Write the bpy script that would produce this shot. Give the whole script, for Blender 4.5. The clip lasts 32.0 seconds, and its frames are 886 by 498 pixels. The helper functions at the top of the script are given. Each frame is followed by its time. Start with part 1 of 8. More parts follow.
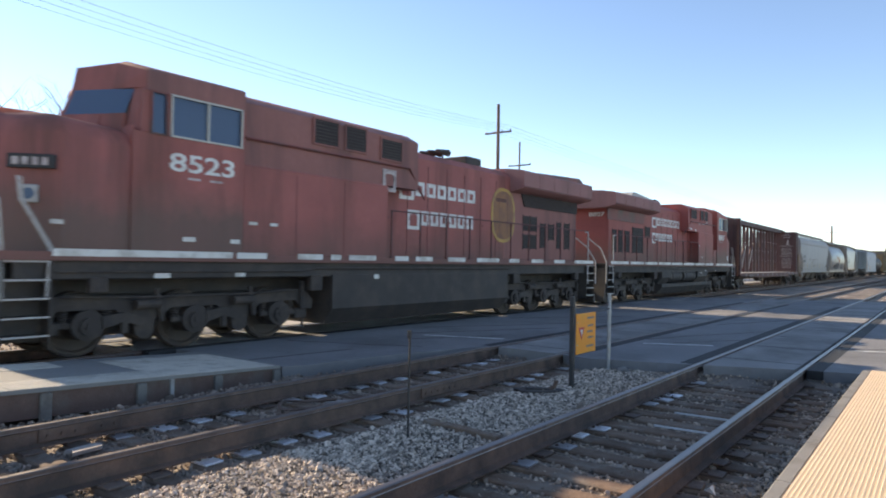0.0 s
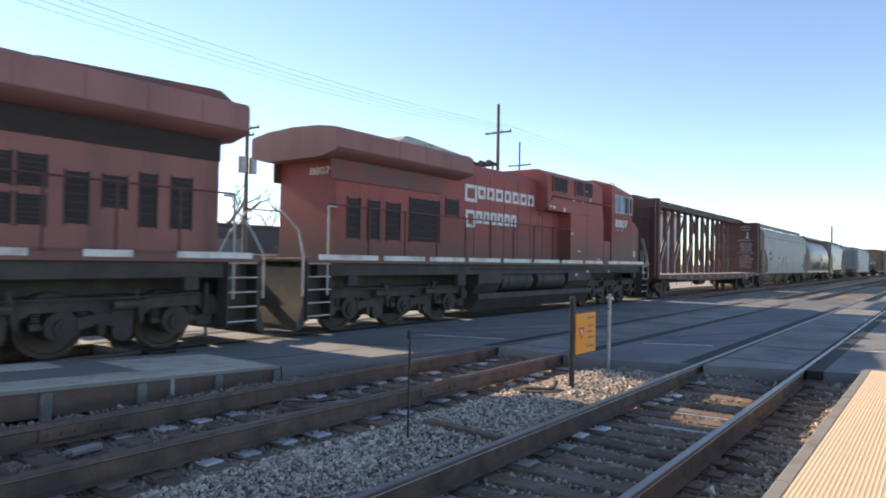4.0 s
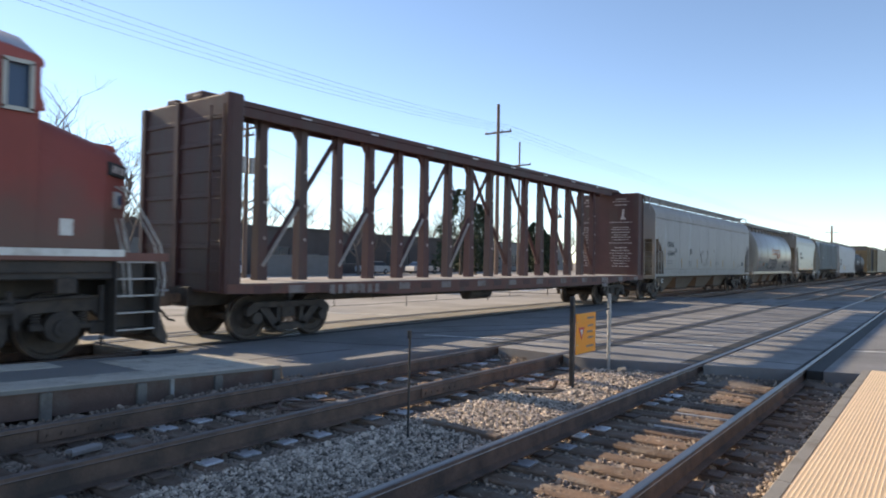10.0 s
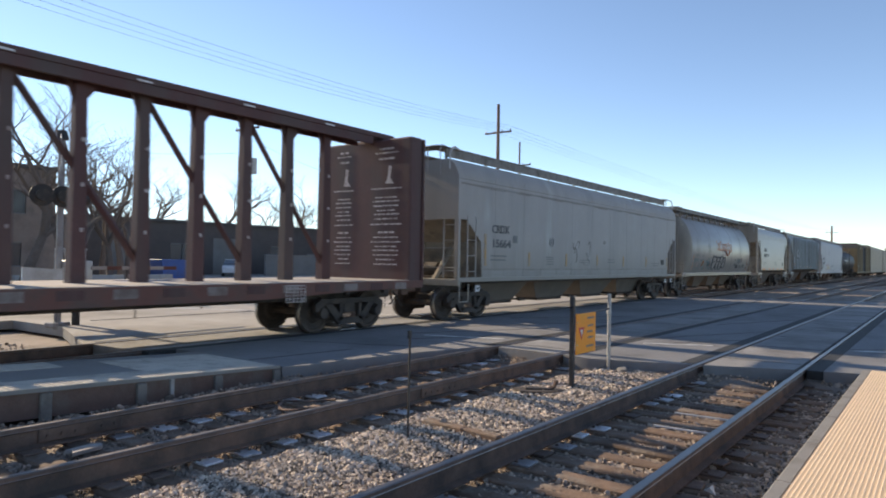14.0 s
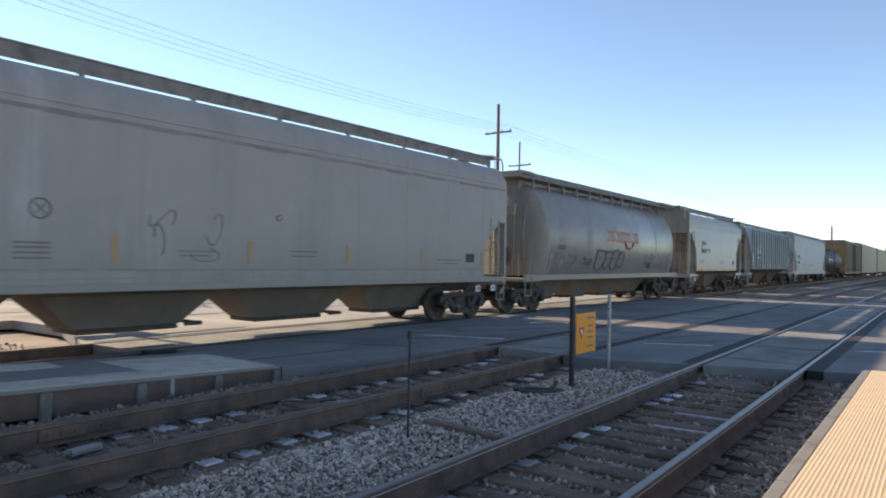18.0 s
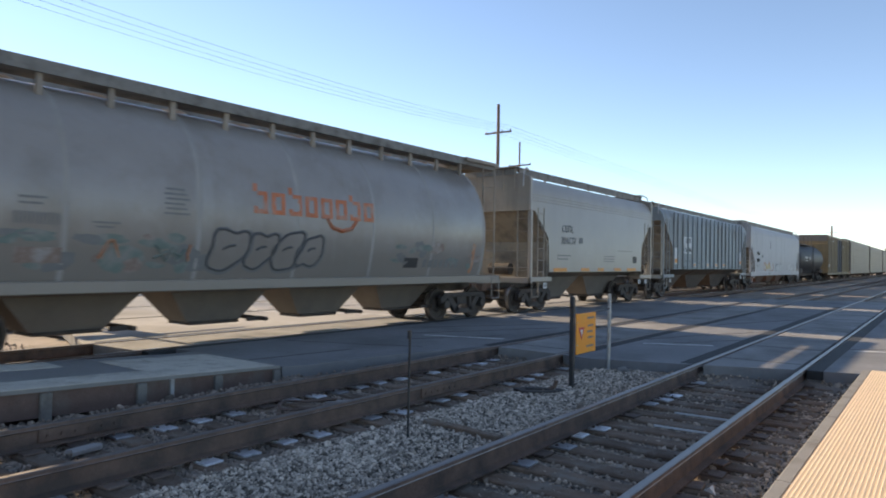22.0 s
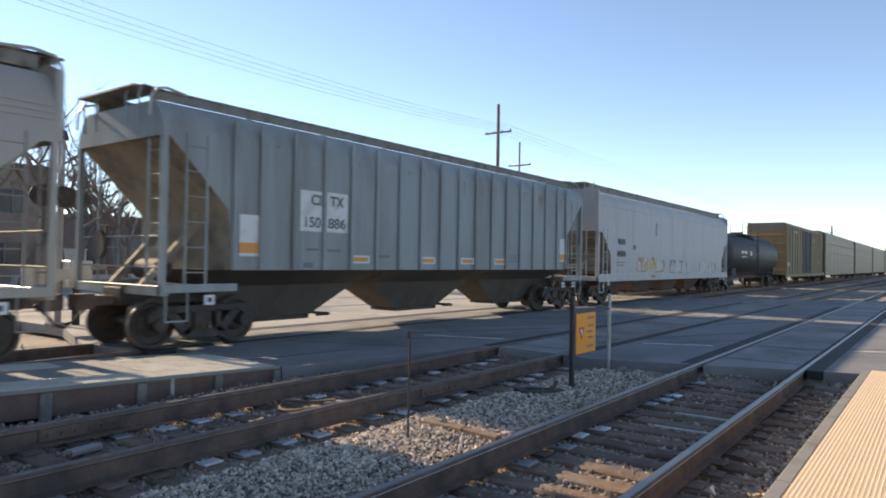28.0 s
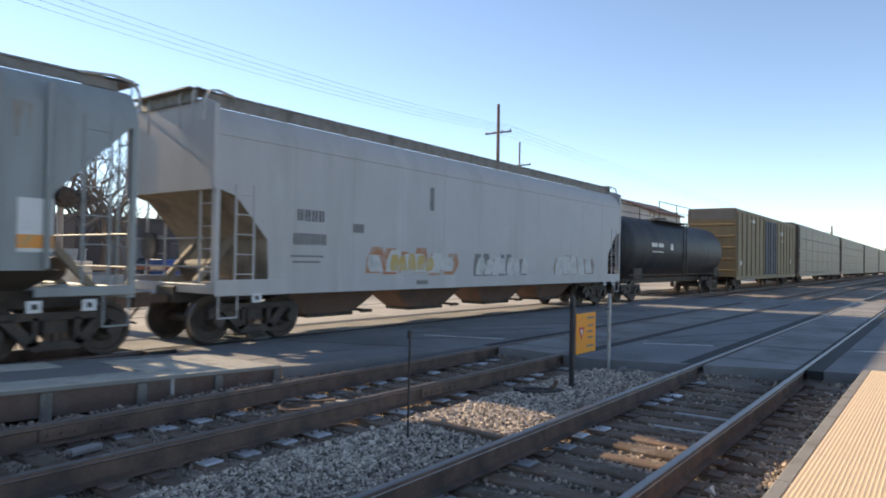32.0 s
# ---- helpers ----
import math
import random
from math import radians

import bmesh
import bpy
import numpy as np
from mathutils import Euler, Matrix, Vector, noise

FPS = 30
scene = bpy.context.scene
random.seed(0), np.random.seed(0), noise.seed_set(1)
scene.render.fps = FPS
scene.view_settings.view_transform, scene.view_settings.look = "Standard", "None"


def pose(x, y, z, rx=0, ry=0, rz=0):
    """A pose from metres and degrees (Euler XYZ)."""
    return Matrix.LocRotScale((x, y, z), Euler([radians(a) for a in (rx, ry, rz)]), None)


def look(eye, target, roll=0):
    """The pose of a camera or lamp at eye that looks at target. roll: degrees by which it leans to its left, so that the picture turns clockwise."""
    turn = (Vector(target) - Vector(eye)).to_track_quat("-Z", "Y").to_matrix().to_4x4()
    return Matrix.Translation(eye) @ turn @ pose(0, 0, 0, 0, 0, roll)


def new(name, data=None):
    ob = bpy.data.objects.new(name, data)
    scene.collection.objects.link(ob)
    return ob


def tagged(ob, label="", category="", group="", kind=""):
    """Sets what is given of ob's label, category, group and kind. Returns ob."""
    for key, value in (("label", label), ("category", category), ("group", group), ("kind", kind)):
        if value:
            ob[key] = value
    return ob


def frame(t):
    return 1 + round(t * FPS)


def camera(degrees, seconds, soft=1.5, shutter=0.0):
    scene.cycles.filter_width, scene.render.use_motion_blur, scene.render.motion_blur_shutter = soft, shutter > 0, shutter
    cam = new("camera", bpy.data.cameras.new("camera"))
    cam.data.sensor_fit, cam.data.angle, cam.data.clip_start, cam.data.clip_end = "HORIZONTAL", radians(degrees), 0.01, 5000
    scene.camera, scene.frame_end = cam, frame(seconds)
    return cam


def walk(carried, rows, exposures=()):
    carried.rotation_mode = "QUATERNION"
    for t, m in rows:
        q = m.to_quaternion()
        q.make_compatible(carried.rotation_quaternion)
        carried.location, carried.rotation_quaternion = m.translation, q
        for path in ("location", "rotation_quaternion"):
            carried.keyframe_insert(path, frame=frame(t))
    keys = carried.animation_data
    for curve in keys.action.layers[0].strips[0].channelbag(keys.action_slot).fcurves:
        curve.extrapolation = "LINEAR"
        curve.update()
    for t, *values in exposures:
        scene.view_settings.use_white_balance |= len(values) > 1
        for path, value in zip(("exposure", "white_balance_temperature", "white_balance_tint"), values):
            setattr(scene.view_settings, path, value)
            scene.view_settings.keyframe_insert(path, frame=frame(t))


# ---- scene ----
# A still camera on a low station platform, about 1.5 m above the slab.
cam = camera(66.85, 32.0, soft=1.9, shutter=0.5)
EYE = Vector((0.0, 0.0, 1.697))
YAW, PITCH, ROLL = radians(36.729), radians(0.984), 0.948
AIM = EYE + 10 * Vector((math.cos(YAW) * math.cos(PITCH), math.sin(YAW) * math.cos(PITCH), math.sin(PITCH)))
walk(cam, [(0.0, look(EYE, AIM, ROLL)), (32.0, look(EYE, AIM, ROLL))], exposures=[(t, stops, kelvin, 11) for t, stops, kelvin in
         ((0.0, 1.15, 7650), (8.0, 1.15, 7650), (11.0, 0.8, 7400), (14.5, 0.8, 7400), (17.0, 1.02, 7850), (32.0, 1.02, 7850))])

# Low winter sun behind the train.
SUN_ELEVATION, SUN_AZIMUTH = radians(25.4), radians(-1.5)
world = bpy.data.worlds.new("sky")
scene.world = world
world.use_nodes = True
wn = world.node_tree.nodes
sky = wn.new("ShaderNodeTexSky")
sky.sky_type = "NISHITA"
sky.sun_disc = False
sky.sun_elevation, sky.sun_rotation = SUN_ELEVATION, SUN_AZIMUTH
sky.altitude, sky.air_density, sky.dust_density, sky.ozone_density = 1500.0, 0.84, 0.05, 2.75
wn["Background"].inputs["Strength"].default_value = 0.142
world.node_tree.links.new(sky.outputs["Color"], wn["Background"].inputs["Color"])
sun = new("sun", bpy.data.lights.new("sun", "SUN"))
sun.data.energy, sun.data.angle, sun.data.color = 4.1, radians(0.53), (1.0, 0.88, 0.71)
TO_SUN = Vector((math.sin(SUN_AZIMUTH) * math.cos(SUN_ELEVATION), math.cos(SUN_AZIMUTH) * math.cos(SUN_ELEVATION), math.sin(SUN_ELEVATION)))
sun.matrix_world = look(TO_SUN * 50, (0, 0, 0))

# The plan: x along the tracks, y across them, z = 0 on the rail heads.
Y_NEAR, Y_MID, Y_TRAIN = 2.617, 6.464, 12.314
HALF = 0.754                       # half the distance between rail heads
TRAVEL = [(0, 0.0), (2, 7.93), (4, 15.85), (6, 23.78), (8, 31.71), (10, 39.62), (12, 47.54), (14, 55.43), (16, 63.42), (18, 71.65),
          (20, 80.06), (22, 88.65), (24, 97.31), (26, 105.86), (28, 114.41), (30, 122.98), (32, 131.56)]


# ---- tools ----
class Mesh:
    """Collects faces for one mesh."""

    def __init__(self):
        self.v, self.f, self.m = [], [], []

    def add(self, verts, faces, m=0):
        n = len(self.v)
        self.v += [tuple(p) for p in verts]
        self.f += [tuple(n + i for i in f) for f in faces]
        self.m += [m] * len(faces)
        return self

    def box(self, x0, x1, y0, y1, z0, z1, c=0.0, m=0):
        if x0 > x1: x0, x1 = x1, x0
        if y0 > y1: y0, y1 = y1, y0
        if z0 > z1: z0, z1 = z1, z0
        c = min(c, 0.45 * (x1 - x0), 0.45 * (y1 - y0), 0.45 * (z1 - z0))
        if c <= 0:
            return self.add([(x, y, z) for x in (x0, x1) for y in (y0, y1) for z in (z0, z1)],
                            [(0, 1, 3, 2), (4, 6, 7, 5), (0, 4, 5, 1), (2, 3, 7, 6), (0, 2, 6, 4), (1, 5, 7, 3)], m)
        vs, at = [], {}
        for i, x in enumerate((x0, x1)):
            for j, y in enumerate((y0, y1)):
                for k, z in enumerate((z0, z1)):
                    dx, dy, dz = (c, -c)[i], (c, -c)[j], (c, -c)[k]
                    for a, p in enumerate(((x, y + dy, z + dz), (x + dx, y, z + dz), (x + dx, y + dy, z))):
                        at[i, j, k, a] = len(vs)
                        vs.append(p)
        fs = []
        ring = ((0, 0), (1, 0), (1, 1), (0, 1))
        for s in (0, 1):
            fs.append([at[s, p, q, 0] for p, q in ring])
            fs.append([at[p, s, q, 1] for p, q in ring])
            fs.append([at[p, q, s, 2] for p, q in ring])
        for p in (0, 1):
            for q in (0, 1):
                fs.append([at[0, p, q, 1], at[1, p, q, 1], at[1, p, q, 2], at[0, p, q, 2]])
                fs.append([at[p, 0, q, 0], at[p, 1, q, 0], at[p, 1, q, 2], at[p, 0, q, 2]])
                fs.append([at[p, q, 0, 0], at[p, q, 1, 0], at[p, q, 1, 1], at[p, q, 0, 1]])
                for r in (0, 1):
                    fs.append([at[p, q, r, a] for a in range(3)])
        return self.add(vs, fs, m)

    def cyl(self, p0, p1, r, n=10, r1=None, m=0):
        p0, p1 = Vector(p0), Vector(p1)
        r1 = r if r1 is None else r1
        q = (p1 - p0).to_track_quat("Z", "Y")
        ring = [q @ Vector((math.cos(2 * math.pi * i / n), math.sin(2 * math.pi * i / n), 0)) for i in range(n)]
        vs = [p0 + r * d for d in ring] + [p1 + r1 * d for d in ring]
        fs = [(i, (i + 1) % n, n + (i + 1) % n, n + i) for i in range(n)] + [tuple(range(n - 1, -1, -1)), tuple(range(n, 2 * n))]
        return self.add(vs, fs, m)

    def tube(self, pts, r, n=6, m=0):
        for a, b in zip(pts, pts[1:]):
            if (Vector(b) - Vector(a)).length > 1e-5:
                self.cyl(a, b, r, n, m=m)
        return self

    def extr(self, prof, axis, a, b, m=0):
        """A closed outline swept along one axis. Outline: (y, z) for x, (x, z) for y, (x, y) for z."""
        put = {"x": lambda p, t: (t, p[0], p[1]), "y": lambda p, t: (p[0], t, p[1]), "z": lambda p, t: (p[0], p[1], t)}[axis]
        n = len(prof)
        return self.add([put(p, a) for p in prof] + [put(p, b) for p in prof],
                        [(i, (i + 1) % n, n + (i + 1) % n, n + i) for i in range(n)] + [tuple(range(n)), tuple(range(n, 2 * n))], m)

    def loft(self, rings, m=0, caps=True):
        n, vs, fs = len(rings[0]), [], []
        for r in rings:
            vs += r
        for k in range(len(rings) - 1):
            for i in range(n):
                j = (i + 1) % n
                fs.append((k * n + i, k * n + j, (k + 1) * n + j, (k + 1) * n + i))
        if caps:
            fs += [tuple(range(n)), tuple((len(rings) - 1) * n + i for i in range(n))]
        return self.add(vs, fs, m)

    def lathe(self, prof, centre, n=24, m=0):
        """Outline of (y, r) turned about an axis along y."""
        cx, cy, cz = centre
        return self.loft([[(cx + r * math.cos(2 * math.pi * i / n), cy + y, cz + r * math.sin(2 * math.pi * i / n)) for i in range(n)] for y, r in prof], m)

    def data(self, name, mats, smooth=35):
        me = bpy.data.meshes.new(name)
        me.from_pydata(self.v, [], self.f)
        for mt in (mats if isinstance(mats, (list, tuple)) else [mats]):
            me.materials.append(mt)
        me.polygons.foreach_set("material_index", self.m)
        bm = bmesh.new()
        bm.from_mesh(me)
        bmesh.ops.recalc_face_normals(bm, faces=bm.faces)
        bm.to_mesh(me)
        bm.free()
        if smooth:
            me.shade_smooth()
            me.set_sharp_from_angle(angle=radians(smooth))
        me.update()
        return me


def part(name, mesh, material=None, parent=None, label="", at=None):
    """Links one mesh as one object, under a thing or a part."""
    data = mesh.data(name, material) if isinstance(mesh, Mesh) else mesh
    ob = new(name, data)
    if parent is not None:
        ob.parent = parent
    if at is not None:
        ob.matrix_basis = at
    if label:
        ob["label"] = label
    return ob


def thing(name, label, category, at=None, group="", kind=""):
    ob = new(name)
    ob.empty_display_size = 0.2
    if at is not None:
        ob.matrix_basis = at
    return tagged(ob, label, category, group, kind)


def lettering(words, size, width=0.0):
    """Flat letters as a mesh in the xz plane, read from -y."""
    cu = bpy.data.curves.new("letters", "FONT")
    cu.body, cu.size, cu.extrude, cu.offset = words, size, 0.004, 0.018 * size
    ob = bpy.data.objects.new("letters", cu)
    scene.collection.objects.link(ob)
    me = bpy.data.meshes.new_from_object(ob)
    bpy.data.objects.remove(ob)
    me.transform(Matrix.Rotation(radians(90), 4, "X"))
    if width:
        me.transform(Matrix.Diagonal((width / max(v.co.x for v in me.vertices), 1, 1, 1)))
    return me


# ---- materials ----
def surface(name, colour, rough=0.6, metal=0.0, var=0.25, scale=2.5, dirt=None, amount=0.45, dscale=1.0, streak=False, bump=0.15, bscale=30.0,
            pieces=0.0, islands=False, low=None, spec=0.5, wash=None):
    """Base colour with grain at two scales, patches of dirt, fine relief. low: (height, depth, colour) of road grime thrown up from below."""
    mt = bpy.data.materials.new(name)
    mt.use_nodes = True
    nt = mt.node_tree
    N, L = nt.nodes, nt.links
    bs = N["Principled BSDF"]
    bs.inputs["Metallic"].default_value = metal
    bs.inputs["Specular IOR Level"].default_value = spec
    tc = N.new("ShaderNodeTexCoord")
    co = tc.outputs["Object"]
    if pieces or islands:
        info = N.new("ShaderNodeObjectInfo")
        geo = N.new("ShaderNodeNewGeometry")
        rnd = geo.outputs["Random Per Island"] if islands else info.outputs["Random"]
        mul = N.new("ShaderNodeVectorMath"); mul.operation = "MULTIPLY_ADD"
        L.new(rnd, mul.inputs[0]); mul.inputs[1].default_value = (37, 53, 71); L.new(co, mul.inputs[2])
        co = mul.outputs[0]

    def noise_tex(sc, detail, stretch=None):
        src = co
        if stretch:
            mp = N.new("ShaderNodeMapping"); mp.inputs["Scale"].default_value = stretch
            L.new(co, mp.inputs["Vector"]); src = mp.outputs["Vector"]
        nz = N.new("ShaderNodeTexNoise")
        nz.inputs["Scale"].default_value, nz.inputs["Detail"].default_value, nz.inputs["Roughness"].default_value = sc, detail, 0.62
        L.new(src, nz.inputs["Vector"])
        return nz.outputs["Fac"]

    def ramp(src, a, b, c0=(0, 0, 0, 1), c1=(1, 1, 1, 1)):
        r = N.new("ShaderNodeValToRGB")
        r.color_ramp.elements[0].position, r.color_ramp.elements[1].position = a, b
        r.color_ramp.elements[0].color, r.color_ramp.elements[1].color = c0, c1
        L.new(src, r.inputs["Fac"])
        return r.outputs["Color"]

    def mix(f, a, b):
        x = N.new("ShaderNodeMix"); x.data_type = "RGBA"
        for sock, val in ((x.inputs["Factor"], f), (x.inputs["A"], a), (x.inputs["B"], b)):
            if isinstance(val, tuple): sock.default_value = val
            elif isinstance(val, float): sock.default_value = val
            else: L.new(val, sock)
        return x.outputs["Result"]

    c = Vector(colour)
    lo, hi = (*(c * (1 - var)), 1), (*[min(1.0, q) for q in c * (1 + var)], 1)
    fine = noise_tex(scale * 9, 4)
    wide = noise_tex(scale, 5)
    col = mix(ramp(fine, 0.3, 0.7), ramp(wide, 0.3, 0.7, lo, hi), (*c, 1))
    if pieces or islands:
        k = N.new("ShaderNodeMapRange"); L.new(rnd, k.inputs["Value"])
        k.inputs["To Min"].default_value, k.inputs["To Max"].default_value = 1 - (pieces or 0.3), 1 + (pieces or 0.3)
        hs = N.new("ShaderNodeHueSaturation"); L.new(col, hs.inputs["Color"]); L.new(k.outputs["Result"], hs.inputs["Value"])
        col = hs.outputs["Color"]
    if dirt:
        d = noise_tex(dscale, 8, (1, 1, 0.12) if streak else None)
        mk = ramp(d, 0.62 - 0.35 * amount, 0.74 - 0.2 * amount)
        sc2 = N.new("ShaderNodeMath"); sc2.operation = "MULTIPLY"; L.new(mk, sc2.inputs[0]); sc2.inputs[1].default_value = min(1.0, 0.35 + amount)
        col = mix(sc2.outputs[0], col, (*dirt, 1))
    if wash:                          # pale vertical runs below the roof edge
        q = ramp(noise_tex(1.5, 6, (1, 1, 0.07)), 0.52, 0.66)
        k2 = N.new("ShaderNodeMath"); k2.operation = "MULTIPLY"; L.new(q, k2.inputs[0]); L.new(ramp(noise_tex(0.35, 3), 0.42, 0.6), k2.inputs[1])
        k3 = N.new("ShaderNodeMath"); k3.operation = "MULTIPLY"; L.new(k2.outputs[0], k3.inputs[0]); k3.inputs[1].default_value = 0.55
        col = mix(k3.outputs[0], col, (*wash, 1))
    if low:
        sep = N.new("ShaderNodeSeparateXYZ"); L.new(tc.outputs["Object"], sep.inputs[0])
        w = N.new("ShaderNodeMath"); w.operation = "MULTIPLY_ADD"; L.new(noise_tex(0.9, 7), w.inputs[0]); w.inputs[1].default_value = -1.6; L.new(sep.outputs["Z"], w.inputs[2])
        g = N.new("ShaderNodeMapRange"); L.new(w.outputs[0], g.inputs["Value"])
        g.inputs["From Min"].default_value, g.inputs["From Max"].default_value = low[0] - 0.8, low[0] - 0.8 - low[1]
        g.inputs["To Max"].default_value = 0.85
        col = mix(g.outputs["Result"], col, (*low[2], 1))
    L.new(col, bs.inputs["Base Color"])
    spread = 0.12 if rough > 0.4 else 0.03
    rr = N.new("ShaderNodeMapRange"); L.new(fine, rr.inputs["Value"])
    rr.inputs["To Min"].default_value, rr.inputs["To Max"].default_value = max(0.02, rough - spread), min(1.0, rough + spread)
    L.new(rr.outputs["Result"], bs.inputs["Roughness"])
    if bump:
        bp = N.new("ShaderNodeBump"); bp.inputs["Strength"].default_value, bp.inputs["Distance"].default_value = bump, 0.02
        L.new(noise_tex(bscale, 5), bp.inputs["Height"]); L.new(bp.outputs["Normal"], bs.inputs["Normal"])
    return mt


M_BALLAST = surface("ballast", (0.28, 0.224, 0.179), 0.95, var=0.4, scale=1.1, dirt=(0.111, 0.0858, 0.0702), amount=0.5, dscale=0.7, bump=1.0, bscale=26)
M_STONE = surface("stone", (0.44, 0.36, 0.289), 0.9, var=0.25, scale=9, bump=0.4, bscale=60, islands=True, pieces=0.85)
M_STONE_DARK = surface("stone_oily", (0.351, 0.269, 0.204), 0.9, var=0.25, scale=9, bump=0.4, bscale=60, islands=True, pieces=0.8)
M_STONE_OILY = surface("stone_oily_dark", (0.284, 0.216, 0.169), 0.9, var=0.3, scale=9, bump=0.4, bscale=60, islands=True, pieces=0.6)
M_RUST = surface("rail_rust", (0.163, 0.1, 0.0728), 0.85, var=0.35, scale=5, dirt=(0.065, 0.0494, 0.0416), amount=0.5, dscale=2.2, bump=0.5, bscale=45)
M_RAILTOP = surface("rail_polished", (0.25, 0.225, 0.215), 0.4, metal=1.0, var=0.2, scale=3, bump=0.05)
M_RAILTOP_DULL = surface("rail_tarnished", (0.2, 0.17, 0.155), 0.5, metal=0.8, var=0.3, scale=3, dirt=(0.1, 0.07, 0.055), amount=0.35, dscale=4, bump=0.1)
M_TIE = surface("tie_wood", (0.166, 0.107, 0.0728), 0.9, var=0.45, scale=6, dirt=(0.234, 0.195, 0.156), amount=0.38, dscale=3.5, bump=0.8, bscale=28, pieces=0.3)
M_PLATE = surface("tie_plate", (0.66, 0.66, 0.68), 0.36, metal=0.6, var=0.3, scale=8, dirt=(0.13, 0.09, 0.07), amount=0.2, dscale=9, bump=0.3, bscale=60, pieces=0.5)
M_PLATE_DARK = surface("tie_plate_dark", (0.16, 0.11, 0.085), 0.7, metal=0.2, var=0.35, scale=8, dirt=(0.09, 0.06, 0.05), amount=0.4, dscale=9, bump=0.4, bscale=60, pieces=0.3)
M_ASPHALT = surface("asphalt", (0.196, 0.192, 0.194), 0.9, var=0.25, scale=0.6, dirt=(0.115, 0.112, 0.112), amount=0.4, dscale=0.35, bump=0.5, bscale=120)
M_PANEL = surface("crossing_panel", (0.25, 0.238, 0.228), 0.9, var=0.25, scale=0.9, dirt=(0.13, 0.12, 0.112), amount=0.45, dscale=0.6, bump=0.4, bscale=90)
M_CONCRETE = surface("concrete", (0.4, 0.385, 0.36), 0.88, var=0.16, scale=1.2, dirt=(0.24, 0.225, 0.2), amount=0.38, dscale=0.9, bump=0.35, bscale=70)
M_EDGE = surface("edge_concrete", (0.24, 0.224, 0.204), 0.9, var=0.2, scale=2.5, dirt=(0.16, 0.14, 0.12), amount=0.45, dscale=2.5, bump=0.5, bscale=50)
M_PAVED = surface("pale_paving", (0.315, 0.292, 0.266), 0.92, var=0.24, scale=0.3, dirt=(0.145, 0.126, 0.106), amount=0.42, dscale=0.16, bump=0.3, bscale=50)
# Dome tops, paler than the tile so that the dots stand out.
M_TACTILE_TOP = surface("tactile_dome_top", (0.76, 0.57, 0.39), 0.7, var=0.1, scale=6, bump=0.15, bscale=70)
M_TACTILE = surface("tactile_buff", (0.6, 0.43, 0.27), 0.75, var=0.1, scale=4, dirt=(0.52, 0.37, 0.24), amount=0.35, dscale=3, bump=0.15, bscale=70, pieces=0.02)
M_TACTILE_GREY = surface("tactile_worn", (0.485, 0.443, 0.379), 0.8, var=0.15, scale=4, dirt=(0.3, 0.27, 0.23), amount=0.4, dscale=3, bump=0.2, bscale=70, pieces=0.08)
M_FASCIA = surface("fascia_timber", (0.13, 0.08, 0.064), 0.9, var=0.35, scale=3, dirt=(0.15, 0.125, 0.105), amount=0.35, dscale=2, bump=0.6, bscale=30)
M_PAINT_WHITE = surface("road_paint", (0.6, 0.6, 0.58), 0.8, var=0.15, scale=3, dirt=(0.25, 0.25, 0.24), amount=0.5, dscale=2.5, bump=0.2)
M_GROUND = M_BALLAST
M_BOXSIDE = surface("boxcar_tan", (0.28, 0.205, 0.115), 0.7, var=0.18, scale=1.2, dirt=(0.17, 0.13, 0.085), amount=0.45, dscale=0.9, streak=True, bump=0.1)
M_BOXDOOR = surface("boxcar_door", (0.14, 0.14, 0.155), 0.7, var=0.2, scale=1.2, dirt=(0.09, 0.085, 0.085), amount=0.45, dscale=0.9, streak=True, bump=0.1)
M_STENCIL = surface("faded_stencil", (0.51, 0.435, 0.405), 0.7, var=0.2, scale=6, dirt=(0.2, 0.13, 0.12), amount=0.45, dscale=5, bump=0.02)
M_HOUSE = surface("brown_siding", (0.26, 0.202, 0.169), 0.9, var=0.2, scale=1.2, dirt=(0.169, 0.13, 0.111), amount=0.4, dscale=0.8, bump=0.3)
M_PIER = surface("platform_post", (0.2, 0.185, 0.165), 0.9, var=0.25, scale=3, dirt=(0.1, 0.085, 0.075), amount=0.5, dscale=3, bump=0.5, bscale=50)
M_SILLMARK = surface("faded_sill_mark", (0.24, 0.2, 0.185), 0.8, var=0.25, scale=3, dirt=(0.13, 0.085, 0.07), amount=0.5, dscale=3, bump=0.1)

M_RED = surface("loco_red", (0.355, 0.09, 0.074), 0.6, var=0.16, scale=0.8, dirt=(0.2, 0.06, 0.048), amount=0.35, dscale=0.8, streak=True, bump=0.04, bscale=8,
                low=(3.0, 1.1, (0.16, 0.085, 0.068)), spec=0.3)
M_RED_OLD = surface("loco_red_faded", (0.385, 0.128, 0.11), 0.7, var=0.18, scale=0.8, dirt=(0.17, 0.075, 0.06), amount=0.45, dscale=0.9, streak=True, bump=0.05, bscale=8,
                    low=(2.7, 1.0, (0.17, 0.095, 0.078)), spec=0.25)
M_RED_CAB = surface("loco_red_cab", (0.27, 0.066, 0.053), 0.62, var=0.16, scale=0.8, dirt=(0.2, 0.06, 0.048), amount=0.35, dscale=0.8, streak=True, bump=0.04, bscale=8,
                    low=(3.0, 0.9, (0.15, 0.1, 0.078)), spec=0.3)
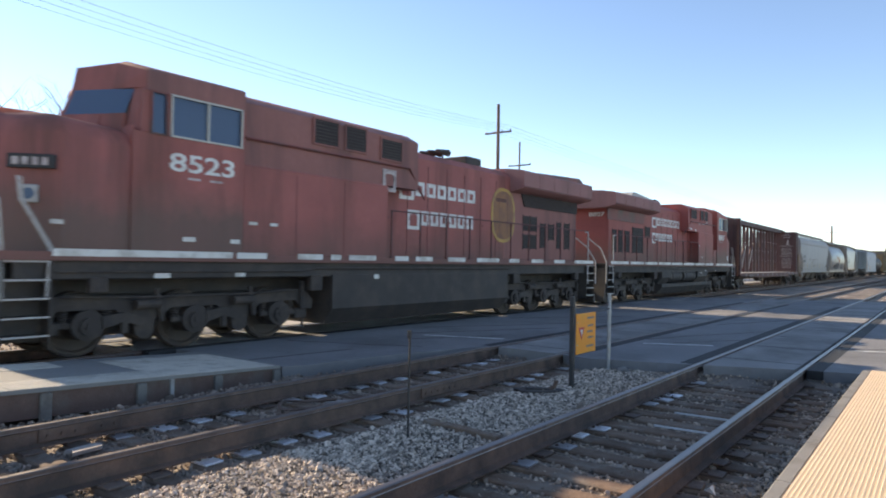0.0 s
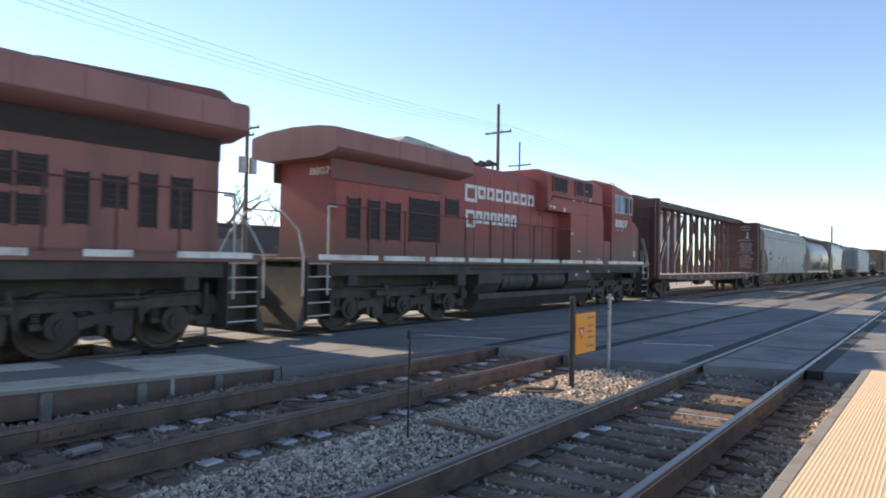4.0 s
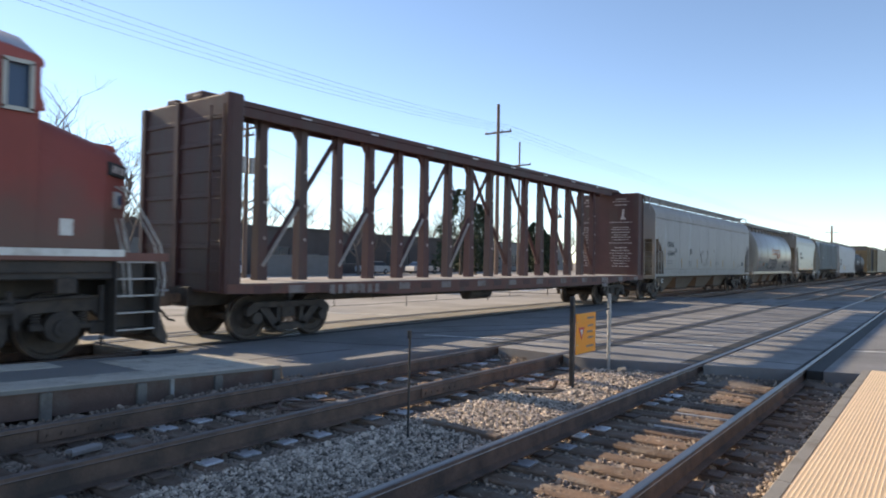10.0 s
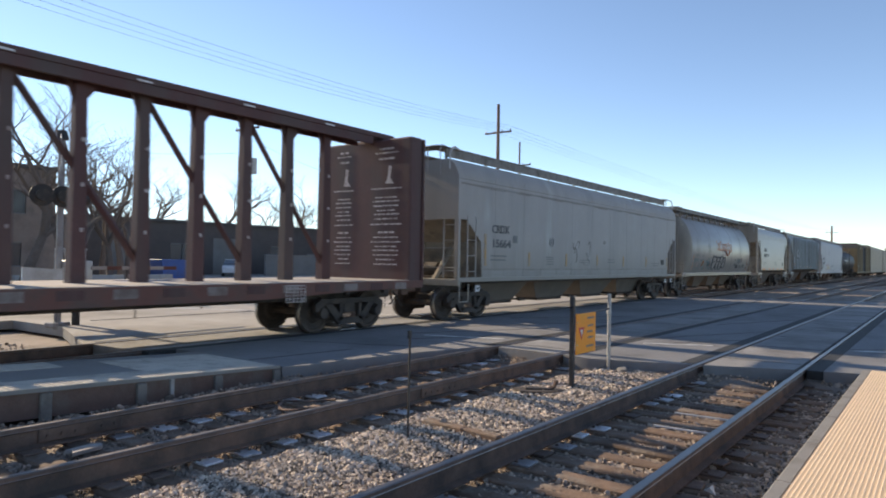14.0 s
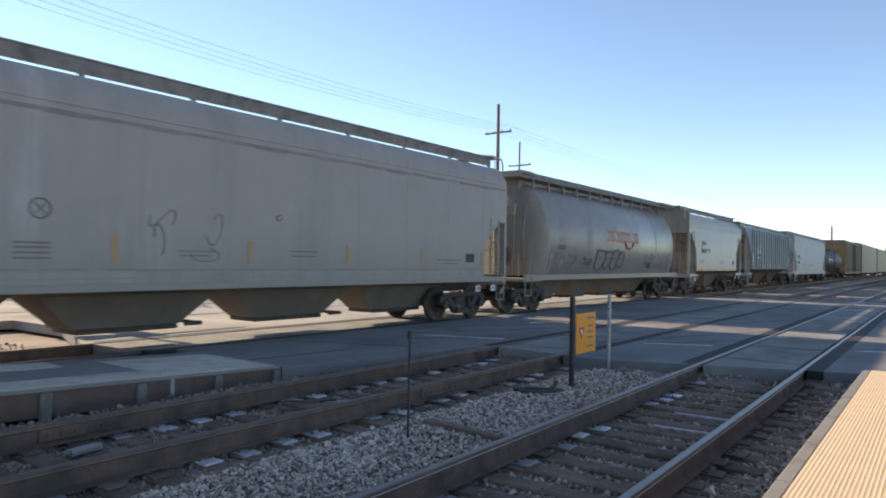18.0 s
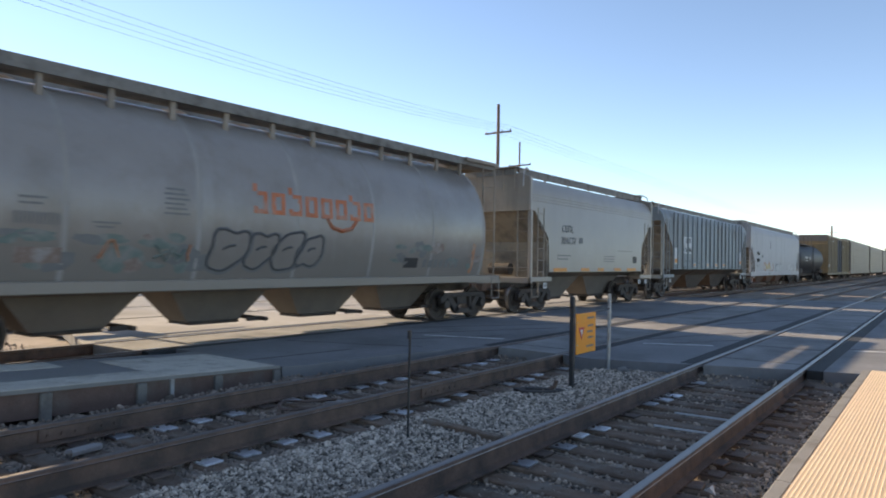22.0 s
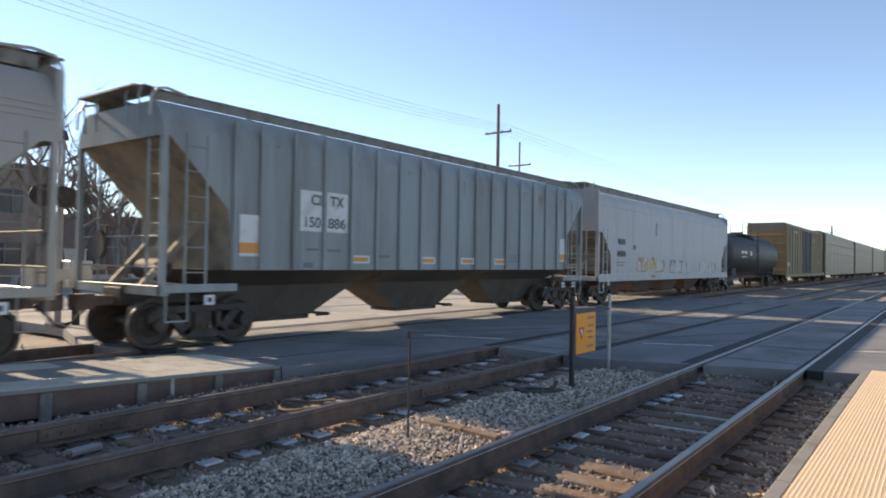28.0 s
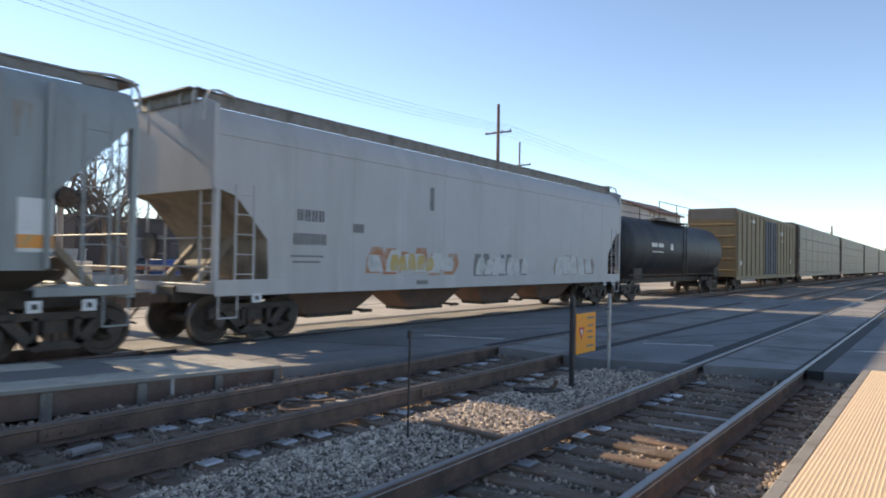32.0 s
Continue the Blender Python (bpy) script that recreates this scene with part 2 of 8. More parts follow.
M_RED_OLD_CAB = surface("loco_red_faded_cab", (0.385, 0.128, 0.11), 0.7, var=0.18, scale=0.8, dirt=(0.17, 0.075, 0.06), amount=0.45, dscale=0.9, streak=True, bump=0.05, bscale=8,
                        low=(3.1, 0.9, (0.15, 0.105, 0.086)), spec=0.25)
M_RED_DUSTY = surface("loco_red_dusty", (0.31, 0.135, 0.115), 0.75, var=0.2, scale=0.8, dirt=(0.17, 0.09, 0.08), amount=0.45, dscale=0.9, streak=True, bump=0.05, bscale=8, spec=0.25)
M_WING = surface("loco_wing_mauve", (0.33, 0.155, 0.14), 0.7, var=0.16, scale=0.8, dirt=(0.24, 0.12, 0.105), amount=0.4, dscale=0.9, streak=True, bump=0.04, bscale=8, spec=0.3)
M_ROOF_PALE = surface("loco_roof_pale", (0.42, 0.37, 0.37), 0.5, var=0.15, scale=1.2, dirt=(0.3, 0.24, 0.23), amount=0.4, dscale=1.5, bump=0.05)
M_RED_ROOF = surface("loco_roof", (0.2, 0.055, 0.045), 0.6, var=0.2, scale=1.2, dirt=(0.1, 0.07, 0.06), amount=0.5, dscale=1.0, bump=0.08)
M_BLACK = surface("grimy_black", (0.0432, 0.036, 0.0328), 0.7, var=0.3, scale=3, dirt=(0.076, 0.0592, 0.048), amount=0.45, dscale=1.6, bump=0.3, bscale=25)
M_DARKSTEEL = surface("running_gear", (0.0464, 0.036, 0.0312), 0.75, var=0.35, scale=4, dirt=(0.084, 0.064, 0.0496), amount=0.45, dscale=2.0, bump=0.4, bscale=30)
M_WHEEL = surface("wheel_steel", (0.065, 0.05, 0.042), 0.7, metal=0.3, var=0.3, scale=5, dirt=(0.1, 0.07, 0.05), amount=0.4, dscale=3, bump=0.2)
M_TREAD = surface("wheel_tread", (0.3, 0.28, 0.265), 0.48, metal=1.0, var=0.15, scale=5, bump=0.03)
M_GRILLE = surface("dark_grille", (0.036, 0.025, 0.023), 0.8, var=0.3, scale=6, bump=0.6, bscale=60)
M_WHITE = surface("lettering_white", (0.72, 0.69, 0.64), 0.6, var=0.1, scale=5, dirt=(0.42, 0.36, 0.3), amount=0.35, dscale=4, bump=0.03)
M_STRIPE = surface("sill_stripe", (0.68, 0.65, 0.6), 0.5, var=0.12, scale=3, dirt=(0.33, 0.28, 0.23), amount=0.45, dscale=2.0, bump=0.03)
M_GOLD = surface("emblem_gold", (0.5, 0.29, 0.07), 0.6, var=0.2, scale=3, dirt=(0.26, 0.14, 0.08), amount=0.5, dscale=2.0, bump=0.03)
M_GOLD_DIM = surface("emblem_field", (0.3, 0.13, 0.055), 0.65, var=0.25, scale=4, dirt=(0.2, 0.09, 0.06), amount=0.5, dscale=2.5, bump=0.03)
M_STENCIL_DARK = surface("stencil_dark", (0.09, 0.088, 0.088), 0.6, var=0.2, scale=6, bump=0.02)
M_RAILING = surface("handrail_grey", (0.42, 0.4, 0.38), 0.5, var=0.2, scale=6, dirt=(0.2, 0.15, 0.12), amount=0.4, dscale=6, bump=0.1)
M_RAILING_DARK = surface("handrail_red", (0.13, 0.035, 0.03), 0.6, var=0.25, scale=6, dirt=(0.07, 0.05, 0.045), amount=0.45, dscale=5, bump=0.1)
M_ALU = surface("window_frame_alu", (0.42, 0.39, 0.34), 0.45, metal=0.3, var=0.12, scale=6, bump=0.03)
M_TUSCAN = surface("boxcar_maroon", (0.078, 0.029, 0.026), 0.65, var=0.25, scale=1.6, dirt=(0.075, 0.05, 0.043), amount=0.5, dscale=1.0, streak=True, bump=0.12, bscale=18)
M_SILLRUST = surface("rusty_sill", (0.15, 0.06, 0.045), 0.75, var=0.3, scale=2, dirt=(0.09, 0.06, 0.048), amount=0.5, dscale=2.0, bump=0.2)
M_DECK = surface("pale_deck", (0.336, 0.304, 0.28), 0.85, var=0.2, scale=2, dirt=(0.24, 0.19, 0.16), amount=0.4, dscale=1.5, bump=0.2)
M_GREY_WARM = surface("hopper_grey", (0.335, 0.294, 0.266), 0.55, var=0.1, scale=0.9, dirt=(0.27, 0.245, 0.22), amount=0.4, dscale=0.8, streak=True, bump=0.015, bscale=6,
                      low=(2.3, 1.2, (0.26, 0.235, 0.2)), wash=(0.47, 0.45, 0.43))
M_GREY_CYL = surface("cylindrical_grey", (0.268, 0.24, 0.222), 0.3, var=0.16, scale=0.8, dirt=(0.2, 0.17, 0.145), amount=0.45, dscale=0.7, bump=0.012, bscale=6, wash=(0.36, 0.34, 0.32),
                     low=(2.45, 0.7, (0.205, 0.175, 0.148)))
M_GREY_TAN = surface("hopper_beige_grey", (0.335, 0.292, 0.252), 0.36, var=0.1, scale=0.9, dirt=(0.305, 0.266, 0.224), amount=0.4, dscale=0.8, streak=True, bump=0.0, bscale=6)
M_GREY_BLUE = surface("hopper_blue_grey", (0.252, 0.273, 0.273), 0.55, var=0.12, scale=1.0, dirt=(0.175, 0.17, 0.16), amount=0.45, dscale=0.9, streak=True, bump=0.02, bscale=7, wash=(0.33, 0.35, 0.35))
M_GREY_LIGHT = surface("hopper_light_grey", (0.415, 0.391, 0.382), 0.55, var=0.08, scale=0.9, dirt=(0.34, 0.32, 0.3), amount=0.35, dscale=0.8, streak=True, bump=0.015, bscale=6, wash=(0.5, 0.48, 0.47))
M_CAP = surface("dusty_end_cap", (0.287, 0.239, 0.192), 0.7, var=0.2, scale=1.4, dirt=(0.183, 0.152, 0.122), amount=0.45, dscale=1.2, streak=True, bump=0.1)
M_PLATFORM = surface("platform_concrete", (0.226, 0.218, 0.207), 0.85, var=0.18, scale=1.2, dirt=(0.19, 0.18, 0.165), amount=0.4, dscale=0.9, bump=0.35, bscale=70)
M_SLOPE = surface("dusty_slope_sheet", (0.29, 0.235, 0.175), 0.8, var=0.25, scale=1.6, dirt=(0.12, 0.1, 0.082), amount=0.5, dscale=1.4, bump=0.15)
M_BIN = surface("dusty_bin", (0.158, 0.129, 0.105), 0.85, var=0.25, scale=1.8, dirt=(0.135, 0.112, 0.093), amount=0.5, dscale=1.4, bump=0.15)
M_WALK = surface("roof_walk", (0.216, 0.202, 0.184), 0.7, metal=0.3, var=0.25, scale=4, dirt=(0.0936, 0.0792, 0.0648), amount=0.4, dscale=3, bump=0.5, bscale=60)
M_TANK = surface("tank_black", (0.018, 0.018, 0.022), 0.58, var=0.25, scale=1.2, dirt=(0.05, 0.043, 0.038), amount=0.4, dscale=1.0, streak=True, bump=0.04)
M_OCHRE = surface("boxcar_ochre", (0.25, 0.155, 0.07), 0.65, var=0.2, scale=1.2, dirt=(0.19, 0.12, 0.06), amount=0.45, dscale=0.9, streak=True, bump=0.1)
M_RACK = surface("autorack_silver", (0.165, 0.128, 0.104), 0.5, metal=0.3, var=0.15, scale=1.0, dirt=(0.14, 0.11, 0.09), amount=0.4, dscale=0.8, streak=True, bump=0.06)
M_YELLOW = surface("sign_yellow", (0.78, 0.27, 0.012), 0.5, var=0.08, scale=5, dirt=(0.55, 0.29, 0.03), amount=0.3, dscale=5, bump=0.02)
M_SIGNRED = surface("sign_red", (0.5, 0.03, 0.03), 0.5, var=0.08, bump=0.02)
M_INK = surface("ink_black", (0.03, 0.028, 0.028), 0.6, var=0.1, bump=0.02)
M_FADED_INK = surface("faded_ink", (0.16, 0.155, 0.15), 0.6, var=0.2, scale=6, bump=0.02)
M_ORANGE = surface("faded_orange", (0.5, 0.14, 0.055), 0.6, var=0.2, scale=3, dirt=(0.4, 0.25, 0.19), amount=0.4, dscale=4, bump=0.02)
M_REFLECT = surface("reflector_yellow", (0.72, 0.26, 0.04), 0.45, var=0.15, scale=5, dirt=(0.35, 0.25, 0.12), amount=0.4, dscale=5, bump=0.02)
M_REFLECT_OLD = surface("reflector_faded", (0.46, 0.26, 0.1), 0.6, var=0.15, scale=5, dirt=(0.33, 0.26, 0.19), amount=0.5, dscale=6, bump=0.02)
M_SEAM = surface("pale_seam_and_sill", (0.315, 0.292, 0.268), 0.7, var=0.15, scale=2, dirt=(0.26, 0.235, 0.21), amount=0.5, dscale=2, streak=True, bump=0.03)
# Brown for rust runs, and for the shade line below the first hopper's roof.
M_STAIN_SHADE = surface("rust_stain", (0.235, 0.2, 0.175), 0.7, var=0.25, scale=2.5, dirt=(0.3, 0.28, 0.26), amount=0.5, dscale=1.4, bump=0.03)
M_SPRAY_GREEN = surface("spray_green", (0.13, 0.17, 0.15), 0.6, var=0.25, scale=4, dirt=(0.24, 0.22, 0.2), amount=0.5, dscale=4, bump=0.02)
M_SPRAY_ORANGE = surface("spray_orange", (0.42, 0.17, 0.08), 0.6, var=0.25, scale=4, dirt=(0.36, 0.3, 0.25), amount=0.5, dscale=4, bump=0.02)
M_SPRAY_BROWN = surface("spray_brown", (0.22, 0.15, 0.12), 0.6, var=0.25, scale=4, dirt=(0.33, 0.31, 0.29), amount=0.5, dscale=4, bump=0.02)
M_SPRAY_YELLOW = surface("spray_yellow", (0.5, 0.33, 0.1), 0.6, var=0.25, scale=4, dirt=(0.4, 0.34, 0.24), amount=0.5, dscale=4, bump=0.02)
M_SPRAY_GREY = surface("spray_grey", (0.52, 0.5, 0.48), 0.6, var=0.2, scale=4, dirt=(0.34, 0.33, 0.32), amount=0.5, dscale=4, bump=0.02)
# Darker bin colour that has the shade under the ribbed car in it.
M_BIN_DARK = surface("grimy_shaded_bin", (0.088, 0.068, 0.056), 0.85, var=0.3, scale=1.8, dirt=(0.06, 0.048, 0.04), amount=0.5, dscale=1.4, bump=0.15)
M_BIN_RUST = surface("rusty_bin", (0.15, 0.085, 0.066), 0.85, var=0.3, scale=1.8, dirt=(0.09, 0.07, 0.058), amount=0.5, dscale=1.4, bump=0.15)
M_POST = surface("post_black", (0.028, 0.026, 0.026), 0.6, var=0.3, scale=6, dirt=(0.08, 0.06, 0.05), amount=0.3, dscale=8, bump=0.15)
M_GALV = surface("galvanised", (0.38, 0.37, 0.36), 0.55, metal=0.4, var=0.2, scale=8, dirt=(0.26, 0.23, 0.2), amount=0.35, dscale=6, bump=0.1)
M_POLE = surface("pole_wood", (0.17, 0.115, 0.09), 0.9, var=0.3, scale=3, dirt=(0.09, 0.065, 0.055), amount=0.4, dscale=2, streak=True, bump=0.5)
M_BARK = surface("bark", (0.15, 0.115, 0.095), 0.95, var=0.3, scale=4, bump=0.6)
M_NEEDLE = surface("needles", (0.03, 0.05, 0.028), 0.85, var=0.4, scale=2, bump=0.0, islands=True, pieces=0.5)
M_BRICKDARK = surface("dark_facade", (0.0945, 0.0765, 0.0705), 0.9, var=0.2, scale=1.2, dirt=(0.105, 0.087, 0.078), amount=0.4, dscale=0.8, bump=0.3)
M_FACADE_GREY = surface("grey_facade", (0.195, 0.184, 0.173), 0.9, var=0.15, scale=0.8, dirt=(0.17, 0.155, 0.14), amount=0.4, dscale=0.6, bump=0.2)
M_GABLE = surface("pale_plaster", (0.5, 0.47, 0.44), 0.85, var=0.12, scale=0.8, dirt=(0.38, 0.34, 0.31), amount=0.4, dscale=0.6, streak=True, bump=0.2)
M_SNOW = surface("old_snow", (0.72, 0.73, 0.75), 0.8, var=0.08, scale=1.5, dirt=(0.45, 0.43, 0.41), amount=0.35, dscale=1.5, bump=0.4, bscale=12)
M_ROOF = surface("roof_felt", (0.085, 0.08, 0.078), 0.9, var=0.2, scale=1, bump=0.3)
M_SIGNAL = surface("signal_case", (0.5, 0.5, 0.49), 0.5, metal=0.2, var=0.12, scale=3, dirt=(0.35, 0.33, 0.3), amount=0.35, dscale=2, bump=0.05)
M_MAST = surface("mast_grey", (0.26, 0.255, 0.26), 0.6, var=0.15, scale=5, dirt=(0.17, 0.15, 0.14), amount=0.4, dscale=4, bump=0.05)
M_CARWHITE = surface("car_white", (0.7, 0.7, 0.7), 0.25, var=0.05, bump=0.0)
M_CARDARK = surface("car_dark", (0.05, 0.055, 0.065), 0.2, var=0.1, bump=0.0)
M_BLUE = surface("bin_blue", (0.03, 0.09, 0.3), 0.45, var=0.15, dirt=(0.05, 0.08, 0.17), amount=0.35, dscale=2, bump=0.05)
M_RUBBER = surface("rubber", (0.022, 0.022, 0.022), 0.8, var=0.2, bump=0.2)
M_PANEWHITE = surface("white_panel", (0.62, 0.61, 0.6), 0.6, var=0.08, scale=3, dirt=(0.42, 0.4, 0.37), amount=0.35, dscale=3, bump=0.02)


def glass(name, tint):
    mt = bpy.data.materials.new(name)
    mt.use_nodes = True
    bs = mt.node_tree.nodes["Principled BSDF"]
    bs.inputs["Base Color"].default_value = (*tint, 1)
    bs.inputs["Roughness"].default_value, bs.inputs["Transmission Weight"].default_value, bs.inputs["IOR"].default_value = 0.06, 0.2, 1.28
    return mt


# The blue stands for reflected sky, put into the glass colour.
M_GLASS = glass("cab_glass", (0.1, 0.15, 0.23))
M_TEAL = surface("cab_interior", (0.09, 0.13, 0.16), 0.8, var=0.2, bump=0.0)


# ---- the ground, road and platforms ----
def crossing_edge(y):
    """Where the paved crossing begins, at each distance from the near platform."""
    ends = [(0.0, 11.6), (1.0, 12.7), (1.8, 12.45), (3.3, 11.8), (5.6, 11.35), (7.2, 11.45), (7.5, 10.9), (7.9, 9.2), (8.15, 7.3), (8.4, 6.97), (20.0, 6.3)]
    for (ya, xa), (yb, xb) in zip(ends, ends[1:]):
        if y <= yb:
            return xa + (xb - xa) * (y - ya) / (yb - ya)
    return 6.3


def bed_height(x, y):
    """Height of the ballast and soil: shoulders beside the ties, a low crown between the two nearer tracks."""
    z = -0.3
    for yc in (Y_NEAR, Y_MID, Y_TRAIN):
        d = abs(y - yc)
        if d < 2.0:
            z = max(z, -0.292 if d < 1.25 else -0.292 + 0.07 * min(1.0, (d - 1.25) / 0.3))
    if 3.6 < y < 5.2:
        z = max(z, -0.235 + 0.05 * math.cos((y - 4.4) * 1.9))
    edge = crossing_edge(y)
    if y < 10.8 and x > edge - 0.3:
        z += (-0.15 - z) * min(1.0, (x - edge + 0.3) / 0.3)
    return z + 0.02 * noise.noise(Vector((x * 1.3, y * 1.3, 0.3)))


def build_ground():
    xs = [-3000, -600, -120, -40, -14] + [i * 0.4 - 8 for i in range(56)] + [15 + 2.5 * i for i in range(20)] + [70, 90, 120, 180, 300, 700, 3000]
    ys = [-3000, -500, -80, -20, -4, 0] + [0.5 + 0.25 * i for i in range(60)] + [16, 18, 25, 45, 80, 200, 600, 3000]
    g = Mesh()
    n = len(ys)
    verts = [(x, y, bed_height(x, y) if abs(x) < 75 and 0 < y < 18 else -0.3) for x in xs for y in ys]
    faces = [(i * n + j, (i + 1) * n + j, (i + 1) * n + j + 1, i * n + j + 1) for i in range(len(xs) - 1) for j in range(n - 1)]
    g.add(verts, faces)
    tagged(part("ground", g, M_GROUND), "grey crushed-stone railway ballast and soil", "ground", kind="structure")


build_ground()


def slab(mesh, pts, z, depth=0.22, m=0):
    """A flat piece with vertical sides; pts is its outline, z a height or one for each corner."""
    zs = z if isinstance(z, (list, tuple)) else [z] * len(pts)
    n = len(pts)
    mesh.add([(x, y, h) for (x, y), h in zip(pts, zs)] + [(x, y, h - depth) for (x, y), h in zip(pts, zs)],
             [tuple(range(n)), tuple(range(2 * n - 1, n - 1, -1))] + [(i, (i + 1) % n, n + (i + 1) % n, n + i) for i in range(n)], m)


def build_road():
    road = thing("road", "worn grey asphalt level crossing over three tracks", "road", kind="structure")
    far = lambda y: 41.0 - 0.49 * y
    flat = -0.008
    strips = [("asphalt", M_ASPHALT, [(13.35, -4.0), (far(-4), -4.0), (far(1.79), 1.79), (12.45, 1.79), (12.7, 1.0), (11.65, 0.9), (11.65, -4.0)]),
              ("crossing_panel", M_PANEL, [(12.4, Y_NEAR - 0.655), (far(2), Y_NEAR - 0.655), (far(3), Y_NEAR + 0.655), (11.85, Y_NEAR + 0.655)]),
              ("asphalt", M_ASPHALT, [(11.8, Y_NEAR + 0.815), (far(3.4), Y_NEAR + 0.815), (far(5.6), Y_MID - 0.815), (11.35, Y_MID - 0.815), (11.2, 5.1), (11.42, 4.4)]),
              ("crossing_panel", M_PANEL, [(11.38, Y_MID - 0.655), (far(6), Y_MID - 0.655), (far(7), Y_MID + 0.655), (11.45, Y_MID + 0.655)]),
              ("asphalt", M_ASPHALT, [(11.4, Y_MID + 0.815), (far(7), Y_MID + 0.815), (far(11.5), Y_TRAIN - 0.815), (6.97, Y_TRAIN - 0.815), (6.97, 8.3), (7.3, 8.15), (8.2, 8.06), (9.2, 7.9), (10.1, 7.7), (10.9, 7.48)]),
              ("crossing_panel", M_PANEL, [(6.4, Y_TRAIN - 0.655), (far(11.5), Y_TRAIN - 0.655), (far(13), Y_TRAIN + 0.655), (6.3, Y_TRAIN + 0.655)]),
              ("asphalt", M_PAVED, [(6.2, Y_TRAIN + 0.815), (far(13), Y_TRAIN + 0.815), (far(47), 47.0), (-10.0, 47.0), (-2.5, 26.0), (5.0, 19.3), (7.2, 19.0), (7.3, 16.5)])]
    for name, mt, pts in strips:
        m = Mesh()
        slab(m, pts, flat)
        part(name, m, mt, road)
    # joints between the crossing panels beside each rail
    for yc, x0 in ((Y_NEAR, 12.4), (Y_MID, 11.4)):
        for k in range(9):
            m = Mesh()
            x = x0 + 0.7 + 2.44 * k
            m.box(x - 0.012, x + 0.012, yc - 0.64, yc + 0.64, flat - 0.01, flat + 0.004)
            part("joint", m, M_BLACK, road)
    for yc, x0 in ((Y_NEAR, 11.8), (Y_MID, 11.4), (Y_TRAIN, 6.4)):
        for s in (-1, 1):
            m = Mesh()
            a, b = yc + s * (HALF + 0.062), yc + s * (HALF + 0.30)
            m.box(x0 + (0.65 if yc == Y_NEAR and s < 0 else 0.05), 33, min(a, b), max(a, b), -0.15, flat + 0.003, 0.004)
            part("rubber_strip", m, M_RUBBER, road, "black rubber strip beside the rail")
    # worn white lines
    for (xa, ya), (xb, yb), w in (((12.0, 9.5), (12.62, 7.75), 0.1), ((14.1, 5.15), (14.75, 3.9), 0.1), ((15.95, 1.45), (16.35, 0.5), 0.1),
                                  ((15.7, 13.5), (12.0, 21.0), 0.12)):
        m = Mesh()
        slab(m, [(xa, ya), (xa + w * 1.2, ya), (xb + w * 1.2, yb), (xb, yb)], flat + 0.006, 0.004)
        part("road_line", m, M_PAINT_WHITE, road, "worn white painted line")
    # tarred cracks and worn wheel tracks over the crossing
    rng = random.Random(21)
    for xa, ya, xb, yb, w in ((12.2, 9.9, 15.8, 8.1, 0.035), (13.4, 10.6, 18.5, 7.7, 0.03), (11.2, 9.3, 13.2, 8.1, 0.03), (15.0, 5.4, 19.0, 3.7, 0.03), (14.2, 4.9, 16.4, 3.7, 0.025),
                              (9.2, 10.9, 10.4, 8.3, 0.03), (17.5, 10.5, 22.0, 7.6, 0.035), (20.0, 5.2, 24.0, 3.7, 0.03), (16.2, 1.6, 18.5, -1.0, 0.03)):
        m = Mesh()
        pts = [(xa + (xb - xa) * k / 12 + rng.uniform(-0.06, 0.06), ya + (yb - ya) * k / 12 + rng.uniform(-0.05, 0.05)) for k in range(13)]
        for (pa, qa), (pb, qb) in zip(pts, pts[1:]):
            slab(m, [(pa, qa - w), (pb, qb - w), (pb, qb + w), (pa, qa + w)], flat + 0.004, 0.006)
        part("tarred_crack", m, M_BLACK, road, "wavy tarred crack")
    # seam in the asphalt by the far platform
    m = Mesh()
    slab(m, [(6.7, 9.3), (9.2, 9.0), (9.2, 8.96), (6.7, 9.26)], flat + 0.004, 0.004)
    part("seam", m, M_BLACK, road)


build_road()


def build_pavement():
    p = Mesh()
    slab(p, [(-60, 19.3), (4.9, 19.3), (-2.6, 26.0), (-10.1, 46.9), (-60, 46.9)], -0.03)
    slab(p, [(35.2, 15.6), (200, 15.6), (200, 58), (15.0, 58), (17.9, 47.1)], -0.03)
    tagged(part("pavement", p, M_PAVED), "pale sunlit paving beyond the railway", "pavement", kind="structure")
    # low kerbs and expansion joints, seen below the cars
    for k, (xa, ya, xb, yb) in enumerate(((8.5, 17.6, 30, 17.2), (7.0, 21.5, 42, 20.5), (9.0, 27.0, 46, 26.0), (2.0, 33.0, 60, 32.0))):
        m = Mesh()
        slab(m, [(xa, ya), (xb, yb), (xb, yb + 0.07), (xa, ya + 0.07)], 0.003, 0.01)
        tagged(part("pavement_joint", m, M_BLACK), "dark tarred joint in pale paving", "joint", kind="structure")


build_pavement()


def dome_tile(name, mt, top, w=0.61, d=0.61, n=10, sides=6):
    """A paving tile with rows of truncated domes."""
    m = Mesh()
    m.box(0.0006, w - 0.0006, -d + 0.0006, -0.0006, -0.02, 0.004)
    step = w / n
    r = 0.34 * step
    for i in range(n):
        for j in range(n):
            cx, cy = step * (i + 0.5), -step * (j + 0.5)
            ring = [(math.cos(a), math.sin(a)) for a in [(k + 0.5) * 2 * math.pi / sides for k in range(sides)]]
            m.add([(cx + r * c, cy + r * s, 0.004) for c, s in ring] + [(cx + 0.62 * r * c, cy + 0.62 * r * s, 0.004 + 0.1 * step) for c, s in ring],
                  [(k, (k + 1) % sides, sides + (k + 1) % sides, sides + k) for k in range(sides)] + [tuple(range(sides, 2 * sides))], 1)
    return m.data(name, [mt, top], 0)


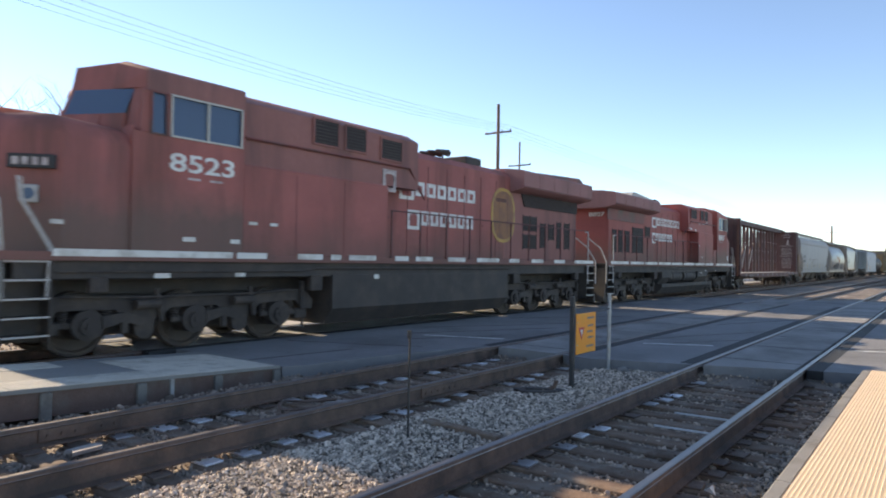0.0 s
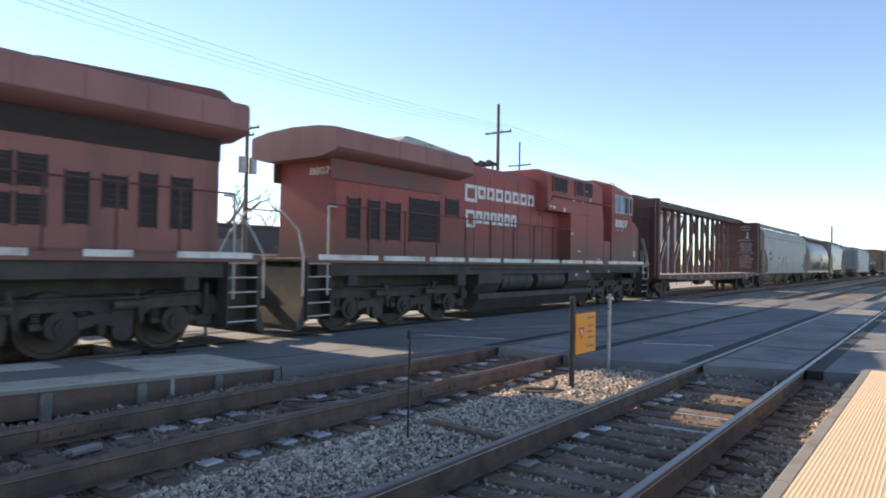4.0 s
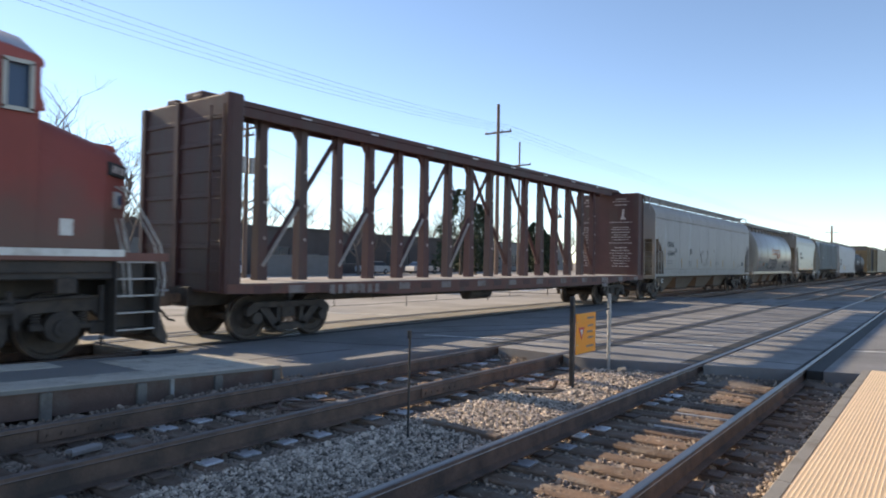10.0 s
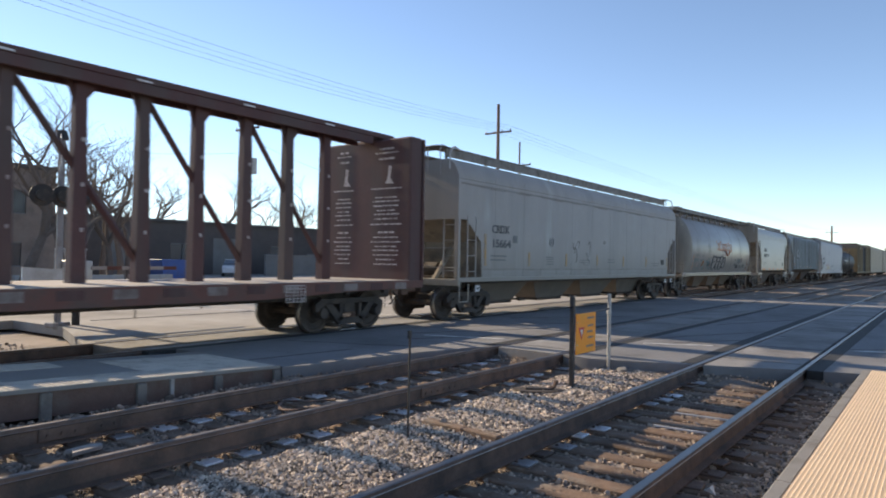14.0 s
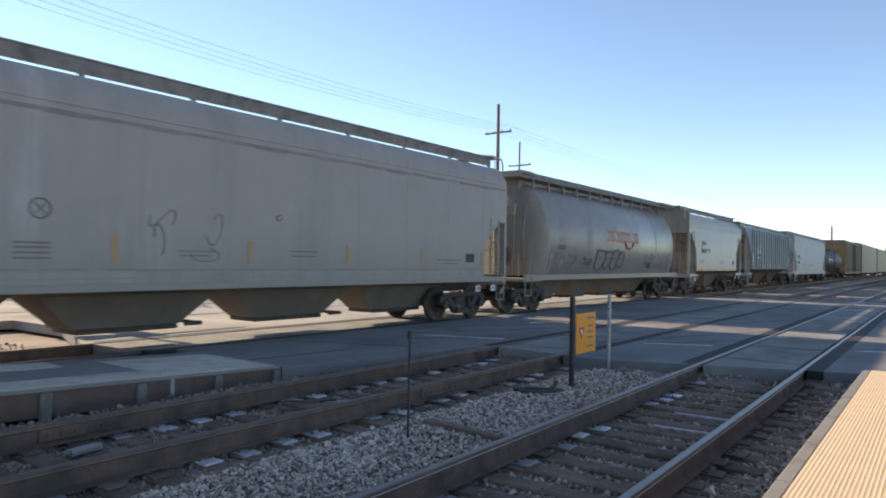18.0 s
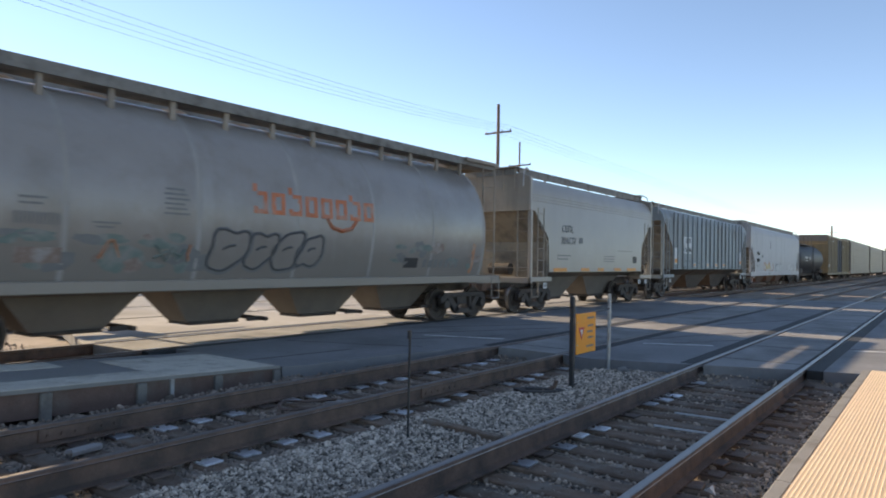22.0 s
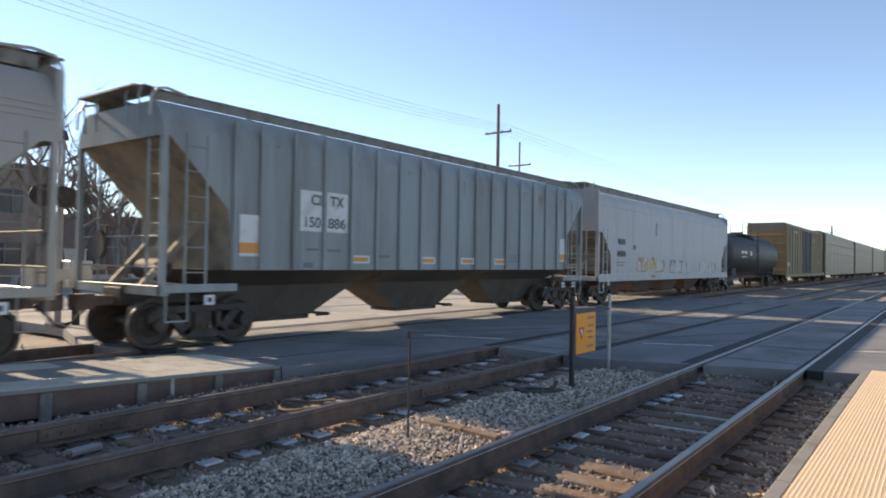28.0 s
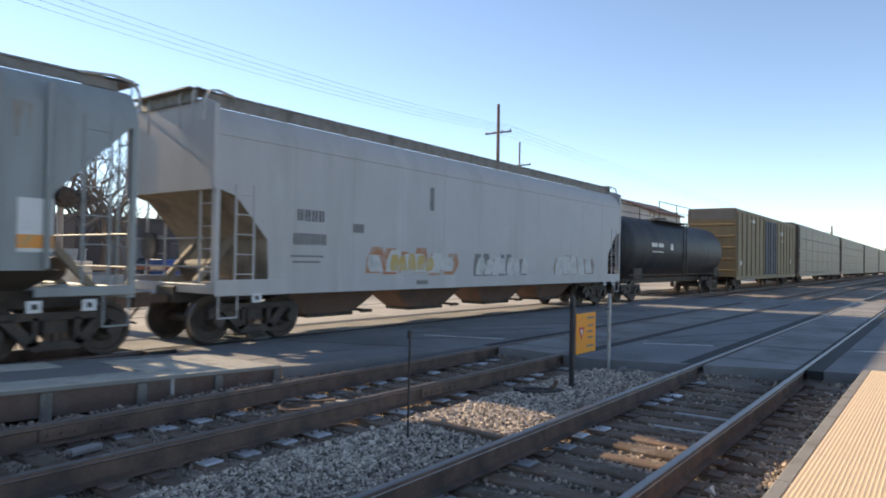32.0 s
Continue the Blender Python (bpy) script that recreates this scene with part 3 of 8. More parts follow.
def build_near_platform():
    pf = thing("platform_near", "concrete station platform with a buff tactile strip along its edge", "platform", kind="structure")
    m = Mesh()
    m.box(-14, 11.6, -6.0, 0.93, -0.25, 0.193, 0.012)
    part("slab", m, M_CONCRETE, pf)
    m = Mesh()
    for k in range(20):
        m.box(-14 + 1.28 * k + 0.004, -14 + 1.28 * (k + 1) - 0.004, 0.835, 0.945, 0.02, 0.199, 0.012)
    part("edge_coping", m, M_EDGE, pf, "weathered grey concrete coping")
    tile = dome_tile("tactile_tile", M_TACTILE, M_TACTILE_TOP, n=20, sides=5)
    for k in range(24):
        for r in range(2):
            part("tactile_tile", tile, None, pf, at=pose(11.59 - 0.612 * (k + 1), 0.832 - 0.612 * r, 0.2))


build_near_platform()


def platform_z(x):
    return 0.2 if x < 2.2 else 0.2 - 0.185 * (x - 2.2) / 4.75


def build_far_platform():
    pf = thing("platform_far", "low concrete platform between tracks, ramped down to the crossing", "platform", kind="structure")
    m = Mesh()
    xs = [-16, -6, 2.2, 4.0, 5.4, 6.95]
    for a, b in zip(xs, xs[1:]):
        za, zb = platform_z(a), platform_z(b)
        slab(m, [(a, 8.32), (b, 8.32), (b, 10.55), (a, 10.55)], [za, zb, zb, za], 0.045)
    part("slab", m, M_PLATFORM, pf)
    m = Mesh()
    for a, b in zip(xs, xs[1:]):
        za, zb = platform_z(a) - 0.045, platform_z(b) - 0.045
        slab(m, [(a, 8.35), (b, 8.35), (b, 10.5), (a, 10.5)], [za, zb, zb, za], 0.3)
    part("fascia", m, M_FASCIA, pf, "dark timber fascia under the platform edge")
    for x in (6.88, 5.83, 4.68, 3.52, 2.35, 1.2, 0.05, -1.1):
        m = Mesh()
        m.box(x - 0.065, x + 0.065, 8.3, 8.36, -0.3, platform_z(x) - 0.06, 0.01)
        part("support_post", m, M_PIER, pf, "grey concrete support post")
    m = Mesh()
    m.box(5.08, 5.14, 8.31, 8.36, -0.3, platform_z(5) - 0.05, 0.01)
    part("conduit", m, M_GALV, pf, "thin grey conduit")
    tile = dome_tile("tactile_tile_worn", M_TACTILE_GREY, M_TACTILE_GREY)
    slope = math.degrees(math.atan(0.19 / 4.4))
    for k in range(22):
        x = 6.85 - 0.612 * (k + 1)
        tilt = slope if x > 2.0 else 0
        for r in range(3 if k < 3 else 1):
            part("tactile_tile", tile, None, pf, at=pose(x, 8.94 + 0.612 * r, platform_z(x) + 0.004, 0, tilt, 0))
        if k > 3:
            part("tactile_tile", tile, None, pf, at=pose(x, 10.5, platform_z(x) + 0.004, 0, tilt, 0))


build_far_platform()


# ---- tracks ----
RAIL_PROFILE = [(-0.075, -0.222), (0.075, -0.222), (0.075, -0.21), (0.013, -0.19), (0.01, -0.06), (0.036, -0.045), (0.0405, -0.042), (0.0365, -0.036), (0.036, -0.008), (0.026, 0.0),
                (-0.026, 0.0), (-0.036, -0.008), (-0.0365, -0.036), (-0.0405, -0.042), (-0.036, -0.045), (-0.01, -0.06), (-0.013, -0.19), (-0.075, -0.21)]


def rail_mesh(x0, x1, top):
    m = Mesh()
    n = len(RAIL_PROFILE)
    m.loft([[(x, y, z) for y, z in RAIL_PROFILE] for x in (x0, x1)])
    for k in (6, 8, 9, 10, 12):      # the worn head and the rolled lip below it
        m.m[k] = 1
    return m.data("rail", [M_RUST, top])


def tie_mesh(seed):
    """A timber tie with a worn, split top and uneven edges."""
    rng = random.Random(seed)
    m = Mesh()
    ys = [-1.3 + 2.6 * k / 13 for k in range(14)]
    rings = []
    for y in ys:
        a, b = -0.115 + rng.uniform(-0.006, 0.008), 0.115 + rng.uniform(-0.008, 0.006)
        top = -0.238 + rng.uniform(-0.008, 0.002)
        rings.append([(a, y, -0.41), (b, y, -0.41), (b, y, top - 0.018), (b - 0.016, y, top - rng.uniform(0.0, 0.006)), (0.035 + rng.uniform(-0.02, 0.02), y, top),
                      (-0.01 + rng.uniform(-0.012, 0.012), y, top - rng.uniform(0.0, 0.02)), (-0.05, y, top), (a + 0.016, y, top - rng.uniform(0.0, 0.006)), (a, y, top - 0.018)])
    m.loft(rings)
    return m.data("tie", M_TIE)


def plate_mesh(mt):
    m = Mesh()
    m.box(-0.1, 0.1, -0.25, 0.25, -0.24, -0.218, 0.005)
    for sx in (-0.06, 0.06):
        for sy in (-0.095, 0.095):
            m.box(sx - 0.013, sx + 0.013, sy - 0.018, sy + 0.018, -0.22, -0.203, 0.004, 1)
    return m.data("tie_plate", [mt, M_RUST])


TIES, PLATE, PLATE_DARK = [tie_mesh(k) for k in range(3)], plate_mesh(M_PLATE), plate_mesh(M_PLATE_DARK)


def joint_bar(track, x, y):
    m = Mesh()
    for s in (-1, 1):
        m.box(x - 0.42, x + 0.42, y + s * 0.012, y + s * 0.038, -0.18, -0.052, 0.006)
        for k in range(6):
            m.cyl((x - 0.34 + 0.136 * k, y + s * 0.036, -0.12), (x - 0.34 + 0.136 * k, y + s * 0.058, -0.12), 0.017, 6)
    part("joint_bar", m, M_RUST, track, "rusty bolted joint bar")


def build_track(label, yc, first, last, step, joints, far_from):
    track = thing("railway_track", label, "railway track", pose(0, yc, 0), kind="structure")
    rail = rail_mesh(-170, 900, M_RAILTOP_DULL if yc == Y_MID else M_RAILTOP)
    for s in (-1, 1):
        part("rail", rail, None, track, at=pose(0, s * HALF, 0))
    rng = random.Random(int(yc * 100))
    x = first
    while x < last:
        t = part("tie", TIES[rng.randrange(3)], None, track, at=pose(x + rng.uniform(-0.03, 0.03), rng.uniform(-0.04, 0.04), rng.uniform(-0.022, 0.003), 0, 0, rng.uniform(-2.2, 2.2)))
        for s in (-1, 1):
            if rng.random() < 0.86:
                # Near rail's plates take the darker copy: missing sky reflection put into colour.
                part("tie_plate", PLATE_DARK if yc == Y_NEAR and s < 0 or rng.random() < 0.2 else PLATE, None, t, at=pose(rng.uniform(-0.02, 0.02), s * HALF + rng.uniform(-0.03, 0.03), rng.uniform(-0.003, 0.003), 0, 0, rng.uniform(-5, 5)))
        x += step
    m = Mesh()
    for x in [far_from + step * k for k in range(660)] + [first - step * (k + 1) for k in range(360)]:
        m.box(x - 0.11, x + 0.11, -1.3, 1.3, -0.36, -0.238)
    tagged(part("far_ties", m, M_TIE, track), kind="stuff")
    for x, s in joints:
        joint_bar(track, x, s * HALF)


build_track("nearest railway track with rusty rails on wooden ties", Y_NEAR, 0.84, 12.3, 0.44, [], 34.5)
build_track("middle railway track with rusty rails and bolted joints", Y_MID, 0.11, 11.3, 0.46, [(7.6, -1), (3.4, 1)], 34.5)
build_track("railway track that carries the freight train", Y_TRAIN, -1.0, 6.4, 0.46, [], 34.5)


# ---- loose stones ----
def stones(name, label, count, area, size, mt, seed, lift=0.0):
    """Crushed stone scattered over a strip of the bed. area: x0, x1, y0, y1."""
    rng = np.random.default_rng(seed)
    g = (1 + 5 ** 0.5) / 2
    base = np.array([(-1, g, 0), (1, g, 0), (-1, -g, 0), (1, -g, 0), (0, -1, g), (0, 1, g), (0, -1, -g), (0, 1, -g), (g, 0, -1), (g, 0, 1), (-g, 0, -1), (-g, 0, 1)]) / 1.9
    tri = np.array([0, 11, 5, 0, 5, 1, 0, 1, 7, 0, 7, 10, 0, 10, 11, 1, 5, 9, 5, 11, 4, 11, 10, 2, 10, 7, 6, 7, 1, 8,
                    3, 9, 4, 3, 4, 2, 3, 2, 6, 3, 6, 8, 3, 8, 9, 4, 9, 5, 2, 4, 11, 6, 2, 10, 8, 6, 7, 9, 8, 1]).reshape(-1, 3)
    x0, x1, y0, y1 = area
    v = np.empty((count, 12, 3))
    for k in range(count):
        s = size * rng.lognormal(0, 0.32) * 0.5
        p = base * (s * rng.uniform(0.5, 1.3, 3)) * rng.uniform(0.62, 1.28, (12, 1))
        q = rng.normal(size=4)
        q /= np.linalg.norm(q)
        w, a, b, c = q
        rot = np.array([[1 - 2 * (b * b + c * c), 2 * (a * b - c * w), 2 * (a * c + b * w)], [2 * (a * b + c * w), 1 - 2 * (a * a + c * c), 2 * (b * c - a * w)],
                        [2 * (a * c - b * w), 2 * (b * c + a * w), 1 - 2 * (a * a + b * b)]])
        px, py = rng.uniform(x0, x1), rng.uniform(y0, y1)
        while px > crossing_edge(py) - 0.02:
            px -= 0.6 * (px - x0) * rng.random()
        v[k] = p @ rot.T + (px, py, bed_height(px, py) + lift + s * rng.uniform(-0.1, 0.55))
    f = (tri[None] + 12 * np.arange(count)[:, None, None]).reshape(-1, 3)
    me = bpy.data.meshes.new(name)
    me.from_pydata(v.reshape(-1, 3).tolist(), [], f.tolist())
    me.materials.append(mt)
    tagged(new(name, me), label, "gravel", kind="stuff")


sunken = thing("old_timber", "brown rotten timber half sunk in gravel", "timber", pose(6.14, 4.76, -0.165, 0, 0, -94))
m = Mesh()
m.box(-0.02, 0.55, -0.07, 0.07, -0.05, 0.035, 0.012)
m.box(0.5, 1.02, -0.055, 0.06, -0.05, 0.028, 0.012)
part("timber", m, M_TIE, sunken)


stones("gravel_between_tracks", "pale grey crushed stone heaped between two tracks", 44000, (2.2, 11.5, 3.45, 5.18), 0.029, M_STONE, 1)
stones("gravel_near_track", "crushed stone lying between the ties", 12500, (1.8, 12.3, 1.3, 3.9), 0.034, M_STONE_DARK, 2, 0.0)
stones("gravel_platform_edge", "crushed stone along the platform edge", 5600, (3.0, 12.5, 0.97, 1.6), 0.036, M_STONE_DARK, 3)
stones("gravel_middle_track", "dark crushed stone lying between the ties", 15000, (0.8, 11.4, 5.1, 7.8), 0.034, M_STONE_OILY, 4, 0.0)
stones("gravel_far_platform", "dark crushed stone below the far platform", 5000, (0.8, 10.6, 7.3, 8.3), 0.038, M_STONE_OILY, 5)
stones("gravel_train_track", "crushed stone beside the train's track", 3600, (-1.0, 6.3, 10.7, 16.5), 0.05, M_STONE, 6)


# ---- small things by the tracks ----
def build_posts():
    rod = thing("marker_rod", "thin dark steel rod standing in the gravel", "post", pose(5.43, 4.47, -0.2))
    m = Mesh()
    m.cyl((0, 0, -0.1), (0.01, 0, 1.16), 0.0125, 8)
    m.box(-0.018, 0.022, -0.016, 0.016, 1.08, 1.16, 0.004)
    part("rod", m, M_POST, rod)
    sp = thing("warning_sign", "yellow warning sign with a red triangle on a black post", "sign", pose(9.23, 4.45, -0.2))
    m = Mesh()
    m.box(-0.033, 0.033, -0.033, 0.033, -0.2, 1.39, 0.008)
    part("post", m, M_POST, sp, "black square steel post")
    m = Mesh()
    m.box(0.03, 0.72, -0.055, -0.038, 0.52, 1.13, 0.006)
    board = part("board", m, M_YELLOW, sp, "yellow sheet-metal board")
    m = Mesh()
    c, r = (0.2, 0.84), 0.105
    tri = lambda k: [(c[0] - k * r, c[1] + 0.75 * k * r), (c[0] + k * r, c[1] + 0.75 * k * r), (c[0], c[1] - k * r)]
    m.extr(tri(1.0), "y", -0.060, -0.056)
    m.extr(tri(0.55), "y", -0.0625, -0.0605, 1)
    part("triangle", m, [M_SIGNRED, M_PANEWHITE], board, "red triangle with a white centre")
    m = Mesh()
    for a, b, z in ((0.4, 0.64, 1.05), (0.42, 0.62, 0.93), (0.4, 0.6, 0.84), (0.42, 0.62, 0.75), (0.38, 0.64, 0.62)):
        m = Mesh()
        m.box(a, b, -0.0585, -0.056, z - 0.014, z + 0.014)
        part("text_bar", m, M_FADED_INK, board, "dark line of small writing")
    for z in (0.66, 1.0):
        m = Mesh()
        m.cyl((0.06, -0.062, z), (0.06, -0.05, z), 0.012, 8)
        part("bolt", m, M_GALV, board)
    gp = thing("galvanised_post", "galvanised steel pipe post with a clamp", "post", pose(11.27, 4.73, -0.2))
    m = Mesh()
    m.cyl((0, 0, -0.15), (0.015, 0, 1.36), 0.032, 10)
    part("pipe", m, M_GALV, gp)
    m = Mesh()
    m.cyl((0, 0, 1.0), (0, 0, 1.06), 0.042, 10)
    part("clamp", m, M_GALV, gp)
    bar = thing("tie_bar", "thin steel bar between the sign post and the pipe post", "bar", pose(9.26, 4.45, 0.88))
    m = Mesh()
    m.cyl((0.0, 0.03, 0), (2.0, 0.27, 0.02), 0.012, 6)
    part("bar", m, M_POST, bar)
    lid = thing("iron_plate", "rusty iron plate with a bent stub lying in the gravel", "scrap", pose(8.72, 4.72, -0.165, 0, 0, -58))
    m = Mesh()
    m.extr([(0.36 * math.cos(a) * (1 + 0.12 * math.sin(5 * a)), 0.2 * math.sin(a) * (1 + 0.15 * math.cos(3 * a))) for a in [i * math.pi / 8 for i in range(16)]], "z", -0.05, 0.012)
    m.box(-0.2, 0.15, -0.06, 0.05, 0.0, 0.035, 0.008)
    part("plate", m, M_DARKSTEEL, lid)
    m = Mesh()
    m.tube([(0.1, 0.02, 0), (0.22, 0.0, 0.05), (0.25, -0.02, 0.15)], 0.03, 6)
    part("stub", m, M_RUST, lid)
    rk = thing("rock", "pale lump of broken concrete in the gravel", "rock", pose(11.3, 4.45, -0.18))
    bm = bmesh.new()
    bmesh.ops.create_icosphere(bm, subdivisions=2, radius=0.16)
    for v in bm.verts:
        v.co *= 0.8 + 0.5 * noise.noise(v.co * 6)
        v.co.z *= 0.7
    me = bpy.data.meshes.new("lump")
    bm.to_mesh(me)
    bm.free()
    me.materials.append(M_EDGE)
    part("lump", me, None, rk)
    hoop = thing("steel_hoop", "bent rusty steel strap lying between the rails", "scrap", pose(6.0, 6.55, -0.225, 0, 0, -40))
    m = Mesh()
    bend = [k * math.pi / 9 for k in range(2, 18)]
    m.loft([[((0.42 + p * 0.03) * math.cos(a), (0.3 + p * 0.03) * math.sin(a), 0.03 + 0.02 * math.sin(3 * a) + r * 0.016) for p, r in ((-1, 0), (0, -1), (1, 0), (0, 1))] for a in bend])
    part("strap", m, M_RUST, hoop)
    for k, (x, y, rz) in enumerate(((3.23, 6.79, 8), (6.4, 6.5, -55))):
        pl = thing("splintered_board", "bleached splintered board lying between the rails", "board", pose(x, y, -0.222, 1, -1, rz), group="boards in the track")
        m = Mesh()
        m.extr([(-0.16, -0.07), (0.14, -0.08), (0.19, -0.02), (0.15, 0.07), (-0.14, 0.08), (-0.1, 0.02)], "z", -0.02, 0.016)
        part("plank", m, M_DECK, pl)
    for x, w in ((7.98, 0.82), (8.83, 0.85)):
        st = thing("white_strip", "thin pale strip lying on a tie", "strip", pose(x, 2.14, -0.222, 0, 0, 2), group="strips on the ties")
        m = Mesh()
        m.box(-0.009, 0.009, -0.02, w - 0.2, -0.012, 0.01, 0.003)
        part("strip", m, M_PANEWHITE, st)
    lt = thing("litter", "crumpled white and blue scrap of litter by the rail", "litter", pose(5.85, 1.55, -0.2, 20, 10, 30))
    m = Mesh()
    m.add([(-0.05, -0.03, 0), (0.04, -0.04, 0.03), (0.05, 0.04, 0.0), (-0.04, 0.03, 0.04), (0, 0, 0.07)], [(0, 1, 4), (1, 2, 4), (2, 3, 4), (3, 0, 4), (0, 1, 2, 3)])
    part("scrap", m, M_CARWHITE, lt)


build_posts()


# ---- the train: shared running gear ----
GEAR = {}
WHEELS = []                        # (wheelset, wheel radius, sign of its turn)


def wheelset_mesh(r):
    m = Mesh()
    for s in (-1, 1):
        y = s * 0.72
        prof = [(-0.075 * s, 0.12), (-0.075 * s, 0.2), (-0.02 * s, 0.26), (-0.02 * s, r - 0.09), (-0.065 * s, r - 0.06), (-0.065 * s, r + 0.028), (-0.03 * s, r + 0.02),
                (-0.02 * s, r), (0.07 * s, r - 0.004), (0.07 * s, r - 0.07), (0.03 * s, r - 0.1), (0.02 * s, 0.24), (0.08 * s, 0.17), (0.08 * s, 0.1)]
        n0 = len(m.f)
        m.lathe(prof, (0, y, 0), 28)
        for i in range(28):
            m.m[n0 + 7 * 28 + i] = 1
    m.cyl((0, -1.0, 0), (0, 1.0, 0), 0.085, 12)
    for s in (-1, 1):
        for k in range(3):
            a = k * 2.094
            m.cyl((0.045 * math.cos(a), s * 1.0, 0.045 * math.sin(a)), (0.045 * math.cos(a), s * 1.025, 0.045 * math.sin(a)), 0.016, 6)
        for k in range(5):          # balance marks on the plate
            a = k * 1.2566
            m.cyl((0.3 * math.cos(a), s * 0.735, 0.3 * math.sin(a)), (0.3 * math.cos(a), s * 0.755, 0.3 * math.sin(a)), 0.025, 6)
    return m.data("wheelset", [M_WHEEL, M_TREAD])


def freight_gear():
    sf = Mesh()
    for prof in ([(-1.12, 0.66), (-0.95, 0.78), (0.95, 0.78), (1.12, 0.66), (1.12, 0.5), (0.98, 0.5), (0.8, 0.66), (-0.8, 0.66), (-0.98, 0.5), (-1.12, 0.5)],
                 [(-0.85, 0.68), (-0.62, 0.68), (-0.25, 0.3), (-0.42, 0.22)], [(0.85, 0.68), (0.62, 0.68), (0.25, 0.3), (0.42, 0.22)],
                 [(-0.45, 0.32), (0.45, 0.32), (0.36, 0.18), (-0.36, 0.18)], [(-0.36, 0.7), (-0.27, 0.7), (-0.27, 0.28), (-0.36, 0.28)], [(0.27, 0.7), (0.36, 0.7), (0.36, 0.28), (0.27, 0.28)]):
        sf.extr(prof, "y", -0.07, 0.07)
    for s in (-1, 1):
        sf.cyl((s * 0.9, -0.13, 0.457), (s * 0.9, 0.1, 0.457), 0.125, 12)
    bolster = Mesh()
    bolster.box(-0.2, 0.2, -1.02, 1.02, 0.42, 0.68, 0.03)
    bolster.cyl((0, 0, 0.6), (0, 0, 0.86), 0.2, 14)
    spring = Mesh()
    for dx in (-0.13, 0.0, 0.13):
        for k in range(4):
            spring.cyl((dx, 0, 0.325 + 0.035 * k), (dx, 0, 0.345 + 0.035 * k), 0.058, 8)
    GEAR["frame"], GEAR["bolster"], GEAR["spring"] = sf.data("side_frame", M_DARKSTEEL), bolster.data("truck", M_DARKSTEEL), spring.data("spring", M_RUST)
    GEAR["wheelset"] = wheelset_mesh(0.457)
    cp = Mesh()
    cp.box(0.0, 0.75, -0.1, 0.1, 0.78, 0.96, 0.02)
    cp.extr([(-0.12, -0.14), (-0.3, -0.17), (-0.36, 0.02), (-0.22, 0.05), (-0.2, 0.17), (0.05, 0.14), (0.05, -0.12)], "z", 0.72, 1.0)
    GEAR["coupler"] = cp.data("coupler", M_RUST)
    hose = Mesh()
    hose.tube([(0.25, 0.34, 0.86), (0.05, 0.36, 0.66), (-0.12, 0.33, 0.48), (-0.28, 0.28, 0.44)], 0.024, 6)
    GEAR["hose"] = hose.data("air_hose", M_RUBBER)


freight_gear()


def freight_truck(car, x, turn=-1):
    tr = part("truck", GEAR["bolster"], None, car, "rusty brown four-wheel truck", at=pose(x, 0, 0))
    for s in (-1, 1):
        part("side_frame", GEAR["frame"], None, tr, at=pose(0, s * 1.0, 0))
        part("spring_group", GEAR["spring"], None, tr, at=pose(0, s * 1.0, 0))
        WHEELS.append((part("wheelset", GEAR["wheelset"], None, tr, at=pose(s * 0.889, 0, 0.457)), 0.457, turn))


def couplers(car, length, inset=0.0):
    for x, r in ((-0.45 + inset, 0), (length + 0.45 - inset, 180)):
        part("coupler", GEAR["coupler"], None, car, at=pose(x, 0, 0, 0, 0, r))
        part("air_hose", GEAR["hose"], None, car, at=pose(x, 0, 0, 0, 0, r))


def ladder(car, x, y, z0, z1, w, label="", mt=None, along="x"):
    m = Mesh()
    a, b = ((x, y), (x + w, y)) if along == "x" else ((x, y), (x, y + w))
    for p in (a, b):
        m.box(p[0] - 0.018, p[0] + 0.018, p[1] - 0.018, p[1] + 0.018, z0, z1)
    n = max(2, round((z1 - z0) / 0.42))
    for k in range(n):
        z = z0 + (k + 0.5) * (z1 - z0) / n
        m.cyl((*a, z), (*b, z), 0.013, 6)
    part("ladder", m, mt or M_RAILING, car, label)


def bars(parent, rows, mt, y=-1.556, label="", depth=0.006):
    """Plain bars that stand for small writing: x0, x1, z0, z1 each."""
    for x0, x1, z0, z1 in rows:
        m = Mesh()
        m.box(x0, x1, y - depth, y + 0.002, z0, z1)
        part("text_bar", m, mt, parent, label)


def block_bars(parent, x0, x1, z0, z1, n, mt, y=-1.556, label=""):
    """A row of n pairs of upright plain bars."""
    w = (x1 - x0) / n
    rows = []
    for k in range(n):
        a = x0 + w * k
        rows += [(a + 0.12 * w, a + 0.3 * w, z0, z1), (a + 0.56 * w, a + 0.74 * w, z0, z1)]
    bars(parent, rows, mt, y, label)


def letter_blocks(mesh, x0, x1, z0, z1, y, stroke):
    """One plain hollow block, the size of a letter: four strokes on a side at y."""
    d = 0.006 if y > 0 else -0.006
    for a, b, c, e in ((x0, x0 + stroke, z0, z1), (x1 - stroke, x1, z0, z1), (x0 + stroke, x1 - stroke, z1 - stroke, z1), (x0 + stroke, x1 - stroke, z0, z0 + stroke * 0.9)):
        mesh.box(a, b, min(y, y + d), max(y, y + d), c, e)


CARS = []                          # (thing, place at the start, turned end for end)


def train_thing(name, label, category, x0, turned=False, group="cars of the train"):
    ob = thing(name, label, category, pose(x0, Y_TRAIN, 0, 0, 0, 180 if turned else 0), group)
    CARS.append((ob, x0, turned))
    return ob


# ---- covered hoppers ----
QUAD = ((-1, -1), (1, -1), (1, 1), (-1, 1))


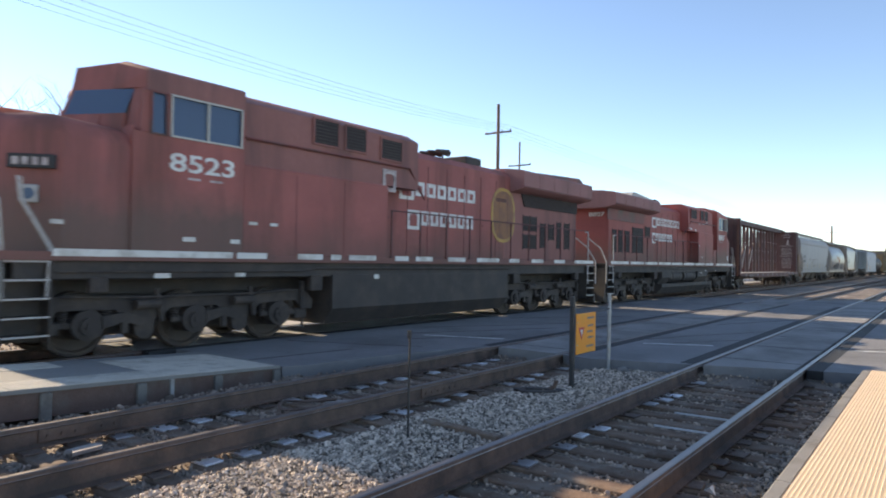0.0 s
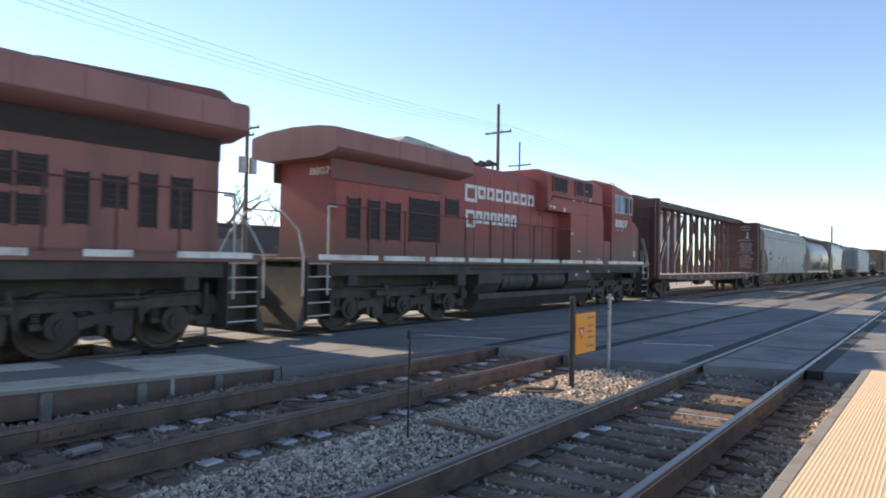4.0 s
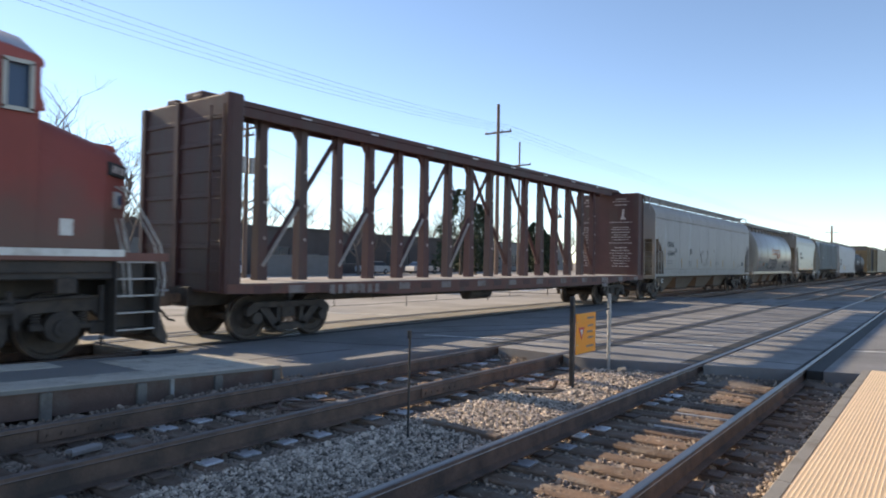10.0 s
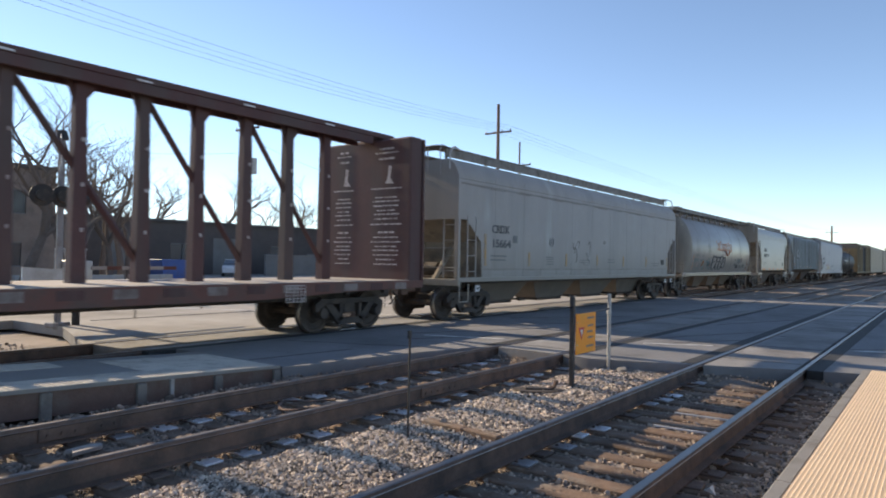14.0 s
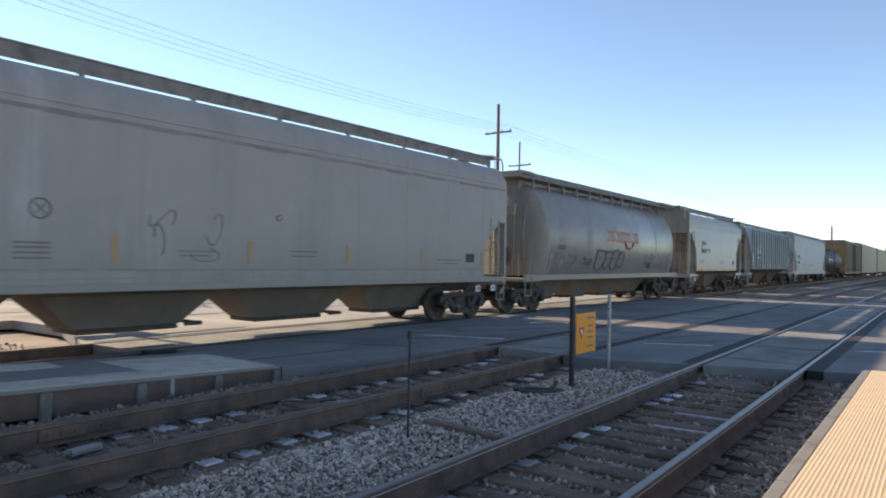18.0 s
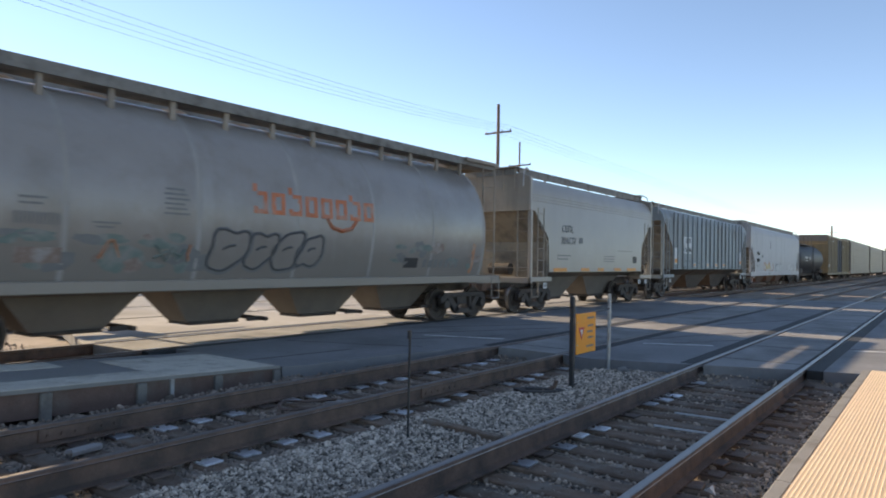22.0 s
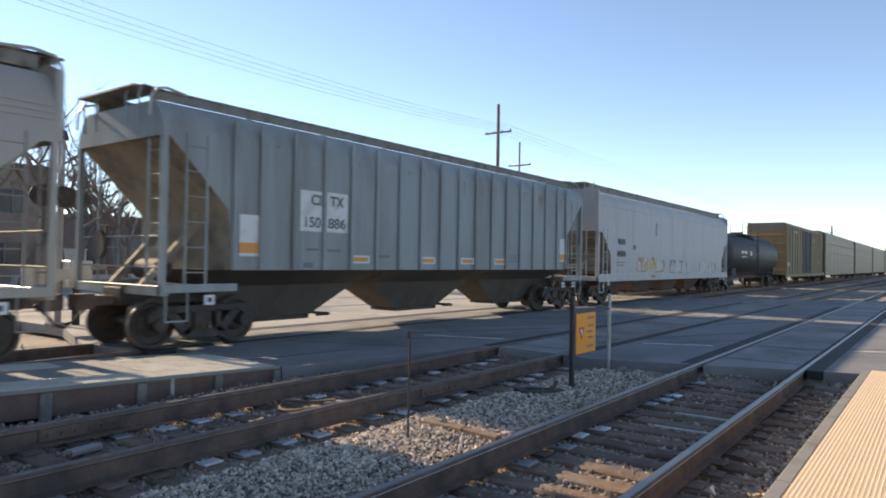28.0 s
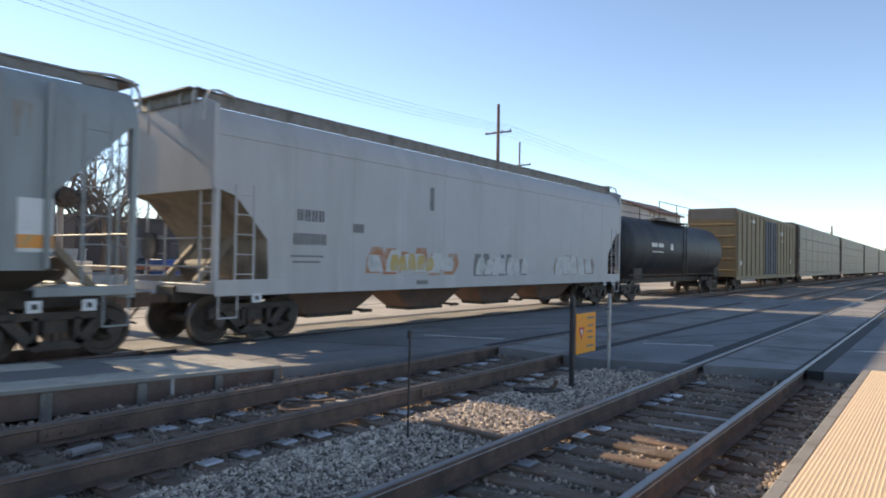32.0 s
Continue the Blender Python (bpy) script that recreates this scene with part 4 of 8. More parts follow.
def hopper(label, x0, length, mt, sill, sill_low, eave, ridge, cut, bins, walk_z, ribs=(), slope_mt=None, trucks=(1.6, 1.6), side_sill=True, walk_gap=0.32, bin_mt=None, w=1.55, ladder_mt=None, ridges=0, struts=True, seams=(), bin_span=3.7, outlet=0.9, fascia=0.28, end_plate=None, drop=0.2, inset=0.2, shade_line=0.0):
    """A covered hopper car. cut: outline of the open end, (x, z) from the end post to the sill."""
    car = train_thing("covered_hopper_car", label, "hopper car", x0)
    st = [(x, z) for x, z in cut]
    full = st + [(length - x, z) for x, z in reversed(st)]
    body = Mesh()
    rings = []
    for x, zb in full:
        sec = [(-w, zb), (-w, eave - 0.46), (-w + 0.06, eave - 0.28), (-w + 0.16, eave - 0.1), (-w + 0.36, eave + 0.06), (-0.45, ridge - 0.06), (0.45, ridge - 0.06), (w - 0.36, eave + 0.06),
               (w - 0.16, eave - 0.1), (w - 0.06, eave - 0.28), (w, eave - 0.46), (w, zb)]
        rings.append([(x, y, z) for y, z in sec])
    body.loft(rings)
    n = 12                              # the sheets that face down are dusty
    for k in range(len(full) - 1):
        body.m[k * n + 11] = 1
    b = b_ob = part("body", body, [mt, slope_mt or M_SLOPE], car)
    for k in range(ridges):
        m = Mesh()
        for s in (-1, 1):
            m.box(0.06, length - 0.06, s * w - 0.012, s * w + 0.012, eave - 0.51 - 0.1 * k, eave - 0.47 - 0.1 * k, 0.008)
        part("roof_bead", m, mt, b)
    # A brown line whose colour holds the shade below the roof bead.
    if shade_line:
        for s in (-1, 1):
            m = Mesh()
            for k in range(24):
                x = 0.1 + (length - 0.2) * k / 24
                m.box(x, x + (length - 0.2) / 24 - 0.01, s * w - 0.006, s * w + 0.004, shade_line - 0.05 - 0.035 * ((k * 7) % 5) / 4, shade_line)
            part("rust_stain", m, M_STAIN_SHADE, b, "brown stain line with painted shade below the roof edge")
    for x in ribs:
        for s in (-1, 1):
            m = Mesh()
            m.box(x - 0.045, x + 0.045, s * w, s * (w + 0.07), sill + 0.02, eave - 0.1, 0.015)
            part("rib", m, mt, b)
    for s in (-1, 1):
        if side_sill:
            m = Mesh()
            m.box(0.02, length - 0.02, s * (w - 0.02), s * (w + 0.03), sill_low, sill + 0.03, 0.012)
            part("side_sill", m, mt, car)
        else:
            for a, c in ((0.02, cut[-1][0] + 0.15), (length - cut[-1][0] - 0.15, length - 0.02)):
                m = Mesh()
                m.box(a, c, s * (w - 0.02), s * (w + 0.03), 1.05, 1.2, 0.012)
                part("side_sill", m, mt, car)
        for x in (0.05, length - 0.05):
            m = Mesh()
            m.box(x - 0.05, x + 0.05, s * (w - 0.1), s * (w + 0.012), 1.0, cut[0][1] + 0.02, 0.01)
            part("end_post", m, mt, car)
        for x, d in ((0.45, 1), (length - 0.45, -1)):
            ladder(car, x, s * (w + 0.0), 1.18, cut[0][1] + 0.1, 0.42 * d, mt=ladder_mt or mt)
        m = Mesh()
        m.tube([(0.1, s * w, 1.05), (0.1, s * w, 0.55), (0.52, s * w, 0.55), (0.52, s * w, 1.05)], 0.018, 6)
        part("stirrup_step", m, ladder_mt or mt, car)
        m = Mesh()
        m.tube([(length - 0.1, s * w, 1.05), (length - 0.1, s * w, 0.55), (length - 0.52, s * w, 0.55), (length - 0.52, s * w, 1.05)], 0.018, 6)
        part("stirrup_step", m, ladder_mt or mt, car)
    # centre sill, end sills, struts inside the open ends
    for a, b in ((-0.05, 2.4), (length - 2.4, length + 0.05)):
        m = Mesh()
        m.box(a, b, -0.32, 0.32, 0.78, 1.12, 0.02)
        part("stub_sill", m, M_DARKSTEEL, car)
    for x in seams:
        for s in (-1, 1):
            m = Mesh()
            m.box(x - 0.012, x + 0.012, s * w - 0.003, s * w + 0.003, sill, eave - 0.3)
            part("weld_seam", m, mt, b_ob)
    for x, d in ((0.0, 1), (length, -1)):
        m = Mesh()
        m.box(x, x + d * 0.16, -w, w, 1.0, 1.18, 0.01)
        m.box(x, x + d * 1.5, -0.5, 0.5, 1.1, 1.16, 0.01)
        part("end_sill", m, mt, car)
        for s in (-1, 1) if struts else ():
            m = Mesh()
            m.extr([(x + d * 0.12, 1.12), (x + d * 0.28, 1.12), (x + d * 1.35, 2.25), (x + d * 1.2, 2.3)], "y", s * 0.55 - 0.05, s * 0.55 + 0.05)
            part("end_strut", m, slope_mt or M_SLOPE, car)
        m = Mesh()
        m.cyl((x + d * 0.75, -0.35, 1.45), (x + d * 0.75, 0.45, 1.45), 0.2, 12)
        part("air_reservoir", m, M_DARKSTEEL, car)
        m = Mesh()
        m.tube([(x + d * 0.08, -1.4, 2.05), (x + d * 0.08, 1.4, 2.05)], 0.018, 6)
        m.tube([(x + d * 0.08, -1.4, 1.5), (x + d * 0.08, 1.4, 1.5)], 0.018, 6)
        part("end_grab_rail", m, ladder_mt or mt, car)
        ladder(car, x + d * 0.04, -1.42, 1.2, 4.2, 0.4, mt=ladder_mt or mt, along="y")
        if end_plate:
            m = Mesh()
            m.extr([(-w, cut[0][1] - 0.02), (w, cut[0][1] - 0.02), (w, eave + 0.06), (w - 0.35, eave + 0.2), (-w + 0.35, eave + 0.2), (-w, eave + 0.06)], "x", x - d * 0.03, x + d * 0.05)
            plate = part("end_plate", m, end_plate, car)
            for s in (-1, 1):
                m = Mesh()
                m.box(x - 0.06, x + 0.06, s * (w - 0.05), s * (w + 0.014), cut[0][1], eave + 0.06, 0.012)
                part("plate_flange", m, mt, plate)
            m = Mesh()
            m.box(x - d * 0.1, x - d * 0.07, -1.02, 1.02, eave + 0.16, walk_z - 0.04)
            part("walk_fascia", m, M_WALK, car)
    m = Mesh()
    m.cyl((0.02, 0.75, 1.9), (0.1, 0.75, 1.9), 0.28, 14)
    part("brake_wheel", m, M_DARKSTEEL, car)
    # bins
    span, q = bin_span, outlet
    a0 = (length - bins * span) / 2
    for k in range(bins):
        c = a0 + span * (k + 0.5)
        m = Mesh()
        h = span * 0.497
        m.loft([[(c + a * h, b * 1.42, sill) for a, b in QUAD], [(c + a * (h - inset), b * 0.68, sill - drop) for a, b in QUAD], [(c + a * q, b * 0.42, 0.4) for a, b in QUAD]])
        hb = part("hopper_bin", m, bin_mt or M_BIN, car)
        m = Mesh()
        m.box(c - q + 0.05, c + q - 0.05, -0.46, 0.46, 0.31, 0.4, 0.015)
        m.cyl((c + q + 0.2, -0.85, 0.42), (c + q + 0.2, 0.85, 0.42), 0.035, 8)
        m.box(c + q - 0.1, c + q + 0.25, -0.8, -0.72, 0.38, 0.46, 0.01)
        part("outlet_gate", m, M_DARKSTEEL, hb)
    # roof walk and hatches
    m = Mesh()
    for s in (-1, 1):
        m.box(-0.12, length + 0.12, s * 0.5, s * 1.02, walk_z - 0.04, walk_z, 0.004)
    for x in (0.02, length - 0.02):
        m.box(x - 0.3, x + 0.3, -1.02, 1.02, walk_z - 0.035, walk_z - 0.004)
    walk_ob = part("roof_walk", m, M_WALK, car, "steel grating walkway along the roof")
    for s in (-1, 1):
        m = Mesh()
        m.box(0.1, length - 0.1, s * 0.985, s * 1.01, walk_z - fascia, walk_z - 0.045)
        part("walk_fascia", m, M_WALK, walk_ob)
    nb = max(6, int(length / 1.9))
    for k in range(nb + 1):
        x = 0.15 + (length - 0.3) * k / nb
        for s in (-1, 1):
            m = Mesh()
            m.box(x - 0.05, x + 0.05, s * 0.96, s * 1.0, eave, walk_z - 0.03)
            part("walk_bracket", m, M_WALK, walk_ob)
    for s, x in ((-1, 0.0), (1, length)):
        d = 1 if s < 0 else -1
        for y in (-1.0, -0.55, 0.55, 1.0):
            m = Mesh()
            m.tube([(x + d * 0.15, y, walk_z), (x - d * 0.1, y, walk_z + 0.02), (x - d * 0.16, y, walk_z - 0.12), (x - d * 0.14, y, eave - 0.35)], 0.018, 6)
            part("end_handhold", m, ladder_mt or mt, car)
        for y in (-1.32, 1.32):
            m = Mesh()
            m.tube([(x + d * 0.75, y * 0.78, walk_z - 0.02), (x + d * 0.25, y * 0.9, walk_z + 0.0), (x - d * 0.02, y, walk_z - 0.08), (x - d * 0.12, y, walk_z - 0.25), (x - d * 0.14, y, eave - 0.25)], 0.026, 6)
            part("corner_grab_rail", m, M_RAILING, car, "pale bent pipe at the roof corner")
    for k in range(bins * 2):
        x = 0.9 + (length - 1.8) * (k + 0.5) / (bins * 2)
        m = Mesh()
        m.box(x - 0.62, x + 0.62, -0.33, 0.33, ridge - 0.08, ridge + 0.05, 0.03)
        part("hatch_cover", m, mt, car)
    for x in (0.95, length - 1.55, length - 0.75):
        m = Mesh()
        m.box(x - 0.11, x + 0.11, -w - 0.035, -w - 0.02, 0.82, 1.0, 0.004)
        plate = part("card_plate", m, M_PANEWHITE, car, "small white card plate")
        m = Mesh()
        m.box(x - 0.04, x + 0.04, -w - 0.04, -w - 0.034, 0.87, 0.95)
        part("plate_mark", m, M_INK, plate)
    for x in (trucks[0], length - trucks[1]):
        freight_truck(car, x)
    couplers(car, length)
    return car


def panel(car, name, x0, x1, z0, z1, mt, label="", y=-1.56, both=True):
    for s in ((-1, 1) if both else (-1,)):
        m = Mesh()
        m.box(x0, x1, s * abs(y) - 0.004, s * abs(y) + 0.004, z0, z1)
        part(name, m, mt, car, label)




def build_hoppers():
    # first hopper, warm grey, curved roof edge
    d = hopper("weathered warm-grey covered hopper car with yellow side reflectors", 70.55, 18.75, M_GREY_WARM, 1.2, 1.1, 4.5, 4.62,
               [(0.0, 2.86), (0.4, 2.86), (1.15, 2.25), (1.2, 1.2)], 4, 4.93, trucks=(1.3, 1.55), bin_span=3.73, outlet=1.0, ridges=1, shade_line=3.9, seams=[1.9 + 1.73 * k for k in range(10)])
    part("road_number", lettering("15664", 0.34, 1.1), None, d, at=pose(1.7, -1.561, 2.12)).data.materials.append(M_STENCIL_DARK)
    part("reporting_mark", lettering("CRDX", 0.34, 1.0), None, d, at=pose(1.72, -1.561, 2.55)).data.materials.append(M_STENCIL_DARK)
    bars(d, [(1.66, 2.55, 1.84, 1.88), (1.66, 2.5, 1.72, 1.76), (2.95, 3.2, 2.28, 2.5)], M_FADED_INK, -1.556, "small faded data lines")
    for x in (1.36, 3.95, 6.62, 9.28, 11.93, 14.6, 17.4):
        panel(d, "reflector", x - 0.04, x + 0.06, 1.57, 2.5 if x < 2 else 2.0, M_REFLECT_OLD, "faded yellow reflector strip")
    bars(d, [(5.15, 5.65, 1.85, 1.88), (5.15, 5.65, 1.78, 1.81), (5.15, 5.65, 1.7, 1.73), (5.15, 5.65, 1.62, 1.65), (7.75, 8.5, 1.78, 1.8), (7.8, 8.4, 1.7, 1.72), (10.3, 11.0, 1.72, 1.75), (10.3, 11.0, 1.82, 1.85), (15.3, 16.4, 1.7, 1.73), (15.5, 16.2, 1.6, 1.63)], M_FADED_INK, -1.556, "")
    panel(d, "notice_plate", 16.6, 17.0, 1.66, 1.9, M_INK, "black stencilled panel")
    m = Mesh()
    m.tube([(5.5 + 0.15 * math.cos(i * math.pi / 12), -1.556, 2.38 + 0.15 * math.sin(i * math.pi / 12)) for i in range(25)], 0.012, 4)
    m.tube([(5.41, -1.556, 2.29), (5.59, -1.556, 2.47)], 0.009, 4)
    m.tube([(5.41, -1.556, 2.47), (5.59, -1.556, 2.29)], 0.009, 4)
    part("round_mark", m, M_FADED_INK, d, "thin dark ring with a cross in it")
    faint = random.Random(23)
    for x, z, w, hh in ((7.2, 2.35, 0.5, 0.16), (7.3, 1.95, 0.2, 0.3), (8.3, 2.2, 0.35, 0.3), (8.0, 1.75, 0.6, 0.14), (9.9, 2.5, 0.2, 0.06)):
        m = Mesh()
        p1, p2 = faint.uniform(0, 6), faint.uniform(0.8, 1.7)
        m.tube([(x + w * (0.5 + 0.5 * math.cos(p1 + 0.55 * i)), -1.555, z + hh * math.sin(p1 + p2 * 0.55 * i)) for i in range(9)], 0.014, 4)
        part("graffiti_outline", m, M_STAIN_SHADE, d, "faint washed-out sprayed line")
    # Sill weathering; the lowest pale band is the sill's lit edge put into colour.
    for x0, x1, z0, z1, mt, label in ((1.25, 17.5, 1.235, 1.3, M_SEAM, "pale band along the sill"), (1.25, 17.5, 1.44, 1.475, M_STAIN_SHADE, "dark line above the sill"), (1.25, 17.5, 1.32, 1.42, M_SEAM, "pale band along the sill")):
        n = 14
        for k in range(n):
            a, c = x0 + (x1 - x0) * k / n, x0 + (x1 - x0) * (k + 1) / n
            q = 0.012 * math.sin(k * 2.1)
            panel(d, "sill_smear", a, c - 0.01, z0 + q, z1 + 0.6 * q, mt, label, y=-1.552, both=False)

    # cylindrical hopper
    e = train_thing("cylindrical_hopper_car", "grimy grey cylindrical covered hopper with faded orange lettering and graffiti", "hopper car", 90.5)
    ln = 15.6
    body = Mesh()
    def half_width(z):
        return 1.6 * max(0.0, 1 - ((z - 2.55) / 1.97) ** 2) ** 0.46 if z > 2.55 else 1.6 * (1 - 0.13 * ((2.55 - z) / 1.3) ** 2)
    def ring(x, k):
        zs = [1.24] + [1.24 + 3.28 * math.sin(i * math.pi / 34) for i in range(1, 17)] + [4.52]
        side = [(half_width(z) * k, 2.55 + (z - 2.55) * (k if z > 2.55 else 1)) for z in zs]
        return [(x, -y, z) for y, z in side] + [(x, y, z) for y, z in reversed(side)]
    dome = ((0.0, 0.3), (0.1, 0.55), (0.24, 0.76), (0.42, 0.9), (0.58, 0.96), (0.74, 1.0))
    def dome_depth(y, z):
        """How far a point of the bulging end lies behind the end's tip."""
        k = math.hypot(y / 1.6, (z - 2.55) / 1.97) if z > 2.55 else abs(y) / half_width(z)
        for (d0, k0), (d1, k1) in zip(dome, dome[1:]):
            if k < k1:
                return d0 + (d1 - d0) * max(0.0, k - k0) / (k1 - k0)
        return 0.74
    body.loft([ring(0.76 + q, k) for q, k in dome] + [ring(ln - 0.36 - q, k) for q, k in reversed(dome)])
    body.m[-1] = body.m[-2] = 1
    for k in range(36):
        for j in (0, 1, 2, 3, 4, 6, 7, 8, 9, 10):
            body.m[j * 36 + k] = 1
    b = part("body", body, [M_GREY_CYL, M_CAP], e)
    for x in (1.5, 2.85, 5.15, 7.45, 9.75, 12.05, ln - 1.15):
        m = Mesh()
        m.loft([ring(x, 1.0), ring(x + 0.02, 1.004), ring(x + 0.07, 1.004), ring(x + 0.09, 1.0)], caps=False)
        part("hull_seam", m, M_SEAM, b, "pale dusty weld seam")
    for x, dd in ((0.76, 1), (ln - 0.36, -1)):
        for y in (-0.95, -0.62, 0.1, 0.75):
            m = Mesh()
            m.tube([(x + dd * (dome_depth(y, z) - 0.005), y * (1 if z > 1.7 else 0.9), z) for z in [1.26 + 0.2 * i for i in range(13)]], 0.045, 6)
            part("end_rib", m, M_CAP, b)
        for z in (3.3, 3.62):
            m = Mesh()
            q = x + dd * (dome_depth(0.3, z) - 0.1)
            m.tube([(q + dd * 0.12, -0.55, z), (q, -0.5, z), (q, 0.35, z), (q + dd * 0.12, 0.4, z)], 0.016, 6)
            part("end_grab_iron", m, M_CAP, b)
    for s in (-1, 1):
        m = Mesh()
        m.box(0.1, ln - 0.1, s * 1.42, s * 1.5, 1.08, 1.28, 0.015)
        part("side_sill", m, M_GREY_CYL, e)
        for x, dd in ((0.1, 1), (ln - 0.1, -1)):
            m = Mesh()
            m.tube([(x, s * 1.5, 0.6), (x, s * 1.5, 1.25), (x + dd * 0.4, s * 1.5, 1.25), (x + dd * 0.4, s * 1.5, 0.6), (x, s * 1.5, 0.6)], 0.018, 6)
            part("stirrup_step", m, M_GREY_CYL, e)
    for a, b in ((-0.05, 2.3), (ln - 2.3, ln + 0.05)):
        m = Mesh()
        m.box(a, b, -0.32, 0.32, 0.78, 1.12, 0.02)
        part("stub_sill", m, M_DARKSTEEL, e)
    for x, dd in ((0.0, 1), (ln, -1)):
        m = Mesh()
        m.box(x, x + dd * 1.3, -1.5, 1.5, 1.05, 1.16, 0.01)
        part("end_platform", m, M_CAP, e)
        m = Mesh()
        q = (0.76 if dd > 0 else ln - 0.36) + dd * dome_depth(0.37, 1.9)
        m.extr([(0.14 * math.cos(a) - 0.37, 1.9 + 0.33 * math.sin(a)) for a in [i * math.pi / 9 for i in range(18)]], "x", q - 0.045, q + 0.06)
        part("end_opening", m, M_GRILLE, e, "dark oval opening in the end")
        m = Mesh()
        xe = 0.49 if dd > 0 else 16.05
        m.box(xe, x + dd * 1.3, -1.1, 1.1, 4.65, 4.755, 0.01)
        m.box(xe, xe + dd * 0.06, -1.05, 1.05, 4.55, 4.65, 0.01)
        m.box(x + dd * 1.1, x + dd * 1.5, -0.6, 0.6, 4.15, 4.66, 0.01)
        part("end_roof_platform", m, M_CAP, e)
        for y in (0.85, -1.42):
            ladder(e, x + dd * (0.5 if dd > 0 else 0.3), y, 1.1, 4.6 if dd < 0 or y > 0 else 1.9, 0.42, mt=M_CAP, along="y")
    m = Mesh()
    for s in (-1, 1):
        m.box(0.6, ln + 0.3, s * 0.42, s * 1.0, 4.54, 4.75)
    part("roof_walk", m, M_WALK, e, "steel grating walkway along the roof")
    for k in range(12):
        x = 1.6 + (ln - 3.0) * k / 11
        for s in (-1, 1):
            m = Mesh()
            m.box(x - 0.05, x + 0.05, s * 0.86, s * 0.93, 4.2, 4.55)
            part("walk_bracket", m, M_CAP, e)
    for k in range(8):
        x = 1.6 + (ln - 3.2) * (k + 0.5) / 8
        m = Mesh()
        m.cyl((x, 0, 4.42), (x, 0, 4.53), 0.36, 14)
        part("hatch_cover", m, M_GREY_CYL, e)
    for k in range(4):
        c = 7.82 + 2.86 * (k - 1.5)
        m = Mesh()
        m.loft([[(c + a * 1.425, b * 1.4, 1.24) for a, b in QUAD], [(c + a * 1.12, b * 0.6, 1.0) for a, b in QUAD], [(c + a * 0.62, b * 0.34, 0.4) for a, b in QUAD]])
        hb = part("hopper_bin", m, M_BIN, e)
        m = Mesh()
        m.box(c - 0.58, c + 0.58, -0.38, 0.38, 0.33, 0.4, 0.015)
        m.cyl((c + 0.85, -0.95, 0.42), (c + 0.85, 0.95, 0.42), 0.045, 8)
        m.box(c + 0.5, c + 0.9, -0.8, -0.72, 0.38, 0.46, 0.01)
        part("outlet_gate", m, M_DARKSTEEL, hb)
    for x in (1.1, ln - 1.3):
        freight_truck(e, x)
    couplers(e, ln)
    # orange logo as plain rounded strokes, graffiti as plain outlines, both on the bulging side
    def on_side(x, z, lift=0.012):
        return (x, -(half_width(z) + lift), z)
    def stroke(pts, r, name, mt, label=""):
        m = Mesh()
        q = [on_side(x, z) for x, z in pts]
        m.tube(q, r, 4)
        part(name, m, mt, e, label)
    for k in range(8):
        x = 6.36 + 0.44 * k
        top = 3.14 if k in (0, 2, 6) else 3.0
        m = Mesh()
        for f0, f1, z0, z1 in ((0.0, 0.1, 2.56, top), (0.24, 0.34, 2.56, 3.0), (0.1, 0.24, 2.92, 3.0), (0.1, 0.24, 2.56, 2.65)):
            m.add([on_side(x + f0, z0), on_side(x + f1, z0), on_side(x + f1, z1), on_side(x + f0, z1)], [(0, 1, 2, 3)])
        part("orange_block", m, M_ORANGE, e, "faded orange letter-sized block")
    stroke([(8.3, 2.56), (8.45, 2.38), (8.75, 2.31), (9.05, 2.38), (9.2, 2.55)], 0.045, "orange_arc", M_ORANGE, "faded orange arc")
    smear = random.Random(17)
    for k in range(34):
        x = 1.75 + 3.5 * smear.random() if k < 22 else 9.4 + 5.0 * smear.random()
        zc, w, hh, turn = smear.uniform(1.5, 2.05), smear.uniform(0.12, 0.36), smear.uniform(0.06, 0.2), smear.uniform(-0.5, 0.5)
        m = Mesh()
        pts = [(x + w * math.cos(a) * smear.uniform(0.7, 1.1) + turn * 0.2 * math.sin(a), zc + hh * math.sin(a) * smear.uniform(0.7, 1.1)) for a in [i * math.pi / 7 for i in range(14)]]
        m.add([on_side(p, q, 0.004 + 0.0002 * k) for p, q in pts], [tuple(range(14))])
        part("graffiti_fill", m, (M_SPRAY_GREEN, M_FADED_INK, M_SPRAY_BROWN, M_SPRAY_GREEN)[k % 4], e, "dark faded sprayed patch")
    spray = random.Random(4)
    for k, (x, w, hh) in enumerate(((5.85, 0.46, 0.38), (6.6, 0.38, 0.34), (7.25, 0.4, 0.36), (7.9, 0.34, 0.32))):
        p1, p2, p3 = spray.uniform(0, 6), spray.uniform(0, 6), spray.uniform(0, 6)
        pts = []
        for i in range(25):
            a = i * 2 * math.pi / 24
            r = (math.cos(a) ** 4 + math.sin(a) ** 4) ** -0.25 * (0.95 + 0.07 * math.sin(2 * a + p1) + 0.1 * math.sin(3 * a + p2) + 0.06 * math.sin(5 * a + p3))
            pts.append((x + w * r * math.cos(a) * 0.86 + 0.14 * math.sin(a), 1.84 + hh * r * math.sin(a) * 1.05))
        fill = Mesh()
        fill.add([on_side(*p, 0.0135 + 0.001 * k) for p in pts[:-1]], [tuple(range(24))])
        halo = Mesh()
        halo.add([on_side(x + (px - x) * 1.15 + 0.02, 1.84 + (pz - 1.84) * 1.15 - 0.02, 0.0105 + 0.0002 * k) for px, pz in pts[:-1]], [tuple(range(24))])
